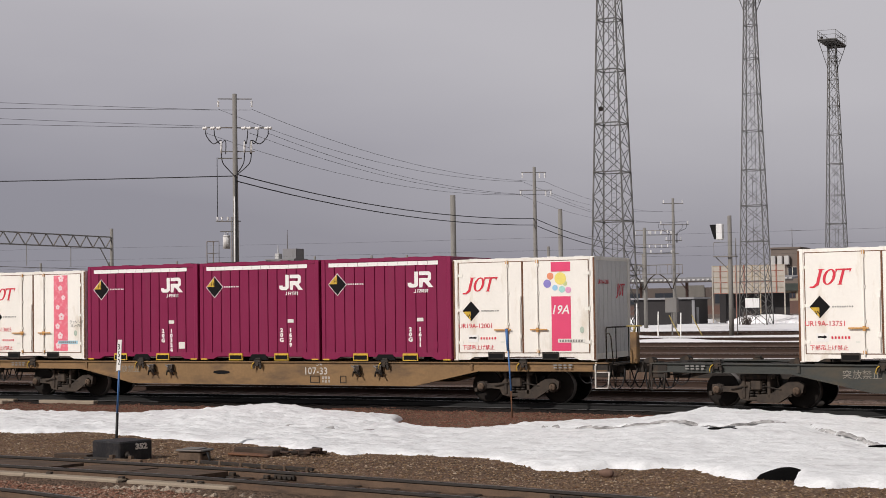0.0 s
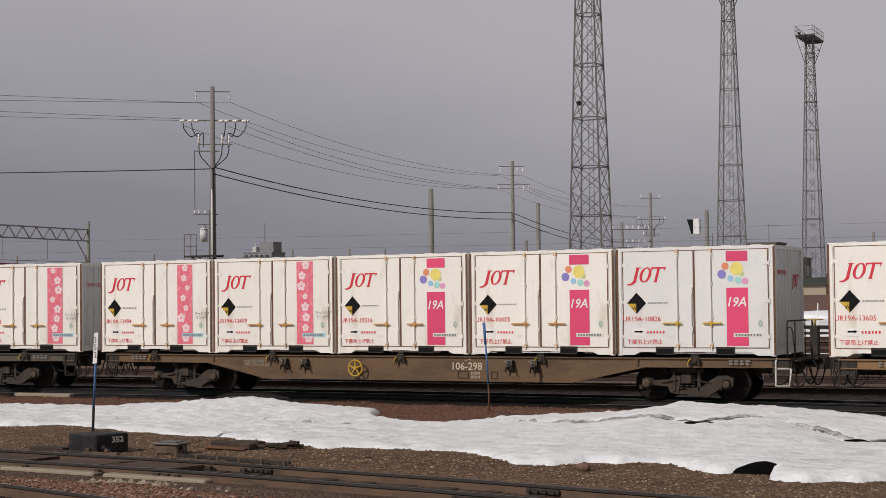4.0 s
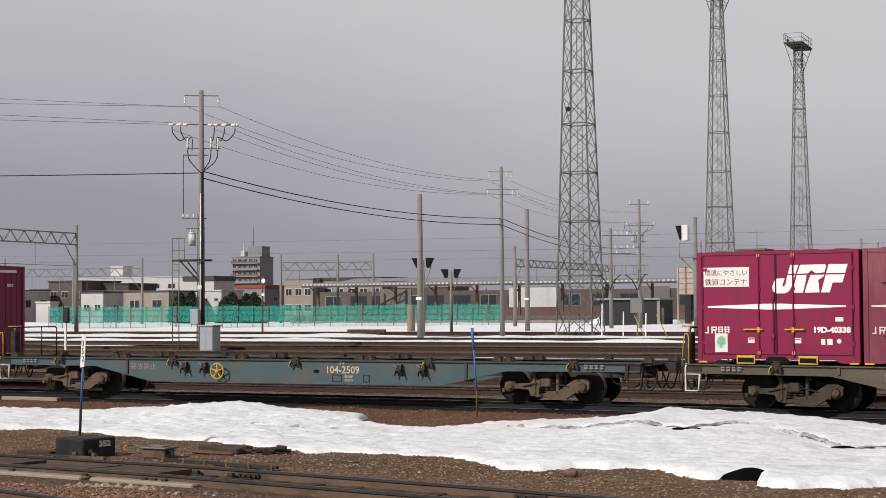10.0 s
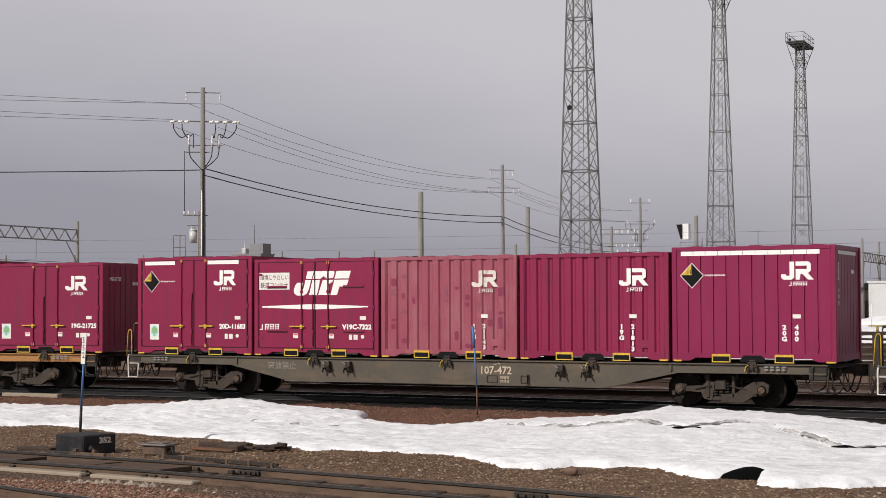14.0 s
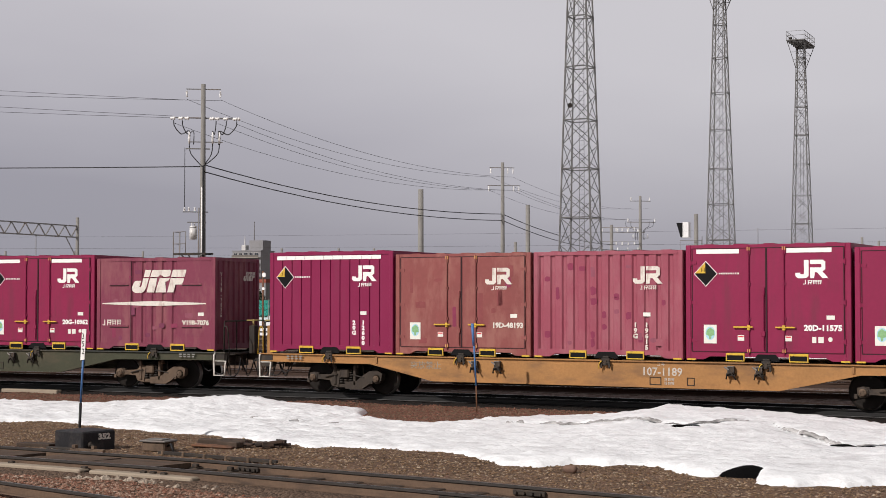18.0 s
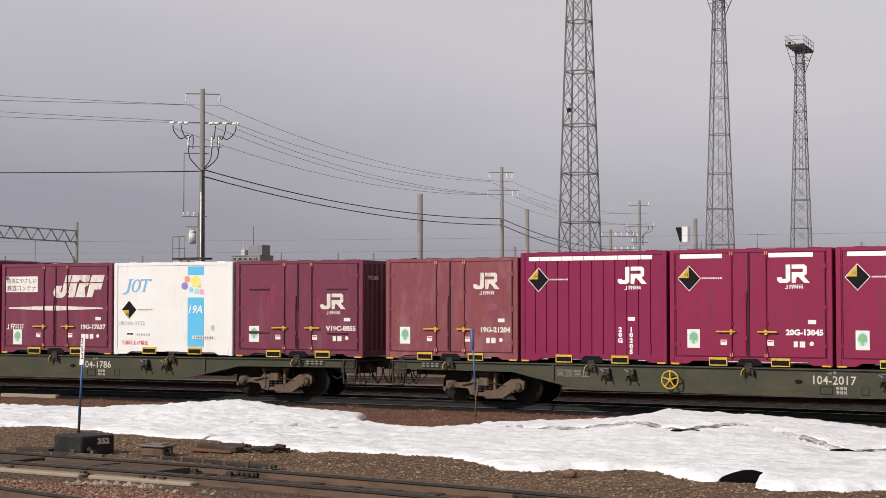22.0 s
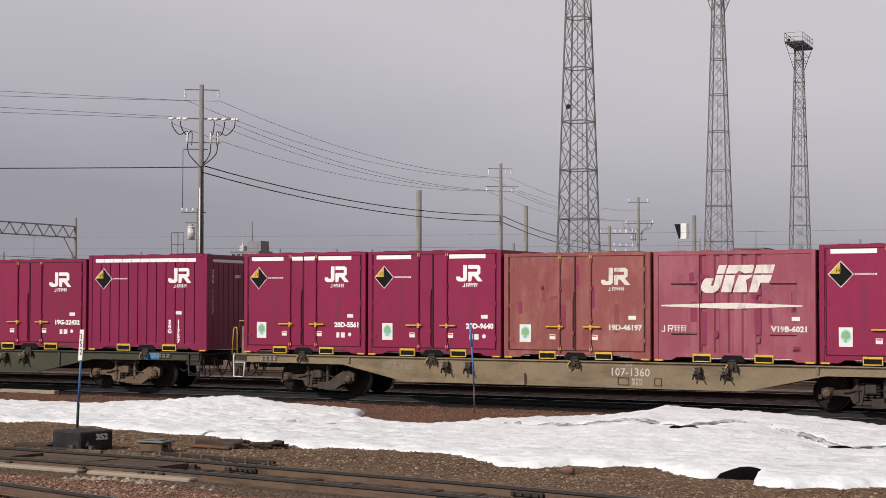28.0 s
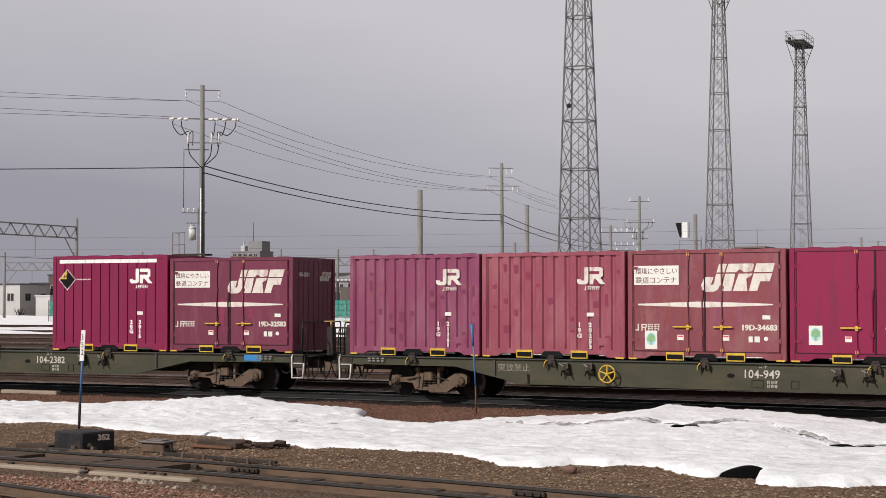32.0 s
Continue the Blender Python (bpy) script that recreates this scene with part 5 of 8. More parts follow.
def wagon_thing(k, number, paint_key, railing, teal_end=False):
    """One flat container wagon; its middle stands over the origin. railing: +1 or -1, the end that has it."""
    tone = {"frame_tan": "tan-brown", "frame_orange": "ochre-orange", "frame_brown": "dull brown", "frame_grey": "dusty grey-brown", "frame_green": "olive-green", "frame_teal": "teal-blue", "frame_dark": "dark grey", "frame_sand": "sandy brown"}[paint_key]
    state = "empty " if k == 5 else ""
    w = thing("container_wagon", (0, 0, 0), f"{state}{tone} flat container wagon rolling on the rails", "railway wagon", "wagons of the train")
    paint = M[paint_key]
    dark = M["frame_dark"] if paint_key in ("frame_teal", "frame_green") else paint
    for s in (-1, 1):
        def sill():
            bm = bm_new()
            slab(bm, sill_outline(), -1.22, -1.20)
            return mesh_of(bm, paint, "side_sill")

        def lower():
            low = [(-9.56, 0.80), (-6.18, 0.785), (-4.37, 0.40), (4.37, 0.40), (6.18, 0.785), (9.56, 0.80)]
            bm = bm_new()
            slab(bm, low + [(x, z + 0.026) for x, z in reversed(low)], -1.25, -1.08)
            return mesh_of(bm, paint, "bottom_flange")
        o = part("side_sill", cached(("sill", paint_key), sill), None, w, f"{tone} fish-bellied side sill")
        o.rotation_euler.z = 0 if s < 0 else math.pi
        o = part("bottom_flange", cached(("lower", paint_key), lower), None, w)
        o.rotation_euler.z = 0 if s < 0 else math.pi
        for x in (-5.1, 5.1) if number.startswith("104") else (-6.0, 6.0):
            low = 0.56 if abs(x) < 5.5 else 0.82
            part("sill_rib", cached(("rib", paint_key, low), lambda: mesh_of(box(bm_new(), -0.03, 0.03, -0.02, 0.02, low, 0.97), dark, "sill_rib")), None, w, loc=(x, s * 1.235, 0))

        def flange():
            bm = bm_new()
            box(bm, -9.6, 9.6, -1.27, -1.05, 0.985, 1.012)
            return mesh_of(bm, dark, "top_flange")
        o = part("top_flange", cached(("flange", dark.name), flange), None, w)
        o.rotation_euler.z = 0 if s < 0 else math.pi

    def deck():
        bm = bm_new()
        for x in (-9.5, -7.1, -5.6, -3.8, -1.9, 0, 1.9, 3.8, 5.6, 7.1, 9.5):
            box(bm, x - 0.09, x + 0.09, -1.19, 1.19, 0.82, 0.985)
        box(bm, -9.5, 9.5, -0.2, 0.2, 0.62, 0.975)
        for s in (-1, 1):
            box(bm, min(s * 9.5, s * 9.62), max(s * 9.5, s * 9.62), -1.2, 1.2, 0.78, 1.0, 0.01)
            box(bm, min(s * 9.60, s * 9.78), max(s * 9.60, s * 9.78), -1.05, 1.05, 0.94, 0.975)
            for yy in (-0.62, 0.62):
                angle_bar(bm, (s * 9.4, yy, 0.95), (s * 6.6, s * yy * 0.2, 0.93), 0.05)
        box(bm, -3.6, -2.2, -0.7, -0.3, 0.5, 0.85, 0.03)
        lathe(bm, [(0.0, 0.22), (0.9, 0.22)], (1.2, -0.55, 0.62), axis="x", seg=16)
        return mesh_of(bm, M["iron"], "deck_frame")
    part("deck_frame", cached("deck", deck), None, w, "dark cross-beams and brake gear")
    for s in (-1, 1):
        bogie(w, s * BOGIE, "cast" if number.startswith("104") else "cast_dark")
        end_gear(w, s, s == railing, paint)
    shift = -0.26 * railing
    for i in range(5):
        xc = shift + (i - 2) * PITCH
        for turn in (0, math.pi):
            o = part("container_lock", lock_mesh(), None, w, "", loc=(xc, -1.26 if turn == 0 else 1.26, 0.985))
            o.rotation_euler.z = turn
        part("lock_tag", tag_mesh(), None, w, "small yellow lock tag", loc=(xc - 0.12, -1.34, 0.93))
        if i in (1, 3):
            for q in (0.40, 1.02) if i == 1 else (-0.80, -0.15):
                part("lock_box", lock_box_mesh(), None, w, "grey steel lock box with black claws", loc=(xc + q, -1.23, 0.80))
        for q in (-1.78, 1.78):
            part("guide_block", chock_mesh(), None, w, loc=(xc + q, 1.02, 0.985))
            if k in (5, 12, 1):
                part("guide_block", chock_mesh(), None, w, loc=(xc + q, -0.98, 1.012))
    ink = M["wagon_ink"] if paint_key not in ("frame_brown", "frame_teal", "frame_grey") else M["cream_worn"]
    yy = -1.224
    if number:
        x = 1.13
        part("wagon_number", text_mesh(number, 0.26, ink, 1.0, bold=0.003), None, w, "", loc=(x, yy, 0.68))
        part("wagon_class", text_mesh("コキ", 0.11, ink, 1.0), None, w, "", loc=(x + 0.36, yy, 0.90))
        tagged(part("small_print", dense(x + 0.56, 0.555, 3, 0.065, 0.07, 0.02, yy, False), ink, w), kind="stuff")
        tagged(part("small_print", dense(x + 0.56, 0.465, 3, 0.065, 0.07, 0.02, yy, False), ink, w), kind="stuff")
        for q in (0.2, 1.1):
            bm = bm_new()
            ww = 0.28 if q < 1 else 0.18
            for a in ((q, q + ww, 0.63, 0.645), (q, q + ww, 0.465, 0.48), (q, q + 0.015, 0.48, 0.63), (q + ww - 0.015, q + ww, 0.48, 0.63)):
                box(bm, x + a[0], x + a[1], yy - 0.01, yy, a[2], a[3])
            part("card_holder", bm, M["iron"], w)
        if number.startswith("104") or number == "107-33":
            q = 0.86 if number.startswith("104") else -1.45
            # no opening here: a black disc paints the dark of the hole
            part("sill_hole", slab(bm_new(), disc(q, 0.72, 0.09 if q > 0 else 0.27, 0.05, 16), yy - 0.004, yy), M["black"], w)
    part("shunting_notice", text_mesh("突放禁止", 0.20, M["sill_faint"], 1.1), None, w, "", loc=(-5.02, yy, 0.72))
    if number[:3] in ("104", "106"):
        part("hand_wheel", hand_wheel_mesh(), None, w, "yellow spoked hand brake wheel", loc=(-2.07 if number[:3] == "104" else -1.5, -1.40, 0.70))
    for q in (-8.7, 8.2):
        tagged(part("weight_notice", bars(q, 0.93, 4, 0.10, 0.035, 0.03, -1.275, 9), M["grey_ink"], w), kind="stuff")
        tagged(part("weight_notice", bars(q, 0.87, 4, 0.10, 0.035, 0.03, -1.275, 10), M["grey_ink"], w), kind="stuff")
    if teal_end:
        part("blue_plate", box(bm_new(), 7.85, 8.35, -1.262, -1.245, 0.83, 1.0), M["blue_plate"], w, "bright blue plate")
    return w


M["wagon_ink"] = mat("dull_white_lettering", (0.52, 0.49, 0.44), 0.7, var=0.15, scale=6, bump=0.0, dirt=(0.2, 0.17, 0.13), dirt_amount=0.25, dirt_scale=(6, 6, 3))
M["blue_plate"] = mat("bright_blue_paint", (0.03, 0.22, 0.50), 0.5, var=0.1, scale=5, bump=0.0)

# wagon, its number, paint, railing end, bright blue plate; containers from the trailing to the leading place
CONSIST = [
    (1, "", "frame_dark", 1, False, [None, ("L", "UR19A-13751", "balls"), ("L", "UR19A-10411", "balls"), ("L", "UR19A-10622", "flowers"), ("L", "UR19A-12214", "balls")]),
    (2, "107-33", "frame_tan", 1, False, [("L", "UR19A-13605", "flowers"), ("seamed", "20G-10324", "maroon", "rail", "notice"), ("seamed", "20G-1679", "maroon", "rail", ""), ("seamed", "20G-1611", "maroon", "rail", ""), ("L", "UR19A-12001", "balls")]),
    (3, "106-298", "frame_brown", 1, False, [("L", "UR19A-13494", "flowers"), ("L", "UR19A-12479", "flowers"), ("L", "UR19A-10516", "balls"), ("L", "UR19A-10473", "balls"), ("L", "UR19A-10826", "balls")]),
    (4, "106-202", "frame_grey", -1, False, [("doors", "19D-40338", "maroon_red", "freight", "tree"), ("middle", "V19B-2207", "purple", "freight", "upright"), ("seamed", "20G-12193", "maroon", "rail", ""), ("seamed", "20G-1002", "maroon", "rail", "notice"), ("L", "UR19A-12328", "flowers")]),
    (5, "104-2509", "frame_teal", -1, False, [None] * 5),
    (6, "107-472", "frame_grey", -1, False, [("doors", "20D-11683", "maroon_red", "rail", ""), ("doors", "V19C-7322", "maroon_red", "freight", ""), ("waved", "19G-21143", "faded", "rail", ""), ("waved", "19G-21813", "maroon_red", "rail", ""), ("seamed", "20G-400", "maroon", "rail", "")]),
    (7, "107-1189", "frame_orange", -1, False, [("seamed", "20G-12600", "maroon", "rail", ""), ("doors", "19D-48193", "brownish", "rail", "plain"), ("waved", "19G-19615", "faded", "rail", ""), ("doors", "20D-11575", "maroon_red", "rail", ""), ("doors", "19G-21725", "maroon_red", "rail", "")]),
    (8, "104-2017", "frame_green", 1, False, [("doors", "19G-21204", "rosy", "rail", ""), ("seamed", "20G-10205", "maroon", "rail", ""), ("doors", "20G-13045", "maroon_red", "rail", ""), ("doors", "20G-10962", "maroon_red", "rail", ""), ("middle", "V19B-7076", "purple", "freight", "")]),
    (9, "104-1786", "frame_green", -1, False, [("middle", "V19B-6710", "mauve", "freight", ""), ("seamed", "20G-936", "maroon", "rail", ""), ("doors", "19G-17637", "plum", "freight", "tree"), ("L", "UR19A-2152", "blue"), ("doors", "V19C-8855", "plum", "rail", "ribs")]),
    (10, "107-1360", "frame_sand", -1, False, [("doors", "20D-5561", "maroon_red", "rail", "three"), ("doors", "20D-9640", "maroon_red", "rail", ""), ("doors", "19D-46197", "brownish", "rail", "plain"), ("middle", "V19B-6021", "faded", "freight", ""), ("doors", "20G-2302", "maroon_red", "rail", "")]),
    (11, "104-949", "frame_green", -1, True, [("waved", "19G-21361", "mauve", "rail", ""), ("waved", "19G-20253", "faded", "rail", ""), ("doors", "19D-34683", "rosy", "freight", "tree"), ("doors", "19G-22432", "maroon_red", "rail", ""), ("seamed", "20G-11757", "maroon", "rail", "")]),
    (12, "104-2382", "frame_green", 1, True, [None, None, None, ("seamed", "20G-3015", "maroon", "rail", ""), ("doors", "19D-32583", "plum", "freight", "")]),
]
ROLLING = []            # thing, its place along the train
for k, number, paint_key, railing, plate, load in CONSIST:
    mid = -20.4 * (k - 5) - BOGIE
    ROLLING.append((wagon_thing(k, number, paint_key, railing, plate), mid, 0.0, 0.0))
    for i, c in enumerate(load):
        if c:
            con = lease_container(c[1], c[2], "white_box" if c[2] == "blue" or c[1].endswith("10826") else "cream") if c[0] == "L" else container(*c)
            ROLLING.append((con, mid, -0.26 * railing + (i - 2) * PITCH, DECK))


# ---- ground, snow and tracks ----
M["ground"] = stony("yard_gravel", [(0.118, 0.068, 0.042), (0.168, 0.102, 0.064), (0.218, 0.140, 0.093), (0.074, 0.045, 0.029)], 0.05, stain=(0.100, 0.062, 0.040), stain_scale=0.45, stain_amount=0.7)
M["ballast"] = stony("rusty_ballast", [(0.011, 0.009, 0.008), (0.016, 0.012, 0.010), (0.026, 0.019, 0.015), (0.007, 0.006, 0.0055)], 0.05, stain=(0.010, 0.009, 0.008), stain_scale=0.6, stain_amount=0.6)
M["ballast_far"] = stony("brown_track_bed", [(0.11, 0.070, 0.056), (0.155, 0.108, 0.088), (0.20, 0.148, 0.123), (0.075, 0.052, 0.043)], 0.10, stain=(0.085, 0.058, 0.047), stain_scale=0.2)
M["snow"] = mat("old_snow", (0.79, 0.808, 0.818), 0.6, var=0.12, scale=1.3, bump=1.0, bscale=9, dirt=(0.50, 0.50, 0.51), dirt_amount=0.27, dirt_scale=(1.2, 2.6, 2))
M["snow_far"] = mat("far_snow", (0.90, 0.90, 0.915), 0.6, var=0.05, scale=0.3, bump=0.6, bscale=2.5, dirt=(0.58, 0.55, 0.53), dirt_amount=0.2, dirt_scale=(0.06, 0.5, 1))
# near black for hollows in the snow, their shade put into the colour
M["hollow_black"] = mat("wet_black", (0.003, 0.003, 0.003), 0.95, spec=0.05, var=0.3, scale=6, bump=0.3, bscale=12)


def fbm(x, y, s, seed=0.0):
    return noise.fractal(Vector((x * s + seed, y * s - seed, seed)), 1.0, 2.0, 4)


def lerp_table(table, x):
    if x <= table[0][0]:
        return table[0][1]
    for (a, u), (b, v) in zip(table, table[1:]):
        if x <= b:
            return u + (v - u) * (x - a) / (b - a)
    return table[-1][1]


def sheet(name, xs, ys, height, material, label, kind="stuff", keep=None):
    """A surface over a grid of lines xs, ys; height(x, y) is its z, or None for no surface there."""
    idx, verts, faces = {}, [], []
    for i, x in enumerate(xs):
        for j, y in enumerate(ys):
            z = height(x, y)
            if z is not None:
                idx[i, j] = len(verts)
                verts.append((x, y, z))
    for i in range(len(xs) - 1):
        for j in range(len(ys) - 1):
            q = [(i, j), (i + 1, j), (i + 1, j + 1), (i, j + 1)]
            if all(k in idx for k in q):
                faces.append([idx[k] for k in q])
    me = bpy.data.meshes.new(name)
    me.from_pydata(verts, [], faces)
    me.polygons.foreach_set("use_smooth", [True] * len(faces))
    me.materials.append(material)
    return tagged(new(name, me), label, kind=kind)


def span(a, b, step):
    n = max(1, round((b - a) / step))
    return [a + (b - a) * i / n for i in range(n + 1)]


GROUND = -0.20


def ground_z(x, y):
    z = GROUND
    if -60 < x < 12 and -36 < y < 12:
        z += 0.035 * fbm(x, y, 0.5) + 0.012 * fbm(x, y, 2.3, 4)
    return z


gx = [-3000, -1500, -800, -400, -200, -120, -80] + span(-60, -34, 1.0) + span(-33.5, 4, 0.25) + span(5, 12, 1.0) + [30, 80, 200, 600, 1500, 3000]
gy = [-400, -120, -60] + span(-37, -23, 1.0) + span(-22.5, -1, 0.25) + span(0, 12, 1.0) + [30, 60, 100, 200, 400, 900, 2000, 4000]
sheet("ground", gx, gy, ground_z, M["ground"], "brown gravel ground of a railway yard in thaw", "structure")

# loose stones on the open ground
def stones(name, area, count, size, material, label, seed, skip=None):
    rnd = random.Random(seed)
    verts, faces = [], []
    base = [(1, 0, 0), (-1, 0, 0), (0, 1, 0), (0, -1, 0), (0, 0, 1), (0, 0, -0.6)]
    tri = [(0, 2, 4), (2, 1, 4), (1, 3, 4), (3, 0, 4), (2, 0, 5), (1, 2, 5), (3, 1, 5), (0, 3, 5)]
    for _ in range(count):
        x, y = rnd.uniform(area[0], area[1]), rnd.uniform(area[2], area[3])
        if skip and skip(x, y):
            continue
        s = size * min(1.8, rnd.lognormvariate(0, 0.35))
        a = rnd.uniform(0, 6.3)
        c, d = math.cos(a), math.sin(a)
        z = ground_z(x, y) + s * 0.15
        k = len(verts)
        for u, v, w in base:
            u, v, w = u * s * rnd.uniform(0.6, 1.1), v * s * rnd.uniform(0.6, 1.1), w * s * rnd.uniform(0.3, 0.6)
            verts.append((x + u * c - v * d, y + u * d + v * c, z + w))
        faces += [(k + p, k + q, k + r) for p, q, r in tri]
    me = bpy.data.meshes.new(name)
    me.from_pydata(verts, [], faces)
    me.materials.append(material)
    return tagged(new(name, me), label, kind="stuff")


def island_stone(name, cols):
    """Loose stones: each takes one of several colours."""
    m = bpy.data.materials.new(name)
    m.use_nodes = True
    n, l = m.node_tree.nodes, m.node_tree.links
    b = n["Principled BSDF"]
    b.inputs["Roughness"].default_value = 0.9
    b.inputs["Specular IOR Level"].default_value = 0.25
    g, r = n.new("ShaderNodeNewGeometry"), n.new("ShaderNodeValToRGB")
    els = r.color_ramp.elements
    for i, c in enumerate(cols):
        e = els[i] if i < 2 else els.new(1)
        e.color = (*c, 1)
    for i, e in enumerate(els):
        e.position = i / (len(cols) - 1)
    l.new(g.outputs["Random Per Island"], r.inputs[0])
    co, t, mx = n.new("ShaderNodeTexCoord"), n.new("ShaderNodeTexNoise"), n.new("ShaderNodeMixRGB")
    t.inputs["Scale"].default_value = 30
    l.new(co.outputs["Object"], t.inputs["Vector"])
    mx.blend_type, mx.inputs[0].default_value = "OVERLAY", 0.5
    l.new(r.outputs[0], mx.inputs[1])
    l.new(t.outputs["Fac"], mx.inputs[2])
    l.new(mx.outputs[0], b.inputs["Base Color"])
    return m


M["stones"] = island_stone("mixed_gravel", [(0.132, 0.057, 0.036), (0.188, 0.090, 0.059), (0.248, 0.138, 0.095), (0.165, 0.063, 0.040), (0.310, 0.210, 0.155), (0.076, 0.038, 0.025), (0.212, 0.116, 0.079), (0.380, 0.292, 0.228)])
M["stones_earth"] = island_stone("earthy_gravel", [(0.118, 0.072, 0.038), (0.165, 0.105, 0.060), (0.225, 0.150, 0.090), (0.130, 0.072, 0.040), (0.290, 0.215, 0.150), (0.070, 0.045, 0.028), (0.190, 0.125, 0.075), (0.370, 0.300, 0.225)])
M["stones_red"] = island_stone("rusty_stones", [(0.129, 0.052, 0.035), (0.183, 0.082, 0.056), (0.094, 0.042, 0.029), (0.232, 0.129, 0.093)])

# the bank of old snow between the tracks
NEAR = [(-60, -9.6), (-34, -10.3), (-22.6, -10.6), (-22.0, -10.2), (-20.9, -10.5), (-19.2, -11.2), (-17.3, -11.6), (-15.7, -12.0), (-14.2, -12.6), (-13.8, -12.9), (-12.2, -12.75), (-11.1, -12.95), (-10.2, -13.7), (-9.5, -14.2), (-8.9, -14.3), (-8.4, -13.75), (-7.4, -13.6), (-6.9, -13.9), (-6.4, -14.4), (-6.05, -14.55), (-5.85, -14.4), (-5.4, -14.3), (-5.28, -15.1), (-4.7, -15.3), (-4.1, -15.1), (-3.5, -14.7), (4, -15.5)]
FAR = [(-60, -5.3), (-16.6, -5.3), (-16.3, -6.0), (-15.9, -6.7), (-15.1, -7.3), (-14.2, -7.8), (-13.6, -7.6), (-13.2, -6.9), (-13.0, -5.9), (-12.3, -5.4), (4, -5.3)]
CREST = [(-60, 0.07), (-26.8, 0.055), (-24.8, 0.08), (-24.0, 0.06), (-23.2, 0.105), (-21.5, 0.24), (-20.7, 0.31), (-19.6, 0.33), (-18.5, 0.25), (-17.4, 0.20), (-16.5, 0.14), (-16.2, 0.09), (-13.0, 0.09), (-11.2, 0.17), (-10.5, 0.21), (-9.8, 0.31), (-9.2, 0.44), (-8.6, 0.39), (-7.6, 0.385), (-6.5, 0.32), (-5.9, 0.28), (-5.2, 0.20), (4, 0.2)]
# sunken edges in the crust, each a line on the plan
LEDGES = [[(-12.6, -7.2), (-10.5, -7.7), (-9.2, -8.1), (-8.2, -8.4), (-7.6, -7.7), (-6.9, -7.4)], [(-7.0, -7.2), (-6.2, -8.3), (-5.6, -9.0), (-5.0, -9.9), (-4.4, -9.2), (-3.0, -9.0)], [(-17.9, -8.6), (-16.5, -8.8), (-15.6, -8.5), (-14.9, -8.2)]]
DROP = (0.055, 0.09, 0.025)


def snow_z(x, y):
    j = 0.16 * fbm(x, 0, 1.7, 7) + 0.12 * fbm(x, y, 3.7, 2)
    a, b = y - (lerp_table(NEAR, x) + j), (lerp_table(FAR, x) + 0.7 * j) - y
    d = min(a, b * 1.1)
    if d < -0.4:
        return None
    if d <= -0.04:
        return GROUND - 0.03 - 0.4 * (-0.04 - d)
    edge = max(0.0, min(1.0, (d + 0.04) / 0.35)) ** 0.5
    f = max(0.0, min(1.0, 1 - (b - 0.5) / max(2.5, (a + b) * 0.75)))
    cups = 1.0 + 0.5 * max(0.0, min(1.0, (-12 - x) / 4))
    low = 0.075 if x < -12 else 0.075 + 0.05 * min(1.0, (x + 12) / 4)
    h = low + (lerp_table(CREST, x) - low) * f * f * (3 - 2 * f)
    h += 0.035 * fbm(x, y, 0.8, 5) + cups * (0.026 * fbm(x, y * 1.4, 2.4, 9) + 0.021 * fbm(x, y * 1.3, 6.0, 1)) + 0.010 * fbm(x, y, 14.0, 8)
    for line, drop in zip(LEDGES, DROP):
        if line[0][0] < x < line[-1][0]:
            e = lerp_table(line, x) + 0.10 * fbm(x, 0, 3.0, 6) - y
            if 0 < e < 1.4:
                taper = min(1.0, (x - line[0][0]) / 0.8, (line[-1][0] - x) / 0.8)
                h -= drop * taper * (1 - e / 1.4)
    return GROUND + edge * max(0.03, h)


sheet("snow_bank", span(-58, -30, 0.4) + span(-29.8, 3, 0.085), span(-16.4, -4.6, 0.085), snow_z, M["snow"], "melting bank of old grainy snow between the tracks")
# grey for the ledges: dirt, and the undercut's shade put into the colour
M["ice_dirt_shade"] = mat("dirty_grey_ice", (0.43, 0.425, 0.42), 0.7, var=0.4, scale=7, bump=0.9, bscale=24, dirt=(0.12, 0.115, 0.11), dirt_amount=0.5, dirt_scale=(3, 3, 9))
for line, drop in zip(LEDGES, DROP):
    bm, prev = bm_new(), None
    for x in span(line[0][0] + 0.3, line[-1][0] - 0.3, 0.06):
        y = lerp_table(line, x) + 0.10 * fbm(x, 0, 3.0, 6)
        k = 0.55 + 0.5 * abs(fbm(x, 0, 1.1, 11))
        z, t = snow_z(x, y + 0.12), 0.55 * drop * k
        w = max(0.25, min(1.0, (fbm(x, 0, 0.8, 21) + 0.35) * 3))
        if z is None or w < 0:
            prev = None
            continue
        ring = [bm.verts.new(p) for p in ((x, y - 0.10, z - t - 0.03), (x, y - 0.03 - 0.03 * fbm(x, y, 9), z - t * 0.5 - 0.05 * (1 - w)), (x, y + 0.05, z - 0.004 - 0.05 * (1 - w)), (x, y + 0.13, z - 0.05 - 0.05 * (1 - w)))]
        if prev:
            for p in range(3):
                bm.faces.new((prev[p], ring[p], ring[p + 1], prev[p + 1]))
        prev = ring
    tagged(new("ice_edge", mesh_of(bm, M["ice_dirt_shade"], "ice_edge")), "dirty broken edge in the snow crust, its shade painted grey", kind="stuff")


def bare(x, y):
    z = snow_z(x, y)
    return z is not None and z > GROUND


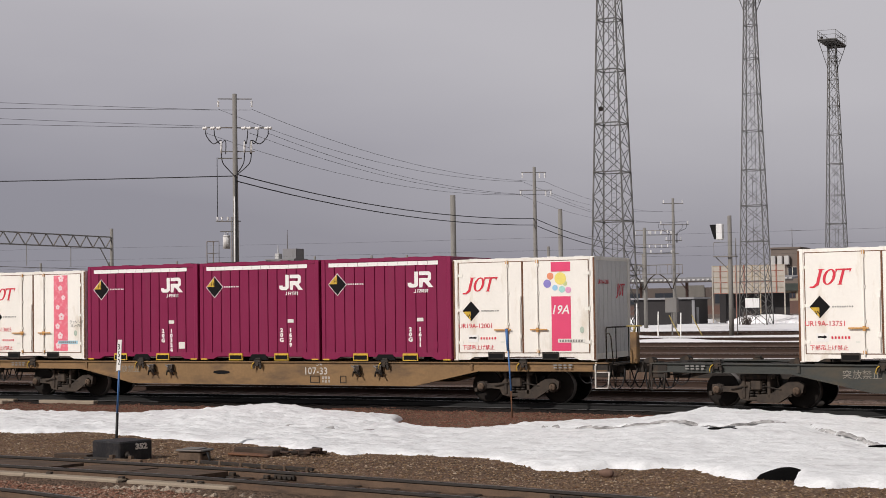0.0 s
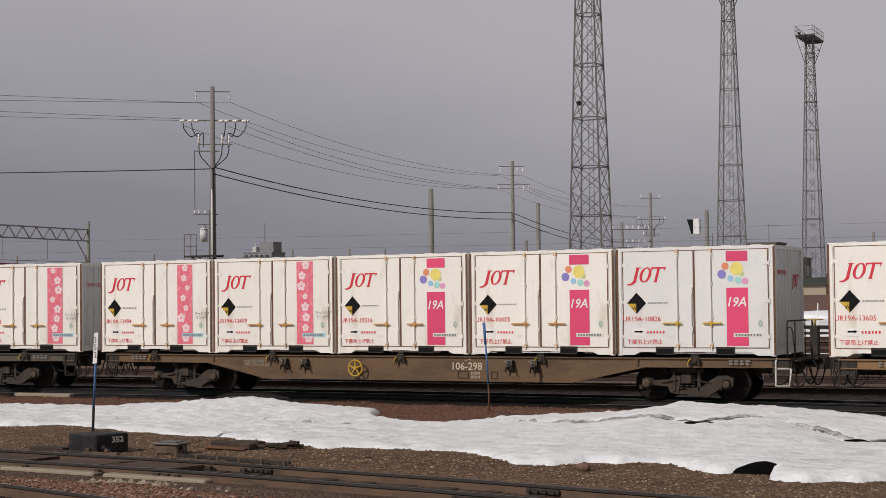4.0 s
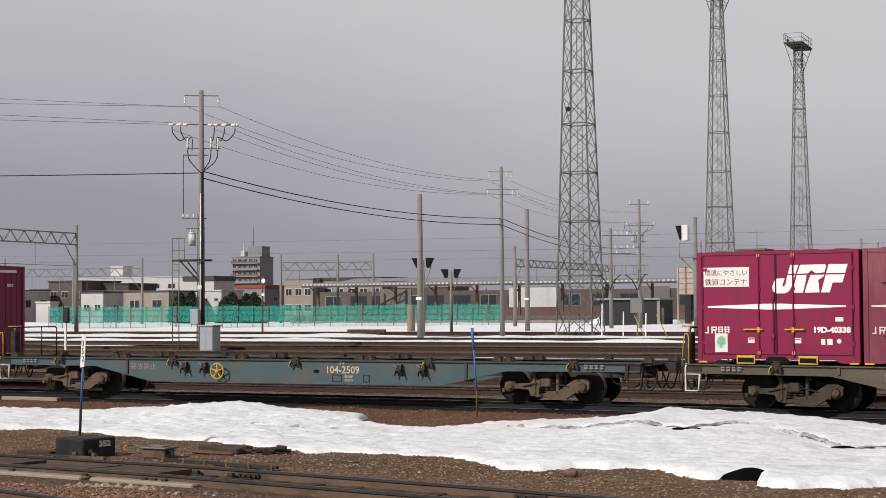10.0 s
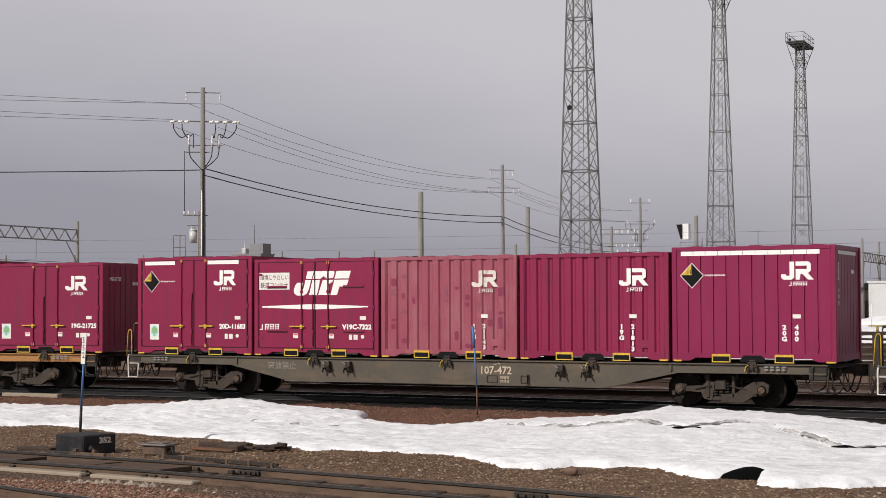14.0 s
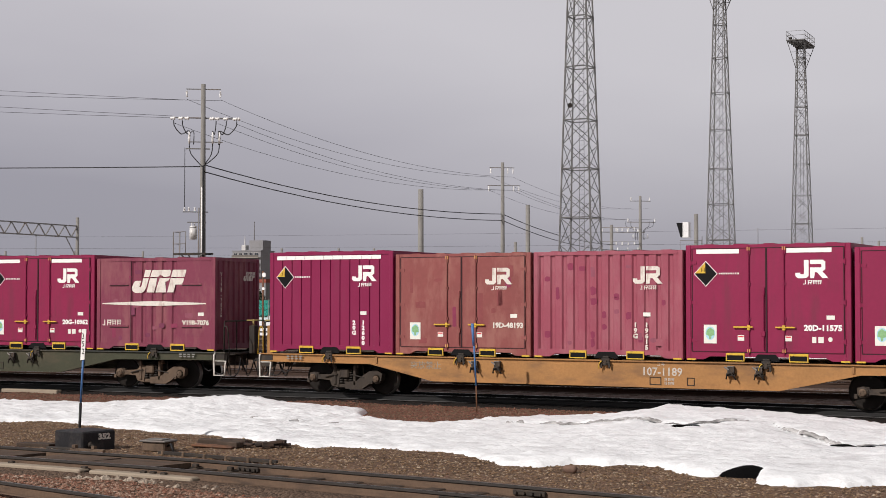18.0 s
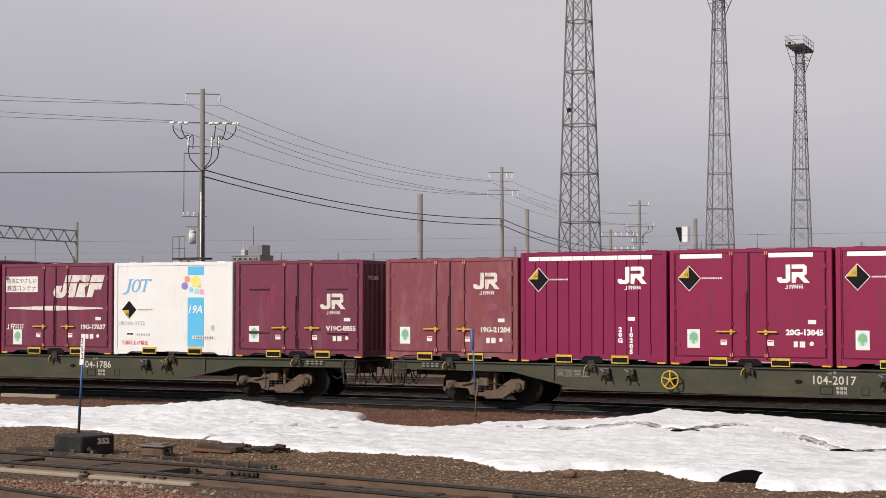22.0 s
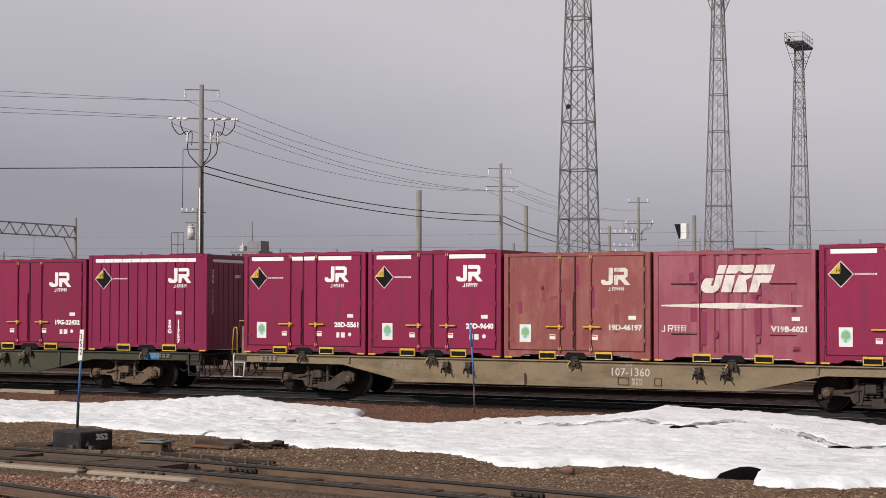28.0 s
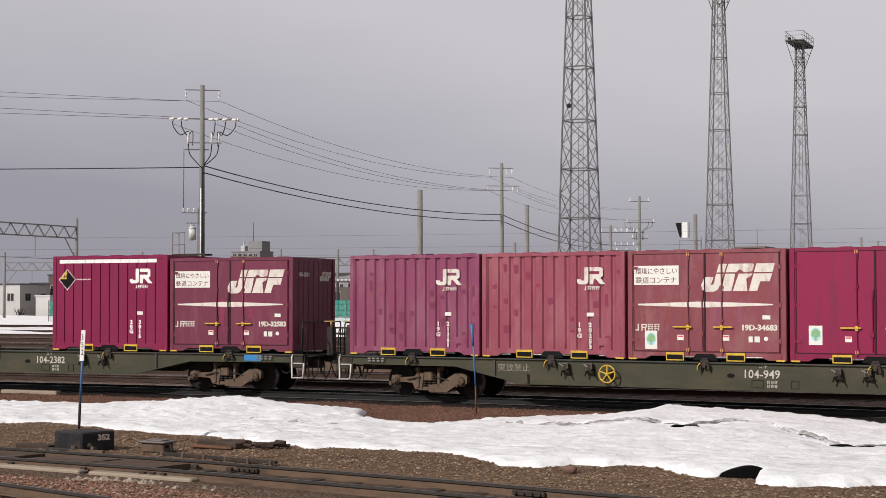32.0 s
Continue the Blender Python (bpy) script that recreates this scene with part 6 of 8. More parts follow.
stones("gravel", (-26, 0, -19.2, -9), 48000, 0.023, M["stones_earth"], "loose earth-brown gravel between the siding and the snow", 3, lambda x, y: bare(x, y) or y < -17.0 - 0.22 * max(0.0, x + 17))
stones("gravel", (-22, 0, -22.5, -17), 62000, 0.026, M["stones"], "loose rust-brown gravel in front of the siding", 5, lambda x, y: y > -17.0 - 0.22 * max(0.0, x + 17))
stones("ballast_stones", (-36, 2, -8, -1.5), 34000, 0.026, M["stones_red"], "rust-brown ballast stones beside the train", 4, bare)

# a black lump added in place of the shaded hollow under the snow edge
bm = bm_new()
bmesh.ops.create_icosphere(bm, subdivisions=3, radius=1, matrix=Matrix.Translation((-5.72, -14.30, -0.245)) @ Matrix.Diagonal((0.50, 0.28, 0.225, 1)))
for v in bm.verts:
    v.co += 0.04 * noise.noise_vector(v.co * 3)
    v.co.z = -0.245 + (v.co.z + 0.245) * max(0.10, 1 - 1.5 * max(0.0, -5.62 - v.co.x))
solid("dark_lump", bm, M["hollow_black"], "black lump standing in for the dark hollow under melting snow", "stone")
# flat black lumps give the crust's hollows their shade as colour
for x, y, a, b in ((-4.95, -10.05, 0.26, 0.06), (-4.6, -9.75, 0.2, 0.035), (-8.15, -8.5, 0.28, 0.04)):
    bm = bm_new()
    z = snow_z(x, y)
    bmesh.ops.create_icosphere(bm, subdivisions=2, radius=1, matrix=Matrix.Translation((x, y, z + 0.012)) @ Matrix.Diagonal((a, 0.12, b, 1)))
    for v in bm.verts:
        v.co += 0.04 * noise.noise_vector(v.co * 4)
    solid("meltwater_hole", bm, M["hollow_black"], "flat black lump painted in for a shaded hollow in the crust", "hole", "melt holes")
bm = bm_new()
bmesh.ops.create_icosphere(bm, subdivisions=3, radius=0.09, matrix=Matrix.Translation((-8.15, -14.87, -0.155)) @ Matrix.Diagonal((1.25, 0.9, 0.72, 1)))
for v in bm.verts:
    v.co += 0.018 * noise.noise_vector(v.co * 9)
solid("round_stone", bm, mat("brown_cobble", (0.16, 0.10, 0.075), 0.85, var=0.25, scale=12), "single round brown stone on the gravel", "stone")


# ---- rails ----
def rail_profile():
    return [(-0.06, -0.15), (0.06, -0.15), (0.055, -0.138), (0.012, -0.125), (0.009, -0.045), (0.032, -0.03), (0.033, -0.003), (0.026, 0.0), (-0.026, 0.0), (-0.033, -0.003), (-0.032, -0.03), (-0.009, -0.045), (-0.012, -0.125), (-0.055, -0.138)]


def rail_bar(pts, off=0.0, prof=None):
    """A rail along a line of ground points; off: metres to the left of the way."""
    bm, rings = bm_new(), []
    prof = prof or rail_profile()
    for i, p in enumerate(pts):
        a, b = Vector(pts[max(0, i - 1)]), Vector(pts[min(len(pts) - 1, i + 1)])
        d = (b - a).normalized()
        n = Vector((-d.y, d.x, 0))
        rings.append([bm.verts.new(Vector(p) + n * (off + u) + Vector((0, 0, v))) for u, v in prof])
    k = len(prof)
    for r, s in zip(rings, rings[1:]):
        for i in range(k):
            j = (i + 1) % k
            bm.faces.new((r[i], r[j], s[j], s[i]))
    bm.faces.new(rings[0])
    bm.faces.new(rings[-1][::-1])
    return bm


def head_strip(pts, off=0.0, w=0.024):
    bm = bm_new()
    rows = []
    for i, p in enumerate(pts):
        a, b = Vector(pts[max(0, i - 1)]), Vector(pts[min(len(pts) - 1, i + 1)])
        d = (b - a).normalized()
        n = Vector((-d.y, d.x, 0))
        rows.append([bm.verts.new(Vector(p) + n * (off + s * w) + Vector((0, 0, 0.0035))) for s in (-1, 1)])
    for r, s in zip(rows, rows[1:]):
        bm.faces.new((r[0], s[0], s[1], r[1]))
    return bm


def sleeper_mesh(key, l, w, h, material):
    return cached(("sleeper", key), lambda: mesh_of(box(bm_new(), -w / 2, w / 2, -l / 2, l / 2, -h, 0, 0.012), material, "sleeper"))


GAUGE = 0.567


def straight_track(y, x0, x1, label, rail_mat, sleepers=None, z=0.0, wide=1.0):
    t = thing("railway_track", (0, y, z), label, "track", kind="structure")
    pts = [(x0, 0, 0), (x1, 0, 0)]
    for s in (-1, 1):
        r = part("rail", rail_bar(pts, s * GAUGE), rail_mat, t)
        part("rail_head", head_strip(pts, s * GAUGE), M["rail_top"], r, "polished running surface")
    bed = bm_new()
    slab(bed, [(-1.75 * wide, -0.24), (2.0 * wide, -0.24), (1.5 * wide, -0.165), (-1.2 * wide, -0.165)], x0, x1, "x")
    part("track_bed", bed, M["ballast_far"], t)
    if sleepers:
        a, b, step = sleepers
        me = sleeper_mesh("second", 2.1, 0.22, 0.14, M["timber"])
        for i in range(int((b - a) / step)):
            part("sleeper", me, None, t, loc=(a + i * step, 0, -0.148))
    return t


def bent_track(label, rail_mat, sleepers):
    """The curved track under the train."""
    t = thing("railway_track", (0, 0, 0), label, "track", kind="structure")
    pts = [(x, y, 0.0) for d, x, y, _ in LINE[::4] if -240 < d < 90]
    for s in (-1, 1):
        r = part("rail", rail_bar(pts, s * GAUGE), rail_mat, t)
        part("rail_head", head_strip(pts, s * GAUGE), M["rail_top"], r, "polished running surface")
    # bed and sleepers of this track are near black like its rails
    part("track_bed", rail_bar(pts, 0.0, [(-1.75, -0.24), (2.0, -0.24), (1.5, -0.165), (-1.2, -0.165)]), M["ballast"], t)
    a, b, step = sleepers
    me = sleeper_mesh("main", 2.1, 0.22, 0.14, M["timber_near_black"])
    for i in range(int((b - a) / step)):
        x, y, h = on_line(a + i * step)
        o = part("sleeper", me, None, t, loc=(x, y, -0.148))
        o.rotation_euler.z = h
    return t


bent_track("black rails on a black bed that carry the passing train", M["rail_near_black"], (-46, 6, 0.62))
straight_track(4.3, -300, 60, "dark rails on brown ballast beside the passing train", M["rail_side"], (-52, 4, 0.62))
straight_track(9.5, -300, 60, "dark rails on brown ballast", M["rail_side"])
for y, z in ((28.5, -0.05), (34.0, 0.0), (40.5, 0.05), (50.5, 0.1), (62.5, 0.1), (79.0, 0.1), (84.5, 0.1)):
    straight_track(y, -320, 80, "rusty siding rails on a brown track bed", M["rail_side"], z=z, wide=0.5 if 45 < y < 70 else 1.0)

# the siding that crosses close by, slightly bent
SIDING = [(-40.0, -16.3, 0.0), (-30.0, -16.6, 0.0), (-22.0, -17.0, 0.0), (-17.0, -17.42, 0.0), (-13.2, -17.86, 0.0), (-8.6, -18.72, 0.0), (-4.0, -19.75, 0.0), (2.0, -21.2, 0.0)]
M["bed_brown"] = stony("dark_brown_bed", [(0.074, 0.045, 0.030), (0.108, 0.070, 0.047), (0.142, 0.096, 0.068), (0.044, 0.028, 0.019)], 0.045, stain=(0.065, 0.041, 0.028), stain_scale=0.5)


def dark_head(bm):
    """The head of a rail takes the second material."""
    for f in bm.faces:
        if f.calc_center_median().z > -0.046:
            f.material_index = 1
    return bm


near = thing("railway_track", (0, 0, 0), "worn siding rails with brown webs and a plank crossing", "track", kind="structure")
for s in (-1, 1):
    r = part("rail", dark_head(rail_bar(SIDING, s * GAUGE)), M["rail_brown"], near)
    r.data.materials.append(M["rail_dark"])
    part("rail_head", head_strip(SIDING, s * GAUGE, 0.020), M["rail_worn"], r, "dull running surface")
part("guard_rail", rail_bar([(-11.6, -18.05, -0.004)] + [p for p in SIDING if p[0] > -10], GAUGE + 0.10), M["rail_brown"], near, "second rail beside the first")
part("track_bed", rail_bar(SIDING, 0.0, [(-1.35, -0.26), (1.35, -0.26), (0.85, -0.132), (-0.85, -0.132)]), M["bed_brown"], near)


def along(pts, x):
    for a, b in zip(pts, pts[1:]):
        if a[0] <= x <= b[0]:
            k = (x - a[0]) / (b[0] - a[0])
            return a[1] + (b[1] - a[1]) * k, math.atan2(b[1] - a[1], b[0] - a[0])
    return pts[-1][1], 0.0


me = sleeper_mesh("near", 1.05, 0.24, 0.12, M["timber"])
for i in range(18):
    x = -13.0 + i * 0.68
    y, a = along(SIDING, x)
    o = part("sleeper", me, None, near, loc=(x, y, -0.112 - 0.004 * (i % 3)))
    o.rotation_euler.z = a + 0.03 * math.sin(i * 2.1)
for x0, x1, skew in ((-24.0, -20.1, 0.0), (-20.0, -16.32, 0.25), (-15.95, -14.72, 0.25), (-14.66, -13.35, 0.3)):
    for j, (lo, hi) in enumerate(((-0.47, 0.0), (0.008, 0.45))):
        q = [(x0 + skew * lo, along(SIDING, x0)[0] + lo), (x1 + skew * lo - 0.06 * j, along(SIDING, x1)[0] + lo), (x1 + skew * hi - 0.06 * j, along(SIDING, x1)[0] + hi), (x0 + skew * hi, along(SIDING, x0)[0] + hi)]
        part("crossing_plank", slab(bm_new(), q, -0.11, -0.034 - 0.006 * j, "z"), M["deck_wood"], near)
chair = cached("chair", lambda: mesh_of(box(box(bm_new(), -0.09, 0.09, -0.14, 0.14, 0, 0.03, 0.006), -0.05, 0.05, -0.10, -0.03, 0.03, 0.085, 0.01), M["iron"], "rail_chair"))
for x, s in ((-17.7, -1), (-16.0, -1), (-14.5, -1), (-13.35, -1), (-13.16, -1), (-12.95, -1), (-13.2, 1), (-12.5, 1)):
    y, a = along(SIDING, x)
    o = part("rail_chair", chair, None, near, loc=(x, y + s * GAUGE - 0.02, -0.14))
    o.rotation_euler.z = a
for x, s, l in ((-12.2, 1, 0.4), (-8.0, -1, 0.5), (-7.4, 1, 0.5)):
    y, a = along(SIDING, x)
    bm = box(bm_new(), -l / 2, l / 2, -0.05, -0.01, -0.115, -0.045, 0.01)
    for i in range(4):
        u = -l / 2 + l * (i + 0.5) / 4
        tube(bm, (u, -0.08, -0.08), (u, -0.03, -0.08), 0.02, seg=6)
    o = part("joint_bar", bm, M["iron"], near, "bolted joint bar", loc=(x, y + s * GAUGE, 0))
    o.rotation_euler.z = a
second = thing("railway_track", (0, 0, 0), "dark rail of a second siding at the yard's edge", "track", kind="structure")
SIDE2 = [(-40, -15.6, 0.0), (-24, -18.4, 0.0), (-17, -20.0, 0.0), (-14.1, -20.76, 0.0), (-13.2, -21.05, 0.0), (-8, -22.6, 0.0), (0, -25, 0.0)]
SIDE2 = [p for p in SIDE2 if p[0] > -18]
r = part("rail", dark_head(rail_bar(SIDE2)), M["rail_brown"], second)
r.data.materials.append(M["rail_dark"])
part("rail_head", head_strip(SIDE2, 0.0, 0.020), M["rail_worn"], r)

# pale concrete kerbs beside the near siding and the train's track
kerb = cached("kerb", lambda: mesh_of(box(bm_new(), -0.98, 0.98, -0.11, 0.11, -0.18, 0.0, 0.02), M["pale_concrete"], "kerb"))
for x in (-21.36, -19.38, -17.4, -15.42, -13.3):
    y, a = along(SIDING, x)
    o = tagged(new("concrete_kerb", kerb), "pale worn concrete beam under the siding rail", "kerb", "beams under the siding")
    o.location, o.rotation_euler.z = (x, y - GAUGE - 0.15, -0.085), a


def broken(x, y):
    return abs(y - (along(SIDING, x)[0] - GAUGE - 0.28)) > 0.26 - 0.05 * max(0.0, x + 13.5)


M["rubble"] = island_stone("grey_rubble", [(0.30, 0.245, 0.19), (0.20, 0.16, 0.125), (0.38, 0.32, 0.255), (0.13, 0.10, 0.08)])
stones("rubble", (-14.6, -10.6, -19.4, -18.0), 1100, 0.062, M["rubble"], "grey broken concrete rubble beside the siding", 12, broken)
for i, (x, y, a) in enumerate(((-31.6, -2.3, -0.3), (-31.9, -1.9, 0.05), (-28.9, -2.0, 0.0))):
    o = tagged(new("concrete_kerb", kerb), "pale flat concrete slab beside the train's track", "kerb", "slabs by the main track")
    o.location, o.rotation_euler.z = (x, y, -0.1), a

# ---- things by the siding ----
M["block"] = mat("black_painted_concrete", (0.014, 0.014, 0.016), 0.6, var=0.3, scale=4, bump=0.3, bscale=25, dirt=(0.06, 0.05, 0.045), dirt_amount=0.25, dirt_scale=(4, 4, 4))
blk = thing("point_weight", (-17.15, -14.9, GROUND), "black concrete point weight with a worn white number", "weight block")
o = part("block", box(bm_new(), -0.39, 0.39, -0.36, 0.36, -0.03, 0.335, 0.025), M["block"], blk)
o.rotation_euler.z = math.radians(-15)
c, d = math.cos(math.radians(75)), math.sin(math.radians(75))
o = part("number", text_mesh("352", 0.135, M["white_worn"], 1.3, bold=0.007), None, blk, loc=(c * -0.02 + d * 0.395, d * -0.02 - c * 0.395, 0.19))
o.rotation_euler.z = math.radians(75)
part("iron_arm", tube(tube(bm_new(), (0.36, -0.3, 0.1), (0.66, -0.5, 0.04), 0.03), (0.3, -0.28, 0.14), (0.38, -0.32, 0.08), 0.05), M["iron"], blk)
part("iron_bracket", box(box(box(bm_new(), 0.15, 0.85, -0.62, -0.54, 0.0, 0.07, 0.01), 0.2, 0.27, -0.62, -0.54, 0.07, 0.13), 0.6, 0.66, -0.62, -0.54, 0.07, 0.12), M["cast"], blk)
part("base_plank", box(bm_new(), -1.35, -0.62, -0.2, 0.1, 0.0, 0.07, 0.01), M["timber"], blk)
part("iron_clamp", box(bm_new(), -0.5, 0.1, -0.45, -0.34, 0.0, 0.06, 0.02), M["iron"], blk)

st = thing("number_stake", (-18.05, -13.9, GROUND), "thin blue stake with a white number board", "stake")
part("stake_foot", tube(bm_new(), (0, 0, 0.0), (0.03, 0, 0.72), 0.026, seg=8), M["hose"], st, "black lower part")
part("stake_rod", tube(bm_new(), (0.03, 0, 0.72), (0.085, 0, 1.62), 0.02, seg=8), M["blue"], st, "blue rod")
sb = part("number_board", slab(bm_new(), [(0.035, 1.50), (0.125, 1.51), (0.165, 2.07), (0.075, 2.07)], -0.03, -0.018), M["white"], st, "white board")
part("number", text_mesh("352", 0.15, M["black"], 0.8, stacked=True), None, sb, loc=(0.10, -0.032, 1.89))

bs = thing("marker_stake", (-14.5, -3.86, GROUND), "slim blue marker stake with a rusty foot", "stake")
part("stake_foot", tube(bm_new(), (0.05, 0, 0.0), (0.035, 0, 0.62), 0.018, seg=8), M["rust"], bs, "rusty lower part")
part("stake_rod", tube(bm_new(), (0.035, 0, 0.62), (-0.03, 0, 1.72), 0.021, seg=8), M["blue"], bs)
part("stake_sleeve", tube(bm_new(), (-0.028, 0, 1.55), (-0.06, 0, 2.06), 0.03, 0.036, seg=10), M["blue"], bs, "wider blue sleeve")

jb = thing("junction_box", (-15.75, -14.7, GROUND), "flat grey cast junction box on the gravel", "junction box")
part("case", box(bm_new(), -0.23, 0.23, -0.16, 0.16, 0.0, 0.16, 0.02), M["cast"], jb)
part("cover", box(bm_new(), -0.27, 0.27, -0.20, 0.20, 0.16, 0.195, 0.015), M["galv"], jb, "flat lid")
part("cover_plate", box(bm_new(), -0.17, 0.17, -0.13, 0.13, 0.195, 0.215, 0.012), M["galv"], jb)
part("conduit", rod(bm_new(), [(0.23, -0.06, 0.1), (0.33, -0.1, 0.14), (0.42, -0.16, 0.02)], 0.02), M["hose"], jb)
for x, y, a, l, mt, lab in ((-15.36, -13.38, 0.25, 0.75, "timber", "old dark sleeper stub lying on gravel"), (-15.12, -13.28, 0.32, 0.5, "timber", "short dark weathered board on gravel"), (-15.2, -13.8, 0.1, 0.8, "rust", "rusty flat iron bar on gravel"), (-14.98, -13.62, -0.1, 0.45, "timber", "short dark weathered board on gravel")):
    o = solid("timber_piece" if mt == "timber" else "iron_bar", box(bm_new(), -l / 2, l / 2, -0.11, 0.11, 0, 0.10 if mt == "timber" else 0.04, 0.015), M[mt], lab, "timber" if mt == "timber" else "iron bar", loc=(x, y, GROUND + 0.01))
    o.rotation_euler = (0.02, 0.03, a)
# a heap of dark scraps of sleeper and sheet beyond the boards
rnd = random.Random(77)
heap = thing("scrap_heap", (-14.62, -13.22, GROUND), "low heap of dark rotten timber scraps on gravel", "scrap")
for i in range(11):
    l, w, hgt = rnd.uniform(0.16, 0.5), rnd.uniform(0.05, 0.11), rnd.uniform(0.03, 0.06)
    bm = box(bm_new(), -l / 2, l / 2, -w / 2, w / 2, 0, hgt, 0.008)
    for v in bm.verts:
        v.co += 0.015 * noise.noise_vector(v.co * 7 + Vector((i, 0, 0)))
    o = part("scrap", bm, M["rotten"], heap, loc=(rnd.uniform(-0.42, 0.42), rnd.uniform(-0.2, 0.2), 0.005 + 0.014 * (i % 5)))
    o.rotation_euler = (rnd.uniform(-0.12, 0.12), rnd.uniform(-0.14, 0.14), rnd.uniform(-0.5, 0.7))
pr = thing("point_rodding", (-14.0, -15.62, GROUND), "long black point rod on low iron guides", "rodding")
part("rod", slab(bm_new(), [(-1.3, 0.27), (1.3, -0.27), (1.3, -0.19), (-1.3, 0.35)], 0.03, 0.075, "z"), M["iron"], pr)
for i in range(6):
    x = -1.2 + i * 0.48
    part("rod_guide", box(bm_new(), x - 0.025, x + 0.025, -x * 0.21 - 0.02, -x * 0.21 + 0.06, 0, 0.085, 0.01), M["cast"], pr)


# ---- beyond the tracks: far snow ----
def far_snow(name, x0, x1, y0, y1, h, step, seed, label, wob=1.0):
    def z(x, y):
        j = wob * (1.6 * fbm(x, 0, 0.06, seed) + 0.7 * fbm(x, y, 0.3, seed))
        d = min(y - y0 - j, y1 + j - y, (x - x0) * 0.2 + j, (x1 - x) * 0.2 + j)
        if d < -0.4:
            return None
        e = max(0.0, min(1.0, (d + 0.1) / 1.2))
        return GROUND - 0.05 + (0.05 + e * h * (0.75 + 0.6 * fbm(x, y, 0.15, seed + 3))) * (d > 0)
    return sheet(name, span(x0, x1, step * 2), span(y0 - 2, y1 + 2, step), z, M["snow_far"], label)


far_snow("snow_strip", -170, -49, 43.5, 47.5, 0.14, 0.6, 1, "thin strip of snow between sidings", 0.6)
far_snow("snow_strip", -220, 10, 54.0, 60.0, 0.28, 0.7, 2, "strip of snow between sidings", 0.7)
far_snow("snow_strip", -190, -44, 50.2, 62.3, 0.30, 0.7, 12, "strip of snow between sidings", 0.5)
far_snow("snow_strip", -190, -50, 62.6, 77.5, 0.28, 0.9, 13, "strip of snow between sidings", 0.5)
far_snow("snow_strip", -30, 20, 30.3, 32.2, 0.16, 0.4, 8, "strip of snow between sidings", 0.35)
far_snow("snow_field", -330, 30, 64.8, 76.0, 0.25, 1.0, 3, "snow-covered open ground", 0.8)
far_snow("snow_field", -420, 60, 87.0, 172.0, 0.28, 2.4, 4, "snow-covered open ground beyond the sidings", 1.5)
for i, (x, y, r, h) in enumerate(((-37, 132, 6, 0.9), (-43.5, 136, 5, 1.0), (-30, 130, 6, 0.7), (-24, 138, 8, 0.9), (-57, 142, 6, 0.8), (-33.5, 137, 5, 0.8), (-16, 140, 7, 0.8))):
    bm = bm_new()
    bmesh.ops.create_icosphere(bm, subdivisions=3, radius=1, matrix=Matrix.Translation((x, y, -0.1)) @ Matrix.Diagonal((r, r * 0.5, h, 1)))
    for v in bm.verts:
        v.co.z += 0.45 * fbm(v.co.x, v.co.y, 0.5, i) + 0.15 * fbm(v.co.x, v.co.y, 1.6, i)
    for f in bm.faces:
        f.smooth = True
    solid("snow_mound", bm, M["snow_far"], "heap of dirty cleared snow", "snow mound", "snow mounds")


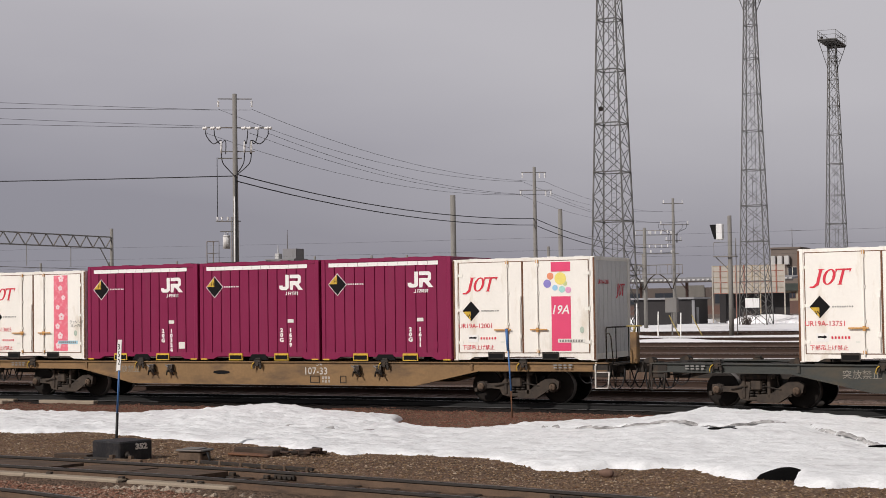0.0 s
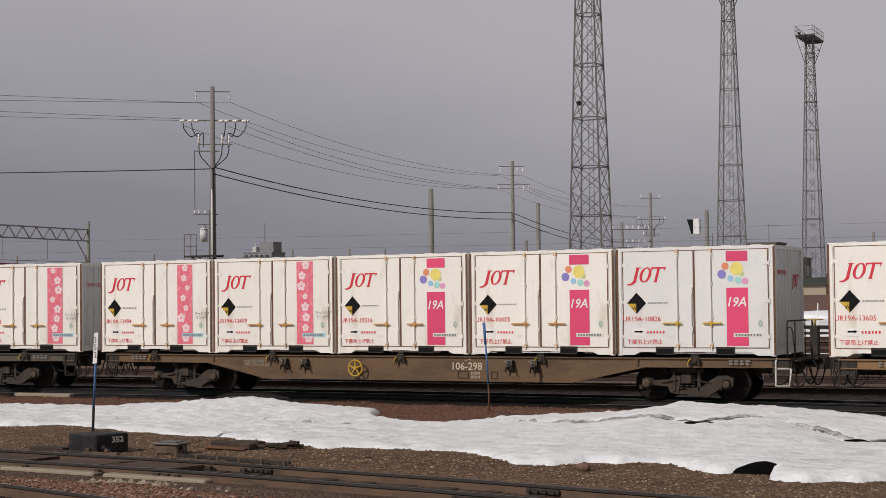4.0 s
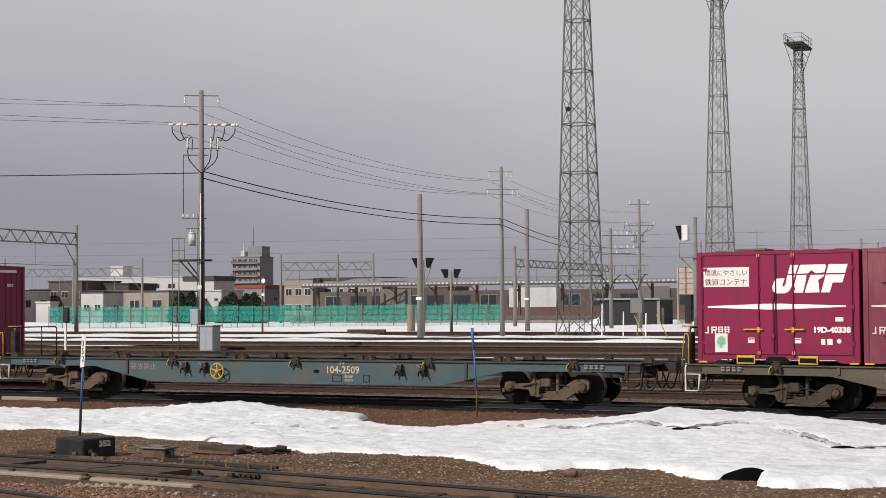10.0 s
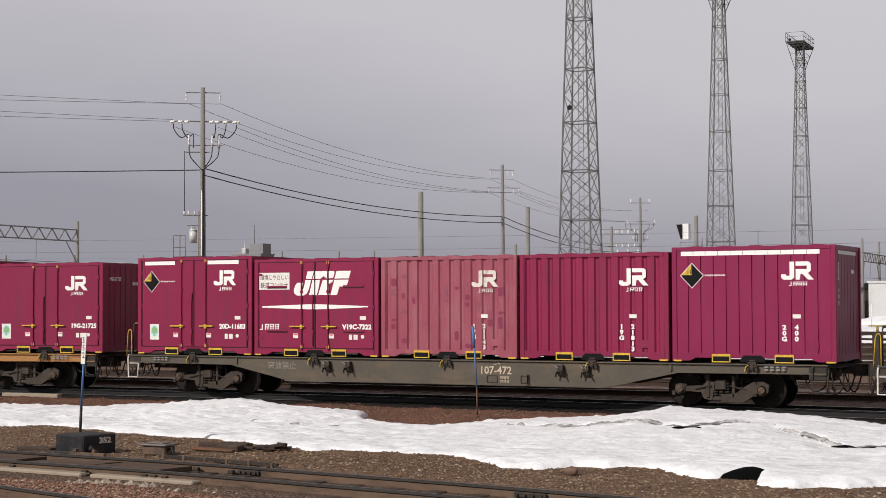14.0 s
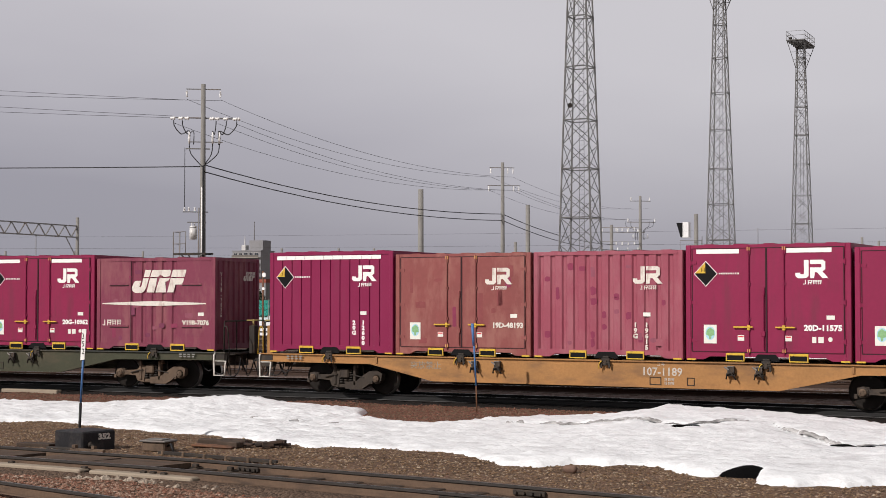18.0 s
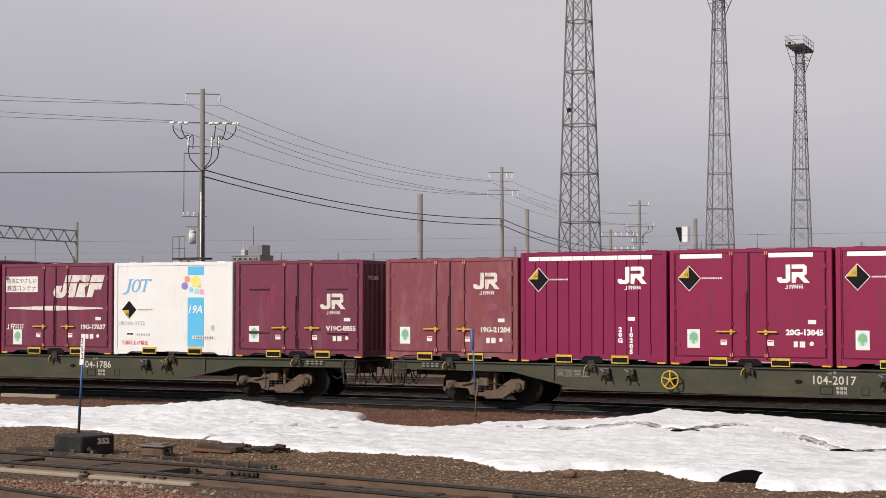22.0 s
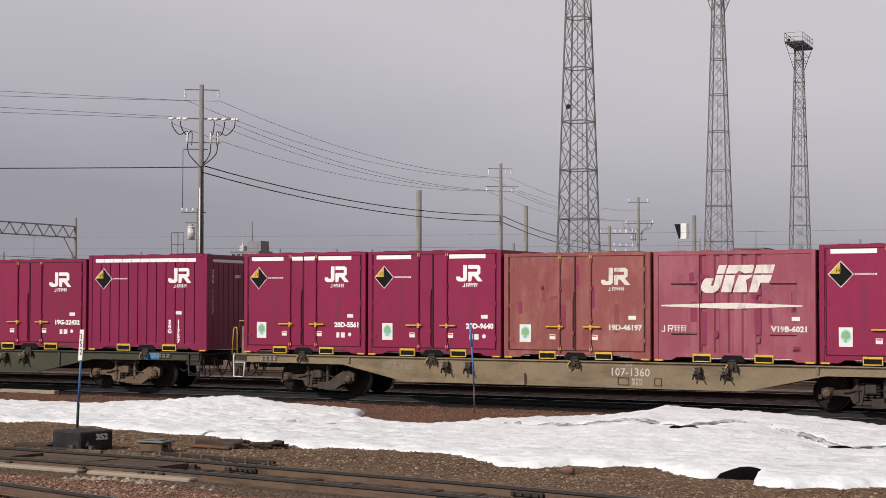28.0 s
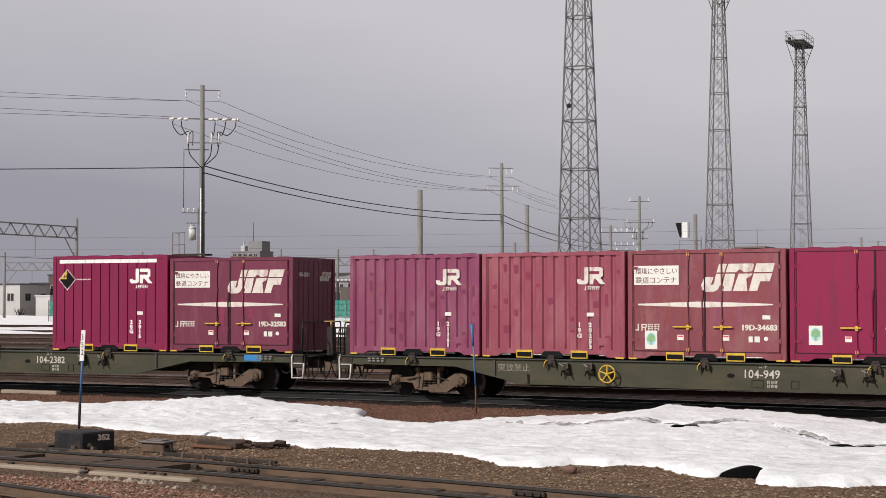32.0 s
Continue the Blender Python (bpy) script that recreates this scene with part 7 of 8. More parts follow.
# ---- light towers ----
def light_tower():
    """A tall square lattice mast with a railed lamp platform; its middle stands over the origin."""
    t = thing("light_tower", (0, 0, GROUND), "tall grey lattice lighting tower with a railed platform", "light tower", "lighting towers")
    top, n = 35.0, 9

    def half(z):
        return 1.47 - (1.47 - 0.5) * z / top
    for sx in (-1, 1):
        for sy in (-1, 1):
            part("leg", angle_bar(bm_new(), (sx * half(0), sy * half(0), 0), (sx * half(top), sy * half(top), top), 0.105), M["tower_steel"], t)
    levels = [0.0, 4.8, 9.0, 12.8, 16.58, 20.74, 24.69, 28.45, 32.04, top]
    for i in range(n + 1):
        z = levels[i]
        a = half(z)
        bm = bm_new()
        for p, q in (((-a, -a), (a, -a)), ((a, -a), (a, a)), ((a, a), (-a, a)), ((-a, a), (-a, -a))):
            angle_bar(bm, (*p, z), (*q, z), 0.085)
        if i:
            part("ring", bm, M["tower_steel"], t)
    for i in range(n):
        for k in range(4):
            bm = bm_new()
            for u in range(2):
                lo, hi = levels[i], levels[i + 1]
                za, zb = lo + (hi - lo) * u * 0.5, lo + (hi - lo) * (u * 0.5 + 0.5)
                a, b = half(za), half(zb)
                pa, pb = ((-a, -a), (-b, -b)), ((a, -a), (b, -b))
                for (x0, y0), (x1, y1) in ((pa[0], pb[1]), (pb[0], pa[1])):
                    c, s = math.cos(k * math.pi / 2), math.sin(k * math.pi / 2)
                    angle_bar(bm, (x0 * c - y0 * s, x0 * s + y0 * c, za), (x1 * c - y1 * s, x1 * s + y1 * c, zb), 0.05)
            part("brace", bm, M["tower_steel"], t)
    bm = bm_new()
    for q in (-0.2, 0.2):
        angle_bar(bm, (q, 0.3, 0), (q, 0.3, top), 0.035)
    for i in range(100):
        angle_bar(bm, (-0.2, 0.3, 0.35 * i), (0.2, 0.3, 0.35 * i), 0.02)
    part("ladder", bm, M["tower_steel"], t, "climbing ladder")
    for sx in (-1, 1):
        for sy in (-1, 1):
            part("bracket", angle_bar(bm_new(), (sx * 0.5, sy * 0.5, top - 1.6), (sx * 1.15, sy * 3.1, top + 1.9), 0.07), M["tower_steel"], t)
            part("head_post", angle_bar(bm_new(), (sx * 0.5, sy * 0.5, top), (sx * 0.5, sy * 0.5, top + 1.9), 0.09), M["tower_steel"], t)
    for k in range(4):
        c, d = math.cos(k * math.pi / 2), math.sin(k * math.pi / 2)
        bm = bm_new()
        for a, b in ((-0.5, 0.5), (0.5, -0.5)):
            angle_bar(bm, (a * c + 0.5 * d, a * d - 0.5 * c, top), (b * c + 0.5 * d, b * d - 0.5 * c, top + 1.85), 0.05)
        part("brace", bm, M["tower_steel"], t)
    for sy in (-1, 1):
        for z, q in ((0.2, 0.35), (1.0, 0.62)):
            part("brace", angle_bar(bm_new(), (-0.5 - 0.65 * q, sy * (0.5 + 2.6 * q), top - 1.6 + 3.5 * q), (0.5 + 0.65 * q, sy * (0.5 + 2.6 * q), top - 1.6 + 3.5 * q), 0.05), M["tower_steel"], t)
            part("brace", angle_bar(bm_new(), (0.5, sy * 0.5, top + z), (0.5 + 0.65 * q, sy * (0.5 + 2.6 * q), top - 1.6 + 3.5 * q), 0.05), M["tower_steel"], t)
    part("platform", box(bm_new(), -1.2, 1.2, -3.5, 3.5, top + 1.9, top + 2.02), M["tower_steel"], t, "long lamp platform")
    for y in span(-3.2, 3.2, 1.28):
        part("joist", box(bm_new(), -1.15, 1.15, y - 0.06, y + 0.06, top + 1.7, top + 1.9), M["tower_steel"], t)
    bm = bm_new()
    for z in (0.55, 1.12):
        for c, d in (((-1.17, -3.45), (1.17, -3.45)), ((1.17, -3.45), (1.17, 3.45)), ((1.17, 3.45), (-1.17, 3.45)), ((-1.17, 3.45), (-1.17, -3.45))):
            angle_bar(bm, (*c, top + 2.02 + z), (*d, top + 2.02 + z), 0.045)
    for y in span(-3.45, 3.45, 1.15):
        for x in (-1.17, 1.17):
            angle_bar(bm, (x, y, top + 2.0), (x, y, top + 3.17), 0.045)
    part("railing", bm, M["tower_steel"], t)
    for x, y in ((-0.7, -2.6), (0.6, 1.0), (-0.6, 0.5)):
        part("flood_lamp", tube(bm_new(), (x, y, top + 2.35), (x - 0.12, y - 0.2, top + 2.28), 0.13, 0.18, seg=10), M["iron"], t, "dark flood lamp")
    part("notice_board", box(bm_new(), -0.75, 0.75, -1.62, -1.56, 2.0, 3.0, 0.01), M["alu"], t, "pale blank board")
    part("lamp", tube(bm_new(), (-0.50, -1.05, 17.7), (-0.40, -1.2, 17.65), 0.16, 0.2, seg=12), M["iron"], t, "small dark flood lamp")
    return t


t1 = light_tower()
t1.location = (-40.85, 77.55, GROUND)
for x, y in ((-42.4, 126.3), (-43.3, 172.2)):
    t2 = copy_thing(t1, Matrix.Translation((x, y, GROUND)))
    bpy.data.objects.remove(next(o for o in t2.children if o.name.startswith("lamp")))
bpy.data.objects.remove(next(o for o in t1.children if o.name.startswith("notice_board")))


# ---- poles and wires ----
def tapered_pole(bm, h, r0, r1):
    return tube(bm, (0, 0, 0), (0, 0, h), r0, r1, seg=14)


def insulator(bm, x, y, z, n=4, r=0.06, up=1):
    for i in range(n):
        lathe(bm, [(i * 0.075 * up, r * 0.5), (i * 0.075 * up + 0.03 * up, r), (i * 0.075 * up + 0.06 * up, r * 0.5)][::up], (x, y, z), axis="z", seg=8)


def hang(bm, p, q, sag, r=0.014, n=14):
    p, q = Vector(p), Vector(q)
    pts = []
    for i in range(n + 1):
        t = i / n
        v = p.lerp(q, t)
        v.z -= sag * 4 * t * (1 - t)
        pts.append(v)
    return rod(bm, pts, r, 4)


def line_wire(p, q, sag, r=0.014, label="thin dark overhead wire"):
    bm = bm_new()
    hang(bm, p, q, sag, r)
    return solid("overhead_wire", bm, M["wire"], label, "wire", "overhead wires")


P1, P2, P3 = Vector((-50.8, 39.9, GROUND)), Vector((-45.0, 71.75, GROUND)), Vector((-44.7, 105.2, GROUND))
ARM = Vector((0.838, 0.545, 0))


def arm_bar(bm, z, a, b, w=0.05, off=0.0):
    angle_bar(bm, ARM * a + Vector((0, 0, z)), ARM * b + Vector((0, 0, z + off)), w)


up = thing("utility_pole", P1, "concrete power pole with cross-arms, insulators and a transformer", "utility pole")
part("pole", tapered_pole(bm_new(), 15.25, 0.21, 0.13), M["concrete"], up)
bm = bm_new()
arm_bar(bm, 14.95, -0.98, 1.02, 0.05)
part("cross_arm", bm, M["galv"], up)
for a in (-0.95, 0.99):
    bm = bm_new()
    v = ARM * a
    insulator(bm, v.x, v.y, 14.85, 5, 0.075, -1)
    part("insulator", bm, M["porcelain"], up)
bm = bm_new()
arm_bar(bm, 13.26, -1.75, 1.95, 0.06)
part("cross_arm", bm, M["galv"], up)
for a in (-1.7, -1.25, -0.9, 0.55, 0.85, 1.35, 1.9, 2.05):
    bm = bm_new()
    v = ARM * a
    lathe(bm, [(-0.16, 0.04), (-0.06, 0.10), (0.02, 0.05), (0.1, 0.11), (0.18, 0.04)], (v.x, v.y - 0.1, 13.22), axis="x", seg=10)
    part("insulator", bm, M["porcelain"], up)
bm = bm_new()
arm_bar(bm, 11.85, -0.85, 1.15, 0.05)
arm_bar(bm, 11.45, -1.0, 0.4, 0.06)
part("cross_arm", bm, M["galv"], up)
for a, b in ((-1.7, -0.8), (-1.2, -0.55), (0.75, 0.55), (1.35, 0.9), (1.95, 0.95)):
    bm = bm_new()
    u, v = ARM * a, ARM * b
    rod(bm, smooth([(u.x, u.y, 13.1), (u.x * 0.97, u.y * 0.97, 12.75), (v.x + 0.5 * (u.x - v.x), v.y + 0.5 * (u.y - v.y), 12.3), (v.x, v.y, 12.5), (v.x, v.y, 11.7)]), 0.03)
    part("jumper_cable", bm, M["wire"], up)
for a in (-0.8, 0.55, 0.95):
    bm = bm_new()
    v = ARM * a
    tube(bm, (v.x, v.y, 11.75), (v.x, v.y, 12.45), 0.06, 0.045, seg=10)
    insulator(bm, v.x, v.y, 11.9, 5, 0.085)
    part("cable_head", bm, M["porcelain"], up)
for a in (-0.8, 0.55, 0.95):
    bm = bm_new()
    v = ARM * a
    rod(bm, smooth([(v.x, v.y, 11.75), (v.x * 0.9, v.y * 0.9, 11.2), (v.x * 0.45, v.y * 0.45, 10.75), (0.05, -0.16, 10.4)]), 0.03)
    part("jumper_cable", bm, M["wire"], up)
for i, (dx, r, mt) in enumerate(((0.17, 0.055, "hose"), (0.05, 0.045, "porcelain"), (-0.2, 0.035, "galv"), (0.26, 0.03, "hose"))):
    bm = bm_new()
    tube(bm, (dx, -0.2, 0.2), (dx * 0.8, -0.16, 10.4 - i * 1.2), r, seg=8)
    part("riser_pipe", bm, M[mt], up)
bm = bm_new()
tube(bm, (-0.55, -0.15, 6.15), (-0.55, -0.15, 6.85), 0.22, 0.22, seg=16)
tube(bm, (-0.55, -0.15, 6.85), (-0.55, -0.15, 6.95), 0.24, 0.18, seg=16)
for q in (-0.1, 0.1):
    tube(bm, (-0.55 + q, -0.15, 6.95), (-0.55 + q, -0.15, 7.12), 0.03, seg=6)
part("transformer", bm, M["alu"], up, "pale grey drum transformer")
bm = bm_new()
arm_bar(bm, 7.75, -1.15, 0.3, 0.05)
arm_bar(bm, 7.15, -0.9, 0.2, 0.05)
part("cross_arm", bm, M["galv"], up)
for a in (-1.05, -0.8, -0.45):
    bm = bm_new()
    v = ARM * a
    insulator(bm, v.x, v.y, 7.8, 3, 0.08)
    part("insulator", bm, M["porcelain"], up)
bm = bm_new()
v = ARM * -1.05
rod(bm, [(v.x, v.y, 7.8), (v.x, v.y, 11.5)], 0.02)
part("jumper_cable", bm, M["wire"], up)
bm = bm_new()
box(bm, -1.75, 0.5, -0.45, -0.38, 5.25, 5.36)
box(bm, -1.75, 0.5, 0.3, 0.37, 5.25, 5.36)
angle_bar(bm, (-1.2, -0.4, 5.25), (-0.1, -0.2, 4.1), 0.06)
angle_bar(bm, (-1.2, 0.34, 5.25), (-0.1, 0.2, 4.1), 0.06)
part("platform", bm, M["iron"], up, "dark steel platform bracket")
bm = bm_new()
for x in (-1.75, -1.3):
    rod(bm, [(x, -0.42, -0.0), (x, -0.42, 6.6)], 0.03)
for i in range(14):
    rod(bm, [(-1.75, -0.42, 0.4 + i * 0.36), (-1.3, -0.42, 0.4 + i * 0.36)], 0.014)
for z in (5.9, 6.6):
    rod(bm, [(-1.75, 0.34, z), (-1.75, -0.42, z), (-0.9, -0.42, z)], 0.02)
rod(bm, [(-0.9, -0.42, 5.3), (-0.9, -0.42, 6.6)], 0.02)
part("ladder", bm, M["galv"], up, "steel ladder and guard")
part("switch_box", box(bm_new(), -0.45, 0.1, -0.55, -0.3, 1.55, 2.45, 0.03), M["box_grey"], up)
part("name_plate", box(bm_new(), -0.14, 0.14, -0.23, -0.21, 3.6, 3.85), M["paper"], up)
cab = thing("relay_cabinet", (-49.2, 38.4, GROUND), "grey-blue steel relay cabinet beside the pole", "cabinet")
part("body", box(bm_new(), -0.5, 0.40, -0.4, 0.4, 0.0, 1.47, 0.03), M["box_grey"], cab)
part("door", box(bm_new(), -0.46, -0.06, -0.425, -0.4, 0.12, 1.38, 0.01), M["box_grey"], cab)
part("door", box(bm_new(), -0.04, 0.36, -0.425, -0.4, 0.12, 1.38, 0.01), M["box_grey"], cab)
part("hood", box(bm_new(), -0.56, 0.46, -0.46, 0.46, 1.47, 1.56, 0.02), M["box_grey"], cab)

p2 = thing("utility_pole", P2, "slim concrete pole carrying wires over the yard", "utility pole")
part("pole", tapered_pole(bm_new(), 13.0, 0.19, 0.12), M["concrete"], p2)
for z, a, b in ((12.6, -1.0, 0.9), (11.25, -1.15, 1.35)):
    bm = bm_new()
    arm_bar(bm, z, a, b, 0.05)
    part("cross_arm", bm, M["galv"], p2)
    for q in (a + 0.1, b - 0.1, b - 0.5):
        bm = bm_new()
        v = ARM * q
        insulator(bm, v.x, v.y, z - 0.06, 5, 0.07, -1)
        part("insulator", bm, M["porcelain"], p2)
p3 = thing("utility_pole", P3, "distant concrete pole with two cross-arms", "utility pole")
part("pole", tapered_pole(bm_new(), 12.5, 0.19, 0.12), M["concrete"], p3)
for z, a, b in ((12.0, -1.0, 1.0), (10.0, -1.3, 1.5), (8.5, -0.8, 0.8)):
    bm = bm_new()
    arm_bar(bm, z, a, b, 0.06)
    part("cross_arm", bm, M["galv"], p3)
    for q in (a + 0.1, b - 0.1):
        bm = bm_new()
        v = ARM * q
        insulator(bm, v.x, v.y, z + 0.05, 4, 0.08)
        part("insulator", bm, M["porcelain"], p3)
p4 = thing("utility_pole", (-47.5, 105.0, GROUND), "distant concrete pole with steel cross-beams", "utility pole")
part("pole", tapered_pole(bm_new(), 9.8, 0.2, 0.14), M["concrete"], p4)
for z in (9.1, 7.3):
    bm = bm_new()
    arm_bar(bm, z, -1.0, 3.3, 0.07)
    part("cross_arm", bm, M["galv"], p4)
    for q in (-0.9, 0.6, 1.6, 2.6):
        bm = bm_new()
        v = ARM * q
        insulator(bm, v.x, v.y, z + 0.05, 4, 0.09)
        part("insulator", bm, M["porcelain"], p4)
bm = bm_new()
for z in (5.35, 6.22):
    for q in (-0.55, 0.55):
        angle_bar(bm, (-0.9, q, z), (3.5, q, z), 0.06)
for x in (-0.9, 0.2, 1.3, 2.4, 3.5):
    for q in (-0.55, 0.55):
        angle_bar(bm, (x, q, 5.35), (x, q, 6.22), 0.04)
part("railed_frame", bm, M["galv"], p4, "grey steel frame between two poles")
for x0, x1 in ((-0.05, -1.0), (0.05, 1.2), (2.75, 1.55), (2.85, 3.6)):
    part("knee_brace", rod(bm_new(), smooth([(x0, -0.5, 3.9), (x0 + 0.45 * (x1 - x0), -0.5, 4.85), (x1, -0.5, 5.35)]), 0.06), M["iron"], p4, "curved dark brace")
for z in (9.55, 8.2):
    for x in (0.5, 1.1, 1.7, 2.3):
        bm = bm_new()
        insulator(bm, x, -0.1, z - 0.06, 4, 0.08, -1)
        part("insulator", bm, M["porcelain"], p4)
    part("cross_beam", angle_bar(bm_new(), (-0.9, -0.1, z), (2.8, -0.1, z - 0.08), 0.05), M["galv"], p4)
for x0, x1 in ((-1.4, -0.5), (1.3, 0.45), (-0.9, -0.3), (0.9, 0.35)):
    part("jumper_cable", rod(bm_new(), smooth([(x0, -0.1, 10.1), (x0 * 0.95, -0.1, 9.6), (x1, -0.1, 9.2), (x1 * 0.9, -0.1, 8.3)]), 0.022), M["wire"], p3)
for x, y, h, r, lab in ((-50.5, 68.95, 10.95, 0.24, "thick cut-off concrete pole without wires"), (-53.5, 98.5, 11.5, 0.24, "thick cut-off concrete pole without wires")):
    o = thing("concrete_post", (x, y, GROUND), lab, "pole")
    part("pole", tapered_pole(bm_new(), h, r, r * 0.82), M["concrete"], o)
    part("white_tag", box(bm_new(), -0.22, 0.22, -r - 0.03, -r + 0.02, 3.0, 3.2), M["paper"], o)

# the wires between them
for a, z, b, zz, sag in ((-0.95, 14.35, -0.9, 11.9, 1.0), (0.99, 14.35, 0.8, 11.9, 1.0), (1.9, 12.95, 1.25, 10.9, 0.95), (0.85, 12.95, 0.75, 10.9, 1.0), (-1.7, 12.95, -1.05, 10.9, 1.0)):
    line_wire(P1 + ARM * a + Vector((0, 0, z)), P2 + ARM * b + Vector((0, 0, zz)), sag, 0.012)
    line_wire(P2 + ARM * b + Vector((0, 0, zz)), P3 + ARM * b + Vector((0, 0, zz - 0.6)), 0.8, 0.010)
for z, zz, sag in ((10.50, 9.10, 0.70), (10.10, 8.62, 0.68)):
    line_wire(P1 + Vector((0.15, -0.1, z)), P2 + Vector((0, 0, zz)), sag, 0.036, "thick black overhead cable")
    line_wire(P2 + Vector((0, 0, zz)), P3 + Vector((0, 0, zz - 1.2)), 0.8, 0.03, "thick black overhead cable")
for a, z, zz in ((-0.95, 14.3, 16.25), (0.99, 14.3, 15.3), (-1.7, 13.35, 15.35), (1.9, 13.2, 14.55)):
    line_wire(P1 + ARM * a + Vector((0, 0, z)), Vector((-84, 25.6, zz)), 0.1, 0.013)
line_wire(P1 + Vector((-0.15, 0, 10.42)), Vector((-84, 25.6, 10.28)), 0.1, 0.036, "thick black overhead cable")


# ---- railway gantries ----
def gantry(name_label, posts, h, beam_z, depth=1.1):
    """A lattice beam on concrete posts across tracks. posts: their ground points in one line."""
    g = thing("catenary_gantry", (0, 0, GROUND), name_label, "gantry")
    for p in posts:
        o = part("post", tapered_pole(bm_new(), h, 0.22, 0.16), M["concrete"], g, loc=(p[0], p[1], 0))
    a, b = Vector((*posts[0], 0)), Vector((*posts[-1], 0))
    n = max(4, int((b - a).length / 0.95))
    for z in (beam_z, beam_z + depth):
        part("chord", angle_bar(bm_new(), a + Vector((0, 0, z)), b + Vector((0, 0, z)), 0.12), M["galv"], g)
    for i in range(n):
        u, v = a.lerp(b, i / n), a.lerp(b, (i + 1) / n)
        part("brace", angle_bar(bm_new(), u + Vector((0, 0, beam_z if i % 2 else beam_z + depth)), v + Vector((0, 0, beam_z + depth if i % 2 else beam_z)), 0.085), M["galv"], g)
    for p in posts:
        q = Vector((*p, 0))
        d = (b - a).normalized() * (1.8 if p is posts[0] else -1.8)
        part("knee_brace", angle_bar(bm_new(), q + Vector((0, 0, beam_z - 2.2)), q + d + Vector((0, 0, beam_z)), 0.07), M["galv"], g)
    for k in range(1, 5):
        u = a.lerp(b, k / 5)
        part("hanger", angle_bar(bm_new(), u + Vector((0, 0, beam_z)), u + Vector((0, 0, beam_z - 1.9)), 0.05), M["galv"], g)
    low = bm_new()
    angle_bar(low, a + Vector((0, 0, beam_z - 2.1)), b + Vector((0, 0, beam_z - 2.0)), 0.05)
    part("lower_bar", low, M["galv"], g)
    return g


g1 = gantry("grey lattice catenary gantry across the far tracks", [(-96.3, 87.0), (-96.3, 56.0)], 10.7, 8.75)
for y, z in ((62, 6.9), (74, 8.3), (82, 6.9)):
    part("contact_wire", hang(bm_new(), (-96.3, y, z), (60, y + 4, z - 0.2), 0.5, 0.008), M["wire"], g1)
    part("contact_wire", hang(bm_new(), (-96.3, y, z), (-260, y + 4, z - 0.2), 0.5, 0.008), M["wire"], g1)
gantry("distant lattice gantry before the station", [(-112.2, 153.2), (-104.9, 156.5), (-100.4, 158.6)], 9.9, 7.6)
gantry("distant lattice gantry before the station", [(-150.0, 140.0), (-141.0, 144.0), (-132.0, 148.0)], 9.6, 7.0)
gantry("distant lattice gantry behind the tower", [(-63.4, 120.0), (-63.4, 152.0)], 8.9, 6.7, 0.75)
gantry("distant lattice gantry beyond the snow", [(-34.25, 165.0), (-34.25, 178.0), (-34.25, 196.0)], 10.6, 7.7)

# ---- lamps and signals ----
fl = thing("signal_mast", (-31.7, 77.7, GROUND), "grey mast with a hooded signal lamp on a bracket", "signal")
part("mast", tapered_pole(bm_new(), 9.1, 0.19, 0.15), M["concrete"], fl)
part("lamp_hood", slab(bm_new(), [(-1.45, 8.45), (-1.0, 8.45), (-1.0, 7.5), (-1.12, 7.35)], -0.3, 0.3), M["black"], fl, "black hood")
part("lamp_case", box(bm_new(), -1.0, -0.5, -0.28, 0.28, 7.3, 8.5, 0.04), M["alu"], fl, "pale lamp case")
bm = bm_new()
box(bm, -1.2, 0.5, -0.35, 0.35, 6.0, 6.08)
angle_bar(bm, (-1.1, 0, 6.0), (0, 0, 4.9), 0.06)
for x in (-1.15, 0.5):
    rod(bm, [(x, -0.33, 6.0), (x, -0.33, 7.1)], 0.02)
rod(bm, [(-1.15, -0.33, 7.1), (0.5, -0.33, 7.1)], 0.02)
rod(bm, [(0.45, 0, 0.2), (0.45, 0, 7.4)], 0.035)
part("bracket", bm, M["galv"], fl)
lamp = thing("yard_lamp", (-77.6, 91.0, GROUND), "thin rusty post with a round white mirror", "lamp post")
part("post", tapered_pole(bm_new(), 5.4, 0.1, 0.07), M["rust"], lamp)
part("mirror", lathe(bm_new(), [(-0.05, 0.2), (0.0, 0.24), (0.06, 0.12)], (0.2, -0.15, 5.0), seg=16), M["porcelain"], lamp, "round white mirror")
part("small_lamp", lathe(bm_new(), [(-0.1, 0.14), (0.1, 0.14)], (0.15, -0.12, 3.7), seg=10), M["porcelain"], lamp)
for x, y, h in ((-52.45, 73.6, 6.1), (-55.6, 85.9, 5.5)):
    s = thing("signal_mast", (x, y, GROUND), "double-headed signal mast with dark hoods", "signal", "double signals")
    part("mast", tapered_pole(bm_new(), h, 0.14, 0.11), M["concrete"], s)
    for q in (-1, 1):
        part("signal_head", slab(bm_new(), [(q * 0.48, h - 0.6), (q * 0.88, h + 0.18), (q * 0.36, h + 0.18), (q * 0.35, h - 0.35)][::q], -0.25, 0.25), M["black"], s, "dark hooded head")
    part("bracket", angle_bar(bm_new(), (-0.8, 0, h - 0.5), (0.8, 0, h - 0.5), 0.06), M["galv"], s)
    part("bracket", angle_bar(bm_new(), (0.7, 0, h - 0.5), (0.05, 0, h - 2.2), 0.05), M["galv"], s)
wp = thing("white_post", (-58.8, 37.6, GROUND), "short white post with a dark top by the siding", "post")
part("post", box(bm_new(), -0.06, 0.06, -0.06, 0.06, 0, 1.7, 0.01), M["white"], wp)
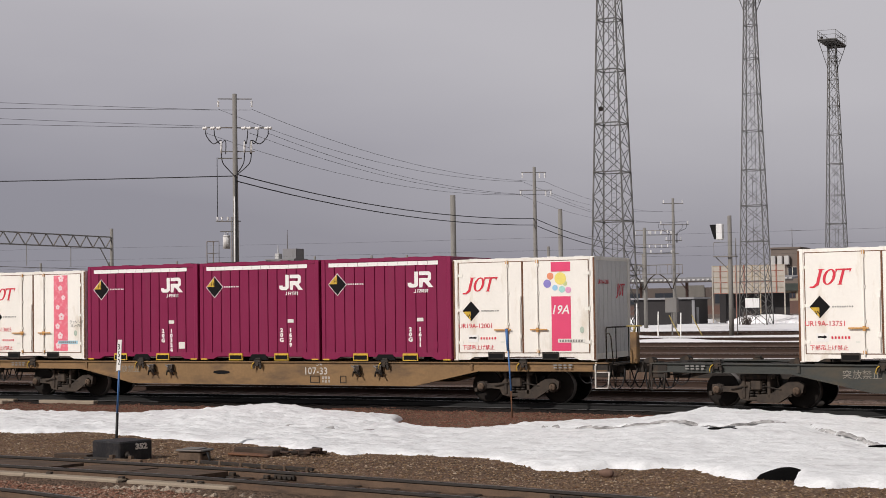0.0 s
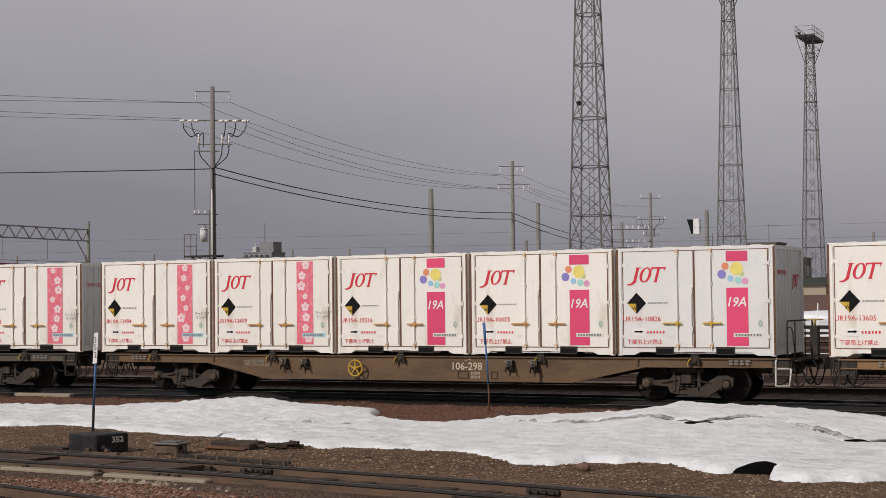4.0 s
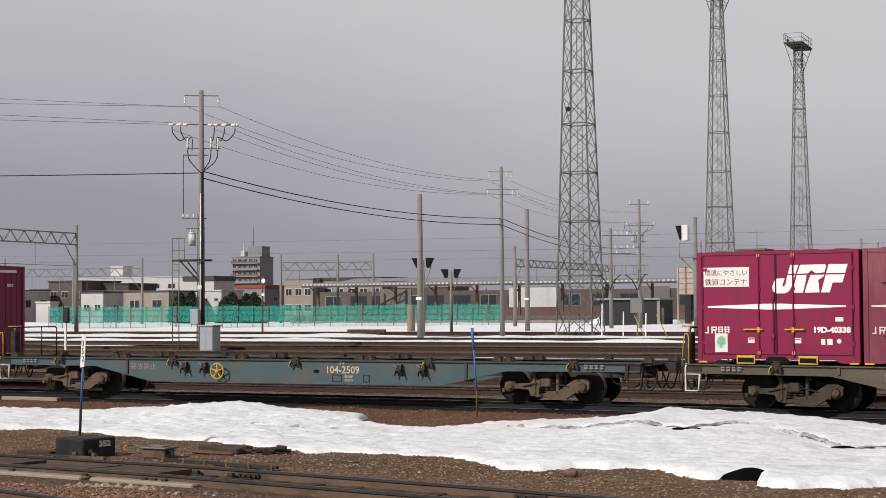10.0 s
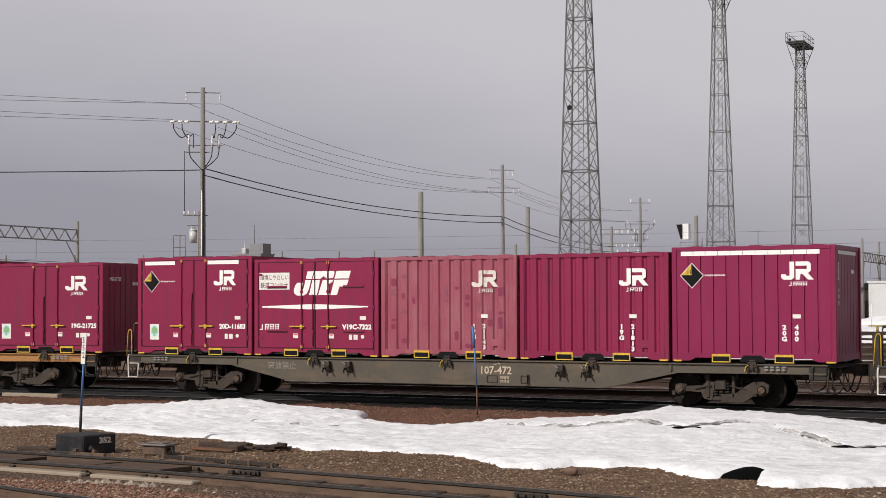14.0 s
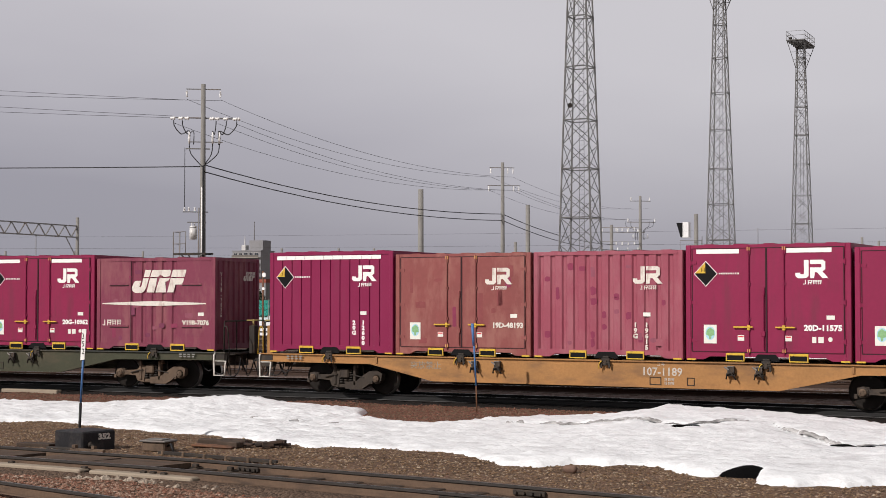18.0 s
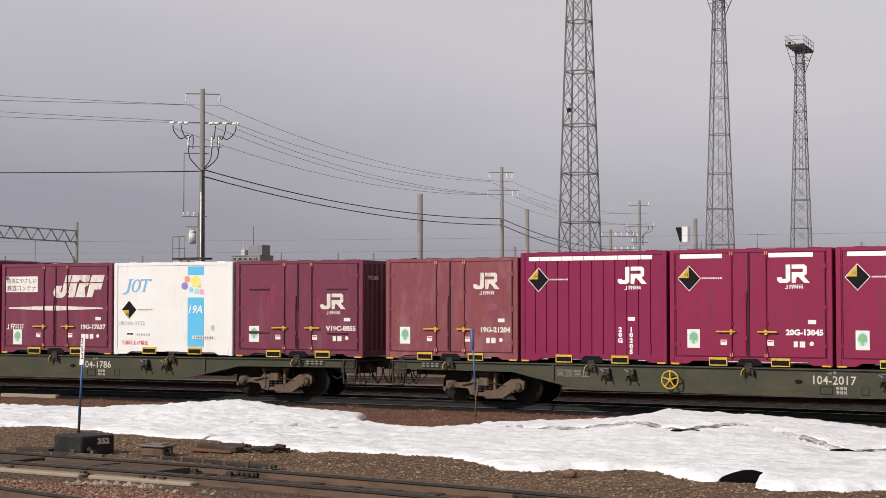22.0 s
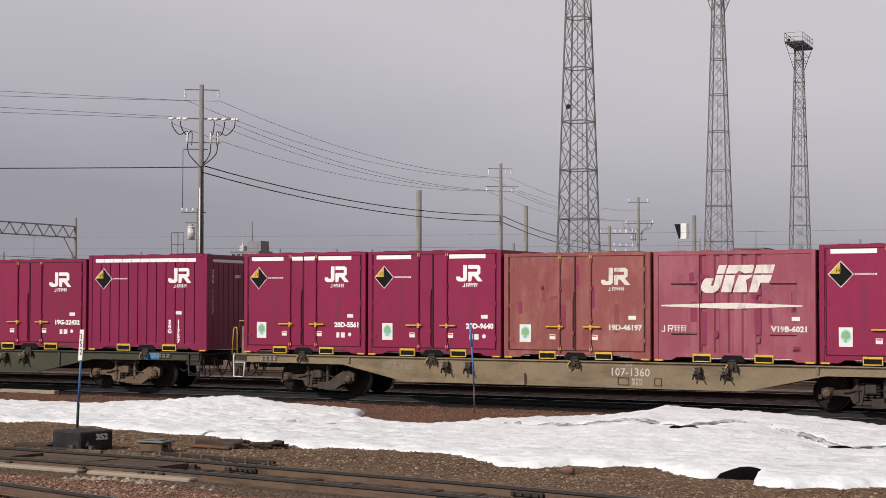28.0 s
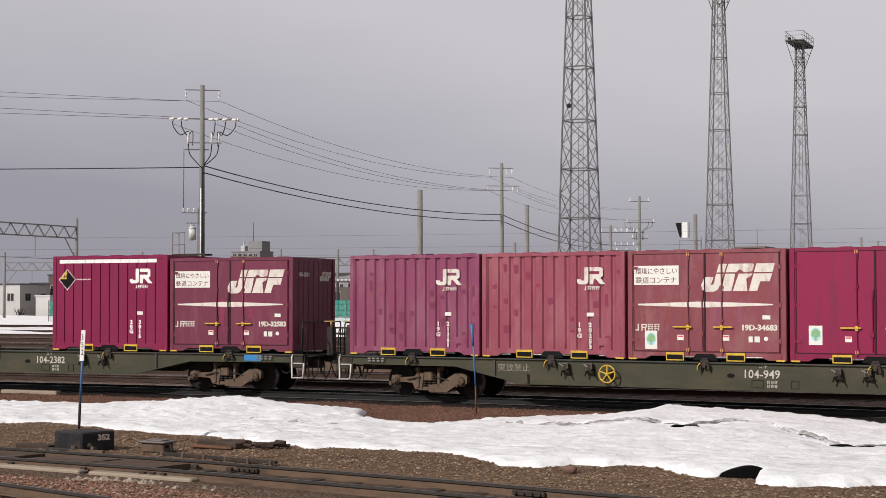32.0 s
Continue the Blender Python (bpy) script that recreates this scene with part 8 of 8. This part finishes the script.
part("post_top", box(bm_new(), -0.14, 0.22, -0.1, 0.1, 1.7, 2.6, 0.02), M["iron"], wp)
for x, y, h in ((-33.9, 72.0, 1.9), (-35.6, 72.0, 2.0), (-37.4, 72.5, 2.6), (-20.6, 88.0, 2.4), (-21.9, 96, 2.2), (-26.5, 92, 2.0)):
    o = thing("white_post", (x, y, GROUND), "thin white marker post standing in the snow", "post", "marker posts")
    part("post", tube(bm_new(), (0, 0, 0), (0.05, 0, h), 0.05, seg=6), M["white"], o)
tb = thing("terminal_box", (-35.3, 74.5, GROUND), "grey terminal box on a post by the tower", "terminal box")
part("post", tube(bm_new(), (0, 0, 0), (0, 0, 1.9), 0.06, seg=6), M["galv"], tb)
part("case", box(bm_new(), -0.45, 0.45, -0.25, 0.25, 1.9, 3.0, 0.03), M["galv"], tb)
M["stripe"] = mat("yellow_guard", (0.30, 0.23, 0.06), 0.6, var=0.3, scale=9, bump=0.0)
for x0, x1 in ((-35.2, -33.9), (-33.5, -32.2)):
    solid("stay_guard", tube(bm_new(), (x0, 73.5, 1.5), (x1, 72.0, -0.15), 0.035, seg=6), M["stripe"], "slanting yellow and black stay wire guard", "stay guard", "stay guards")
M["straw"] = mat("wound_straw", (0.22, 0.185, 0.135), 0.9, var=0.25, scale=6, bump=0.5, bscale=30)
solid("wrapped_drum", lathe(bm_new(), [(0, 0.32), (0.1, 0.35), (2.5, 0.34), (2.6, 0.28)], (-62.4, 92.0, GROUND), axis="z", seg=14), M["straw"], "tall straw-coloured drum standing in snow", "drum")
rt = thing("buffer_stop", (-58.7, 76.0, GROUND), "dark timber buffer stop at a siding's end", "buffer stop")
part("beam", box(bm_new(), -1.7, 1.7, -0.2, 0.2, 0.35, 0.65, 0.03), M["timber"], rt)
for x in (-1.2, 1.2):
    part("leg", box(bm_new(), x - 0.12, x + 0.12, -0.3, 0.6, 0, 0.4, 0.03), M["timber"], rt)

# ---- the green net fence ----
M["net"] = mat("green_net", (0.03, 0.36, 0.29), 0.7, var=0.12, scale=2, bump=0.0)
M["net"].node_tree.nodes["Principled BSDF"].inputs["Alpha"].default_value = 0.58
M["net_thin"] = mat("thin_green_net", (0.04, 0.33, 0.28), 0.7, var=0.12, scale=2, bump=0.0)
M["net_thin"].node_tree.nodes["Principled BSDF"].inputs["Alpha"].default_value = 0.25
M["net_rail"] = mat("dark_green_rail", (0.02, 0.12, 0.10), 0.7, var=0.2, scale=2, bump=0.0)
fence = thing("net_fence", (0, 0, GROUND), "sea-green safety net fence on thin posts in the snow", "fence")
FENCE = [(-118.0, 110.0), (-109.0, 113.5), (-99.0, 117.5), (-89.0, 121.5), (-79.0, 126.0), (-69.0, 130.5)]


def fence_at(t):
    s = t * (len(FENCE) - 1)
    i = min(int(s), len(FENCE) - 2)
    return Vector((*FENCE[i], 0)).lerp(Vector((*FENCE[i + 1], 0)), s - i)


for i in range(30):
    a, b = fence_at(i / 30), fence_at((i + 1) / 30)
    bm = bm_new()
    h = 2.62 + 0.05 * math.sin(i * 1.7)
    n = 5
    lo, hi = [], []
    for k in range(n + 1):
        p = a.lerp(b, k / n)
        lo.append(bm.verts.new((p.x, p.y + 0.06 * math.sin(k * 2 + i), 0.82 + 0.06 * math.sin(k * 1.3 + 2.1 * i))))
        hi.append(bm.verts.new((p.x, p.y, h - 0.06 * math.sin(math.pi * k / n))))
    for k in range(n):
        bm.faces.new((lo[k], lo[k + 1], hi[k + 1], hi[k]))
    part("net_panel", bm, M["net"], fence)
    bm = bm_new()
    bm.faces.new([bm.verts.new(v) for v in ((a.x, a.y + 0.05, 0.1), (b.x, b.y + 0.05, 0.1), (b.x, b.y + 0.05, 0.95), (a.x, a.y + 0.05, 0.95))])
    part("net_skirt", bm, M["net_thin"], fence, "worn see-through lower net")
    for z in (0.85, 1.55, 2.2):
        part("rail", tube(bm_new(), (a.x, a.y - 0.07, z), (b.x, b.y - 0.07, z), 0.022, seg=4), M["net_rail"], fence)
    part("post", tube(bm_new(), (a.x, a.y - 0.1, 0), (a.x, a.y - 0.1, h + 0.15), 0.045, seg=6), M["net"] if i % 3 else M["galv"], fence)
    if i % 4 == 1:
        part("stay", tube(tube(bm_new(), (a.x - 0.45, a.y - 0.9, 0), (a.x, a.y - 0.1, h + 0.25), 0.03, seg=5), (a.x + 0.4, a.y - 0.9, 0), (a.x, a.y - 0.1, h + 0.25), 0.03, seg=5), M["galv"], fence, "pale slanting stay")
    part("top_rope", tube(bm_new(), (a.x, a.y, h), (b.x, b.y, h), 0.03, seg=4), M["net"], fence)


# ---- buildings ----
for key, col, ro in (("wall_white", (0.52, 0.52, 0.51), 0.8), ("wall_grey", (0.24, 0.24, 0.25), 0.8), ("wall_dark", (0.07, 0.06, 0.058), 0.8), ("wall_beige", (0.30, 0.265, 0.225), 0.8), ("wall_brown", (0.105, 0.085, 0.075), 0.8),
                     ("wall_drab", (0.155, 0.145, 0.13), 0.8), ("wall_brick", (0.17, 0.14, 0.122), 0.85), ("roof_dark", (0.06, 0.06, 0.07), 0.6), ("roof_red", (0.26, 0.07, 0.05), 0.7), ("roof_green", (0.045, 0.053, 0.046), 0.7), ("wall_pale", (0.40, 0.37, 0.325), 0.8), ("wall_tan", (0.36, 0.30, 0.22), 0.8),
                     ("wall_maroon", (0.125, 0.075, 0.062), 0.8), ("wall_char", (0.022, 0.02, 0.021), 0.7)):
    M[key] = mat(key, col, ro, var=0.1, scale=0.4, bump=0.05, bscale=4, dirt=tuple(c * 0.7 for c in col), dirt_amount=0.25, dirt_scale=(0.6, 0.6, 0.15))
M["pane"] = mat("dark_window_glass", (0.035, 0.04, 0.05), 0.12, var=0.1, scale=1, bump=0.0)


def window(parent, x, z, w, h, y, frame_mat=None):
    o = part("window", box(bm_new(), x, x + w, y - 0.06, y + 0.05, z, z + h), frame_mat or M["step_white"], parent)
    part("pane", box(bm_new(), x + 0.08, x + w / 2 - 0.04, y - 0.075, y - 0.06, z + 0.08, z + h - 0.08), M["pane"], o)
    part("pane", box(bm_new(), x + w / 2 + 0.04, x + w - 0.08, y - 0.075, y - 0.06, z + 0.08, z + h - 0.08), M["pane"], o)
    return o


def house(x0, x1, y, depth, h, wall, roof, label, rows=1, cols=3, win=(1.2, 1.1), parapet=0.25, category="house", first=1.0, storey=2.75, door=False):
    """A flat-roofed building whose front faces -y."""
    b = thing("house" if category == "house" else "building", ((x0 + x1) / 2, y, GROUND), label, category)
    w = (x1 - x0) / 2
    part("wall", box(bm_new(), -w, w, 0, depth, 0, h), M[wall], b)
    part("roof", box(bm_new(), -w - 0.15, w + 0.15, -0.15, depth + 0.15, h, h + parapet), M[roof], b)
    for r in range(rows):
        for c in range(cols):
            x = -w + (c + 0.5) * 2 * w / cols - win[0] / 2
            window(b, x, first + r * storey, win[0], win[1], 0)
    for c in range(max(1, int(depth / 4))):
        o = window(b, -win[0] / 2, first, win[0], win[1], 0)
        o.rotation_euler.z = math.pi / 2
        o.location = (w, (c + 0.5) * depth / max(1, int(depth / 4)), 0)
    if door:
        part("door", box(bm_new(), w - 1.6, w - 0.7, -0.05, 0.02, 0.1, 2.1), M["wall_dark"], b)
    return b


house(-210.0, -188.7, 190, 8.5, 5.6, "wall_white", "roof_dark", "low white house with a dark flat roof", 1, 5, (1.6, 1.5), first=2.6)
house(-172.9, -169.9, 175, 2.2, 3.4, "wall_white", "wall_white", "small white garden shed", 0, 1, category="shed")
house(-185.2, -176.4, 206, 9, 6.9, "wall_dark", "roof_dark", "dark two-storey house with vents on its flat roof", 1, 3, (1.2, 0.9), first=4.6)
house(-196.2, -190.6, 202, 8, 5.9, "wall_grey", "roof_dark", "plain grey house with a flat roof", 1, 2, (1.0, 0.9), first=2.9)
house(-190.3, -182.6, 200, 12, 7.4, "wall_brown", "roof_dark", "dark brown two-storey house with flat roof", 2, 3, (1.5, 1.3), first=1.6)
house(-171.2, -166.5, 185, 7, 5.1, "wall_white", "roof_dark", "white house with a flat roof and small windows", 1, 2, (1.2, 1.1), first=2.0)
house(-158.6, -149.5, 180, 8, 5.1, "wall_beige", "roof_dark", "beige house with a dark roof edge", 1, 2, (2.0, 1.4), first=2.4)
house(-262.0, -224.0, 300, 10, 10.2, "wall_white", "wall_white", "long white low apartment house", 2, 8, (2.2, 1.3), first=4.4, storey=2.9, category="apartment house")
house(-254.0, -250.0, 305, 4, 13.3, "wall_white", "wall_white", "white stair tower of an apartment house", 0, 1, category="apartment house")
house(-163.4, -156.8, 205, 7, 7.3, "wall_white", "roof_dark", "white two-storey house with a dark parapet", 2, 2, (1.6, 1.3), first=1.4, parapet=0.9)
house(-152.0, -145.6, 190, 7, 5.2, "wall_white", "wall_white", "plain white low building with small windows", 1, 3, (0.8, 0.7), first=3.4)
house(-148.2, -142.4, 199, 7, 5.7, "wall_grey", "roof_red", "grey house with a red tin roof", 1, 2, (1.2, 0.9), first=3.4, parapet=0.6)
house(-120.0, -110.0, 205, 9, 5.6, "wall_brown", "wall_grey", "grey-roofed row of low sheds", 1, 4, (1.2, 1.0), first=1.6)
house(-139.1, -133.4, 200, 10, 7.2, "wall_beige", "wall_grey", "beige two-storey office beside the station", 2, 3, (1.3, 1.3), first=1.6)
house(-133.2, -121.5, 203, 10, 7.0, "wall_grey", "wall_dark", "grey flat-roofed store beside the station", 1, 5, (1.5, 1.0), first=4.6, parapet=0.5)

# the tall apartment block
ax0, ax1, ay, ad = -377.2, -362.5, 560.0, 11.5
ap = thing("apartment_block", ((ax0 + ax1) / 2, ay, GROUND), "grey apartment block with balconies and a roof-top plant room", "apartment block")
aw, ah = (ax1 - ax0) / 2, 24.3
part("wall", box(bm_new(), -aw, aw, 0, ad, 0, ah), M["wall_grey"], ap)
part("roof", box(bm_new(), -aw - 0.2, aw + 0.2, -0.2, ad + 0.2, ah, ah + 0.5), M["wall_grey"], ap)
part("plant_room", box(bm_new(), 0.2, aw + 1.0 - 1.2, 2, 9, ah + 0.5, ah + 5.0), M["wall_grey"], ap)
part("water_tank", box(bm_new(), -4.0, -1.8, 2, 5, ah + 0.5, ah + 3.0, 0.2), M["wall_white"], ap)
part("mast", tube(bm_new(), (1.5, 4, ah + 5), (1.5, 4, ah + 13.5), 0.22, 0.12, seg=6), M["galv"], ap)
part("mast", tube(bm_new(), (-3.4, 4, ah + 3), (-3.4, 4, ah + 7), 0.3, 0.1, seg=6), M["wall_white"], ap)
for i in range(8):
    z = 1.2 + i * 2.9
    bal = part("balcony", box(bm_new(), -aw + 0.3, aw - 0.6, -1.3, 0, z, z + 0.18), M["wall_pale"], ap)
    part("railing", box(bm_new(), -aw + 0.3, aw - 0.6, -1.3, -1.2, z + 0.18, z + 1.15), M["wall_drab"] if i % 2 else M["wall_grey"], bal)
    for k in range(5):
        window(ap, -aw + 0.7 + k * 2.7, z + 0.3, 1.9, 1.9, 0)

# the station: a long platform roof with posts, and what stands behind it
stn = thing("platform_roof", (0, 150, GROUND), "long station platform roof on dark posts", "platform roof")
part("roof", slab(bm_new(), [(0, 5.3), (6.0, 5.6), (6.0, 5.85), (0, 5.55)], -107, -44, "x"), M["wall_grey"], stn, "grey roof sheet")
part("rear_roof", slab(bm_new(), [(21.5, 6.2), (25.0, 6.6), (25.0, 6.72), (21.5, 6.32)], -112, -72, "x"), M["wall_grey"], stn, "second grey roof behind")
part("fascia", box(bm_new(), -107, -44, -0.1, 0.05, 5.1, 5.3), M["wall_dark"], stn)
dots = bm_new()
for i in range(105):
    box(dots, -106.8 + i * 0.6, -106.8 + i * 0.6 + 0.3, -0.16, -0.1, 5.34, 5.54)
part("roof_edge", dots, M["wall_white"], stn, "pale corrugated roof edge")
for i in range(11):
    x = -106 + i * 6.0
    part("post", box(bm_new(), x - 0.15, x + 0.15, 2.6, 2.9, 0.9, 5.35), M["wall_maroon"], stn)
    part("brace", angle_bar(bm_new(), (x, 0.2, 5.2), (x, 2.7, 4.2), 0.1), M["wall_maroon"], stn)
part("platform", box(bm_new(), -109, -42, 0.3, 8, 0, 1.1), M["concrete"], stn)
part("platform_edge", box(bm_new(), -109, -42, 0.1, 0.3, 0.75, 1.15), M["wall_brown"], stn)
back = thing("station_building", (-90, 164, GROUND), "long low station building with dark windows", "station")
part("wall", box(bm_new(), -22, 40, 0, 7, 0, 4.6), M["wall_brown"], back)
part("lower_wall", box(bm_new(), -22, 40, -0.12, 0, 0, 2.2), M["wall_maroon"], back)
for i in range(15):
    window(back, -21 + i * 4.1, 2.4, 2.6, 1.6, 0, M["wall_dark"] if i % 3 else M["wall_beige"])
for i, (a, b) in enumerate(((-12, -7), (8, 15), (27, 31))):
    part("wall_panel", box(bm_new(), a, b, -0.16, -0.12, 2.2, 4.9), M["wall_white" if i == 1 else "wall_drab"], back)

# the low dark shed
sh = thing("equipment_shed", (-53.4, 128.8, GROUND), "flat-roofed charcoal equipment shed in the snow", "shed")
part("wall", box(bm_new(), -3.4, 3.3, 0, 5.8, 0, 3.0), M["wall_char"], sh)
part("roof", box(bm_new(), -3.9, 3.6, -0.3, 6.1, 3.0, 3.2), M["wall_grey"], sh, "thin grey roof")
part("door", box(bm_new(), 3.3, 3.36, 1.3, 2.2, 0.1, 2.1), M["wall_grey"], sh)
part("downpipe", box(bm_new(), 3.25, 3.55, -0.12, 0.05, 0, 2.9), M["wall_grey"], sh)

# a fenced panel wall on steel posts
M["red_rust"] = mat("red_rusty_upright", (0.27, 0.11, 0.08), 0.8, var=0.4, scale=2, bump=0.2, dirt=(0.36, 0.3, 0.26), dirt_amount=0.4, dirt_scale=(1, 1, 1))
pb = thing("panel_wall", (-46.8, 140, GROUND), "cream panel wall with rusty uprights on steel legs", "panel wall")
for i in range(9):
    for j in range(5):
        x, z = -4.2 + i * 0.933, 3.62 + j * 0.635
        part("panel", box(bm_new(), x + 0.03, x + 0.903, -0.05, 0.05, z + 0.03, z + 0.605), M["wall_pale"], pb)
for i in range(10):
    x = -4.2 + i * 0.933
    part("upright", box(bm_new(), x - 0.07, x + 0.07, -0.14, -0.05, 0 if i % 3 == 0 else 3.6, 6.85), M["wall_pale" if i in (0, 9) else "red_rust" if i in (1, 3, 4, 8) else "wall_tan"], pb)
for j in range(6):
    z = 3.62 + j * 0.635
    part("cross_rail", box(bm_new(), -4.27, 4.27, -0.10, -0.052, z - 0.04, z + 0.03), M["wall_tan" if j % 2 else "red_rust"], pb)
part("rear_wall", box(bm_new(), -4.0, 4.2, 2.0, 2.2, 0, 3.6), M["wall_char"], pb)

b3 = house(-56.1, -51.9, 188, 6, 10.2, "wall_brick", "wall_brick", "brown three-storey flat-roofed block", 1, 2, (1.4, 1.6), first=6.0, category="office building")
part("aerial", rod(rod(bm_new(), [(0.6, 2, 10.3), (0.6, 2, 13.2)], 0.05), [(-0.7, 2, 12.9), (1.9, 2, 12.9)], 0.03), M["galv"], b3, "roof aerial")
for k in range(3):
    part("air_unit", box(bm_new(), -2.0 + k * 1.0, -1.3 + k * 1.0, -0.7, -0.1, 7.9, 9.2, 0.05), M["wall_white"], b3)
house(-50.5, -46.3, 180, 5.2, 7.7, "wall_brick", "wall_brick", "brown two-storey flat-roofed block", 1, 1, (1.6, 1.3), first=5.4, category="office building")
dep = thing("depot_building", (-41.5, 165, GROUND), "long tan and maroon depot with a green roof", "depot")
part("wall", box(bm_new(), -8.0, 7.2, 0, 6, 2.7, 4.0), M["wall_tan"], dep)
part("lower_wall", box(bm_new(), -8.0, 7.2, -0.03, 6.03, 0, 2.7), M["wall_maroon"], dep)
part("roof", slab(bm_new(), [(-0.5, 4.0), (-0.5, 4.25), (1.2, 4.95), (6.3, 4.95), (6.3, 4.0)], -8.3, 7.4, "x"), M["roof_green"], dep, "green metal roof")
for x, w in ((-6.6, 0.9), (-4.5, 0.9), (1.2, 1.6), (4.9, 1.8)):
    window(dep, x, 3.0 if w < 1.0 else 2.74, w, 0.75 if w < 1.0 else 1.15, 0, M["wall_maroon"])
gb = thing("gabled_house", (-49.0, 215, GROUND), "distant house with a steep dark brown gable", "house")
part("gable", slab(bm_new(), [(-2.0, 0), (2.0, 0), (2.0, 4.6), (0.05, 8.1), (-2.0, 4.6)], 0, 8), M["wall_brown"], gb)
house(-33.2, -8.0, 163, 8, 4.9, "wall_white", "wall_white", "long white flat-roofed store", 1, 3, (3.4, 0.5), first=3.2, category="building")


# ---- trees ----
M["needle"] = mat("dark_conifer", (0.028, 0.042, 0.022), 0.9, var=0.4, scale=1, bump=0.0, each=0.2)
M["bark"] = mat("dark_bark", (0.06, 0.045, 0.035), 0.9, var=0.3, scale=3)
M["twig"] = mat("bare_twigs", (0.10, 0.08, 0.07), 0.9, var=0.3, scale=3, bump=0.0)


def conifer(x, y, h, r, seed):
    rnd = random.Random(seed)
    t = thing("conifer", (x, y, GROUND), "dark clipped conifer beyond the net fence", "tree", "conifers")
    part("trunk", tube(bm_new(), (0, 0, 0), (0, 0, h * 0.9), 0.16, 0.04, seg=6), M["bark"], t)
    verts, faces = [], []
    for i in range(2400):
        z = h * (0.08 + 0.92 * rnd.random() ** 1.2)
        rr = r * (1 - (z / h) ** 2.6) * rnd.uniform(0.5, 1.1) + 0.05
        a = rnd.uniform(0, 6.283)
        s = rnd.uniform(0.14, 0.32)
        c = Vector((rr * math.cos(a), rr * math.sin(a), z))
        k = len(verts)
        for _ in range(3):
            verts.append(c + Vector((rnd.uniform(-s, s), rnd.uniform(-s, s), rnd.uniform(-s, s * 0.7))))
        faces.append((k, k + 1, k + 2))
    me = bpy.data.meshes.new("crown")
    me.from_pydata(verts, [], faces)
    me.materials.append(M["needle"])
    part("crown", me, None, t)


for i, (x, y, h, r) in enumerate(((-118.3, 150, 4.6, 1.9), (-116.5, 151, 4.3, 1.8), (-114.6, 150, 4.5, 1.8), (-120.0, 151, 3.9, 1.4), (-126.9, 150, 4.8, 1.7), (-125.0, 150, 4.8, 1.8))):
    conifer(x, y, h, r, i)


def bare_shrub(x, y, h, seed, n=60):
    rnd = random.Random(seed)
    t = thing("bare_shrub", (x, y, GROUND), "leafless grey-brown shrub in the snow", "shrub", "bare shrubs")
    bm = bm_new()
    for i in range(n):
        a, l = rnd.uniform(0, 6.283), rnd.uniform(0.3, 1) * h
        p = Vector((rnd.uniform(-0.4, 0.4), rnd.uniform(-0.4, 0.4), 0))
        q = p + Vector((math.cos(a) * l * 0.45, math.sin(a) * l * 0.45, l))
        tube(bm, p, q, 0.03, 0.012, seg=3, caps=False)
        for _ in range(2):
            s = p.lerp(q, rnd.uniform(0.4, 0.8))
            tube(bm, s, s + Vector((rnd.uniform(-0.4, 0.4), rnd.uniform(-0.4, 0.4), rnd.uniform(0.1, 0.5))), 0.016, 0.008, seg=3, caps=False)
    part("twigs", bm, M["twig"], t)


for i, (x, y, h) in enumerate(((-43, 124.5, 1.4), (-46, 137, 1.8), (-42, 168, 2.0), (-40, 166, 1.6), (-178, 168, 2.0), (-172, 170, 1.6))):
    bare_shrub(x, y, h, i)
woods = bm_new()
rnd = random.Random(5)
for i in range(700):
    x, y = rnd.uniform(-700, 150), rnd.uniform(560, 700)
    hgt = rnd.uniform(5, 10)
    tube(woods, (x, y, 0), (x + rnd.uniform(-2, 2), y, hgt), 0.9, 0.1, seg=4, caps=False)
solid("far_wood", woods, M["twig"], "bare grey wood on the horizon", kind="stuff")


def train_at(t):
    for (a, x), (b, y) in zip(TRAIN, TRAIN[1:]):
        if t <= b:
            return x + (y - x) * (t - a) / (b - a)
    return TRAIN[-1][1]


def motions():
    for ob, mid, ahead, z in ROLLING:
        rows = []
        for t, x in TRAIN:
            # each wagon spans the curve between its two bogies
            (xa, ya, _), (xb, yb, _) = on_line(mid + x - BOGIE), on_line(mid + x + BOGIE)
            h = math.atan2(yb - ya, xb - xa)
            rows.append((t, pose((xa + xb) / 2 + ahead * math.cos(h), (ya + yb) / 2 + ahead * math.sin(h), z, 0, 0, math.degrees(h))))
        walk(ob, rows)
    steps = [i / 15 for i in range(32 * 15 + 1)]
    turns = [(t, math.degrees((train_at(t) - TRAIN[0][1]) / WHEEL_R)) for t in steps]
    for ob, x in WHEELS:
        walk(ob, [(t, pose(x, 0, WHEEL_R, 0, a, 0)) for t, a in turns])
    for ob, x in CAPS:
        walk(ob, [(t, pose(x, -0.985, WHEEL_R, 0, a, 0)) for t, a in turns])


motions()
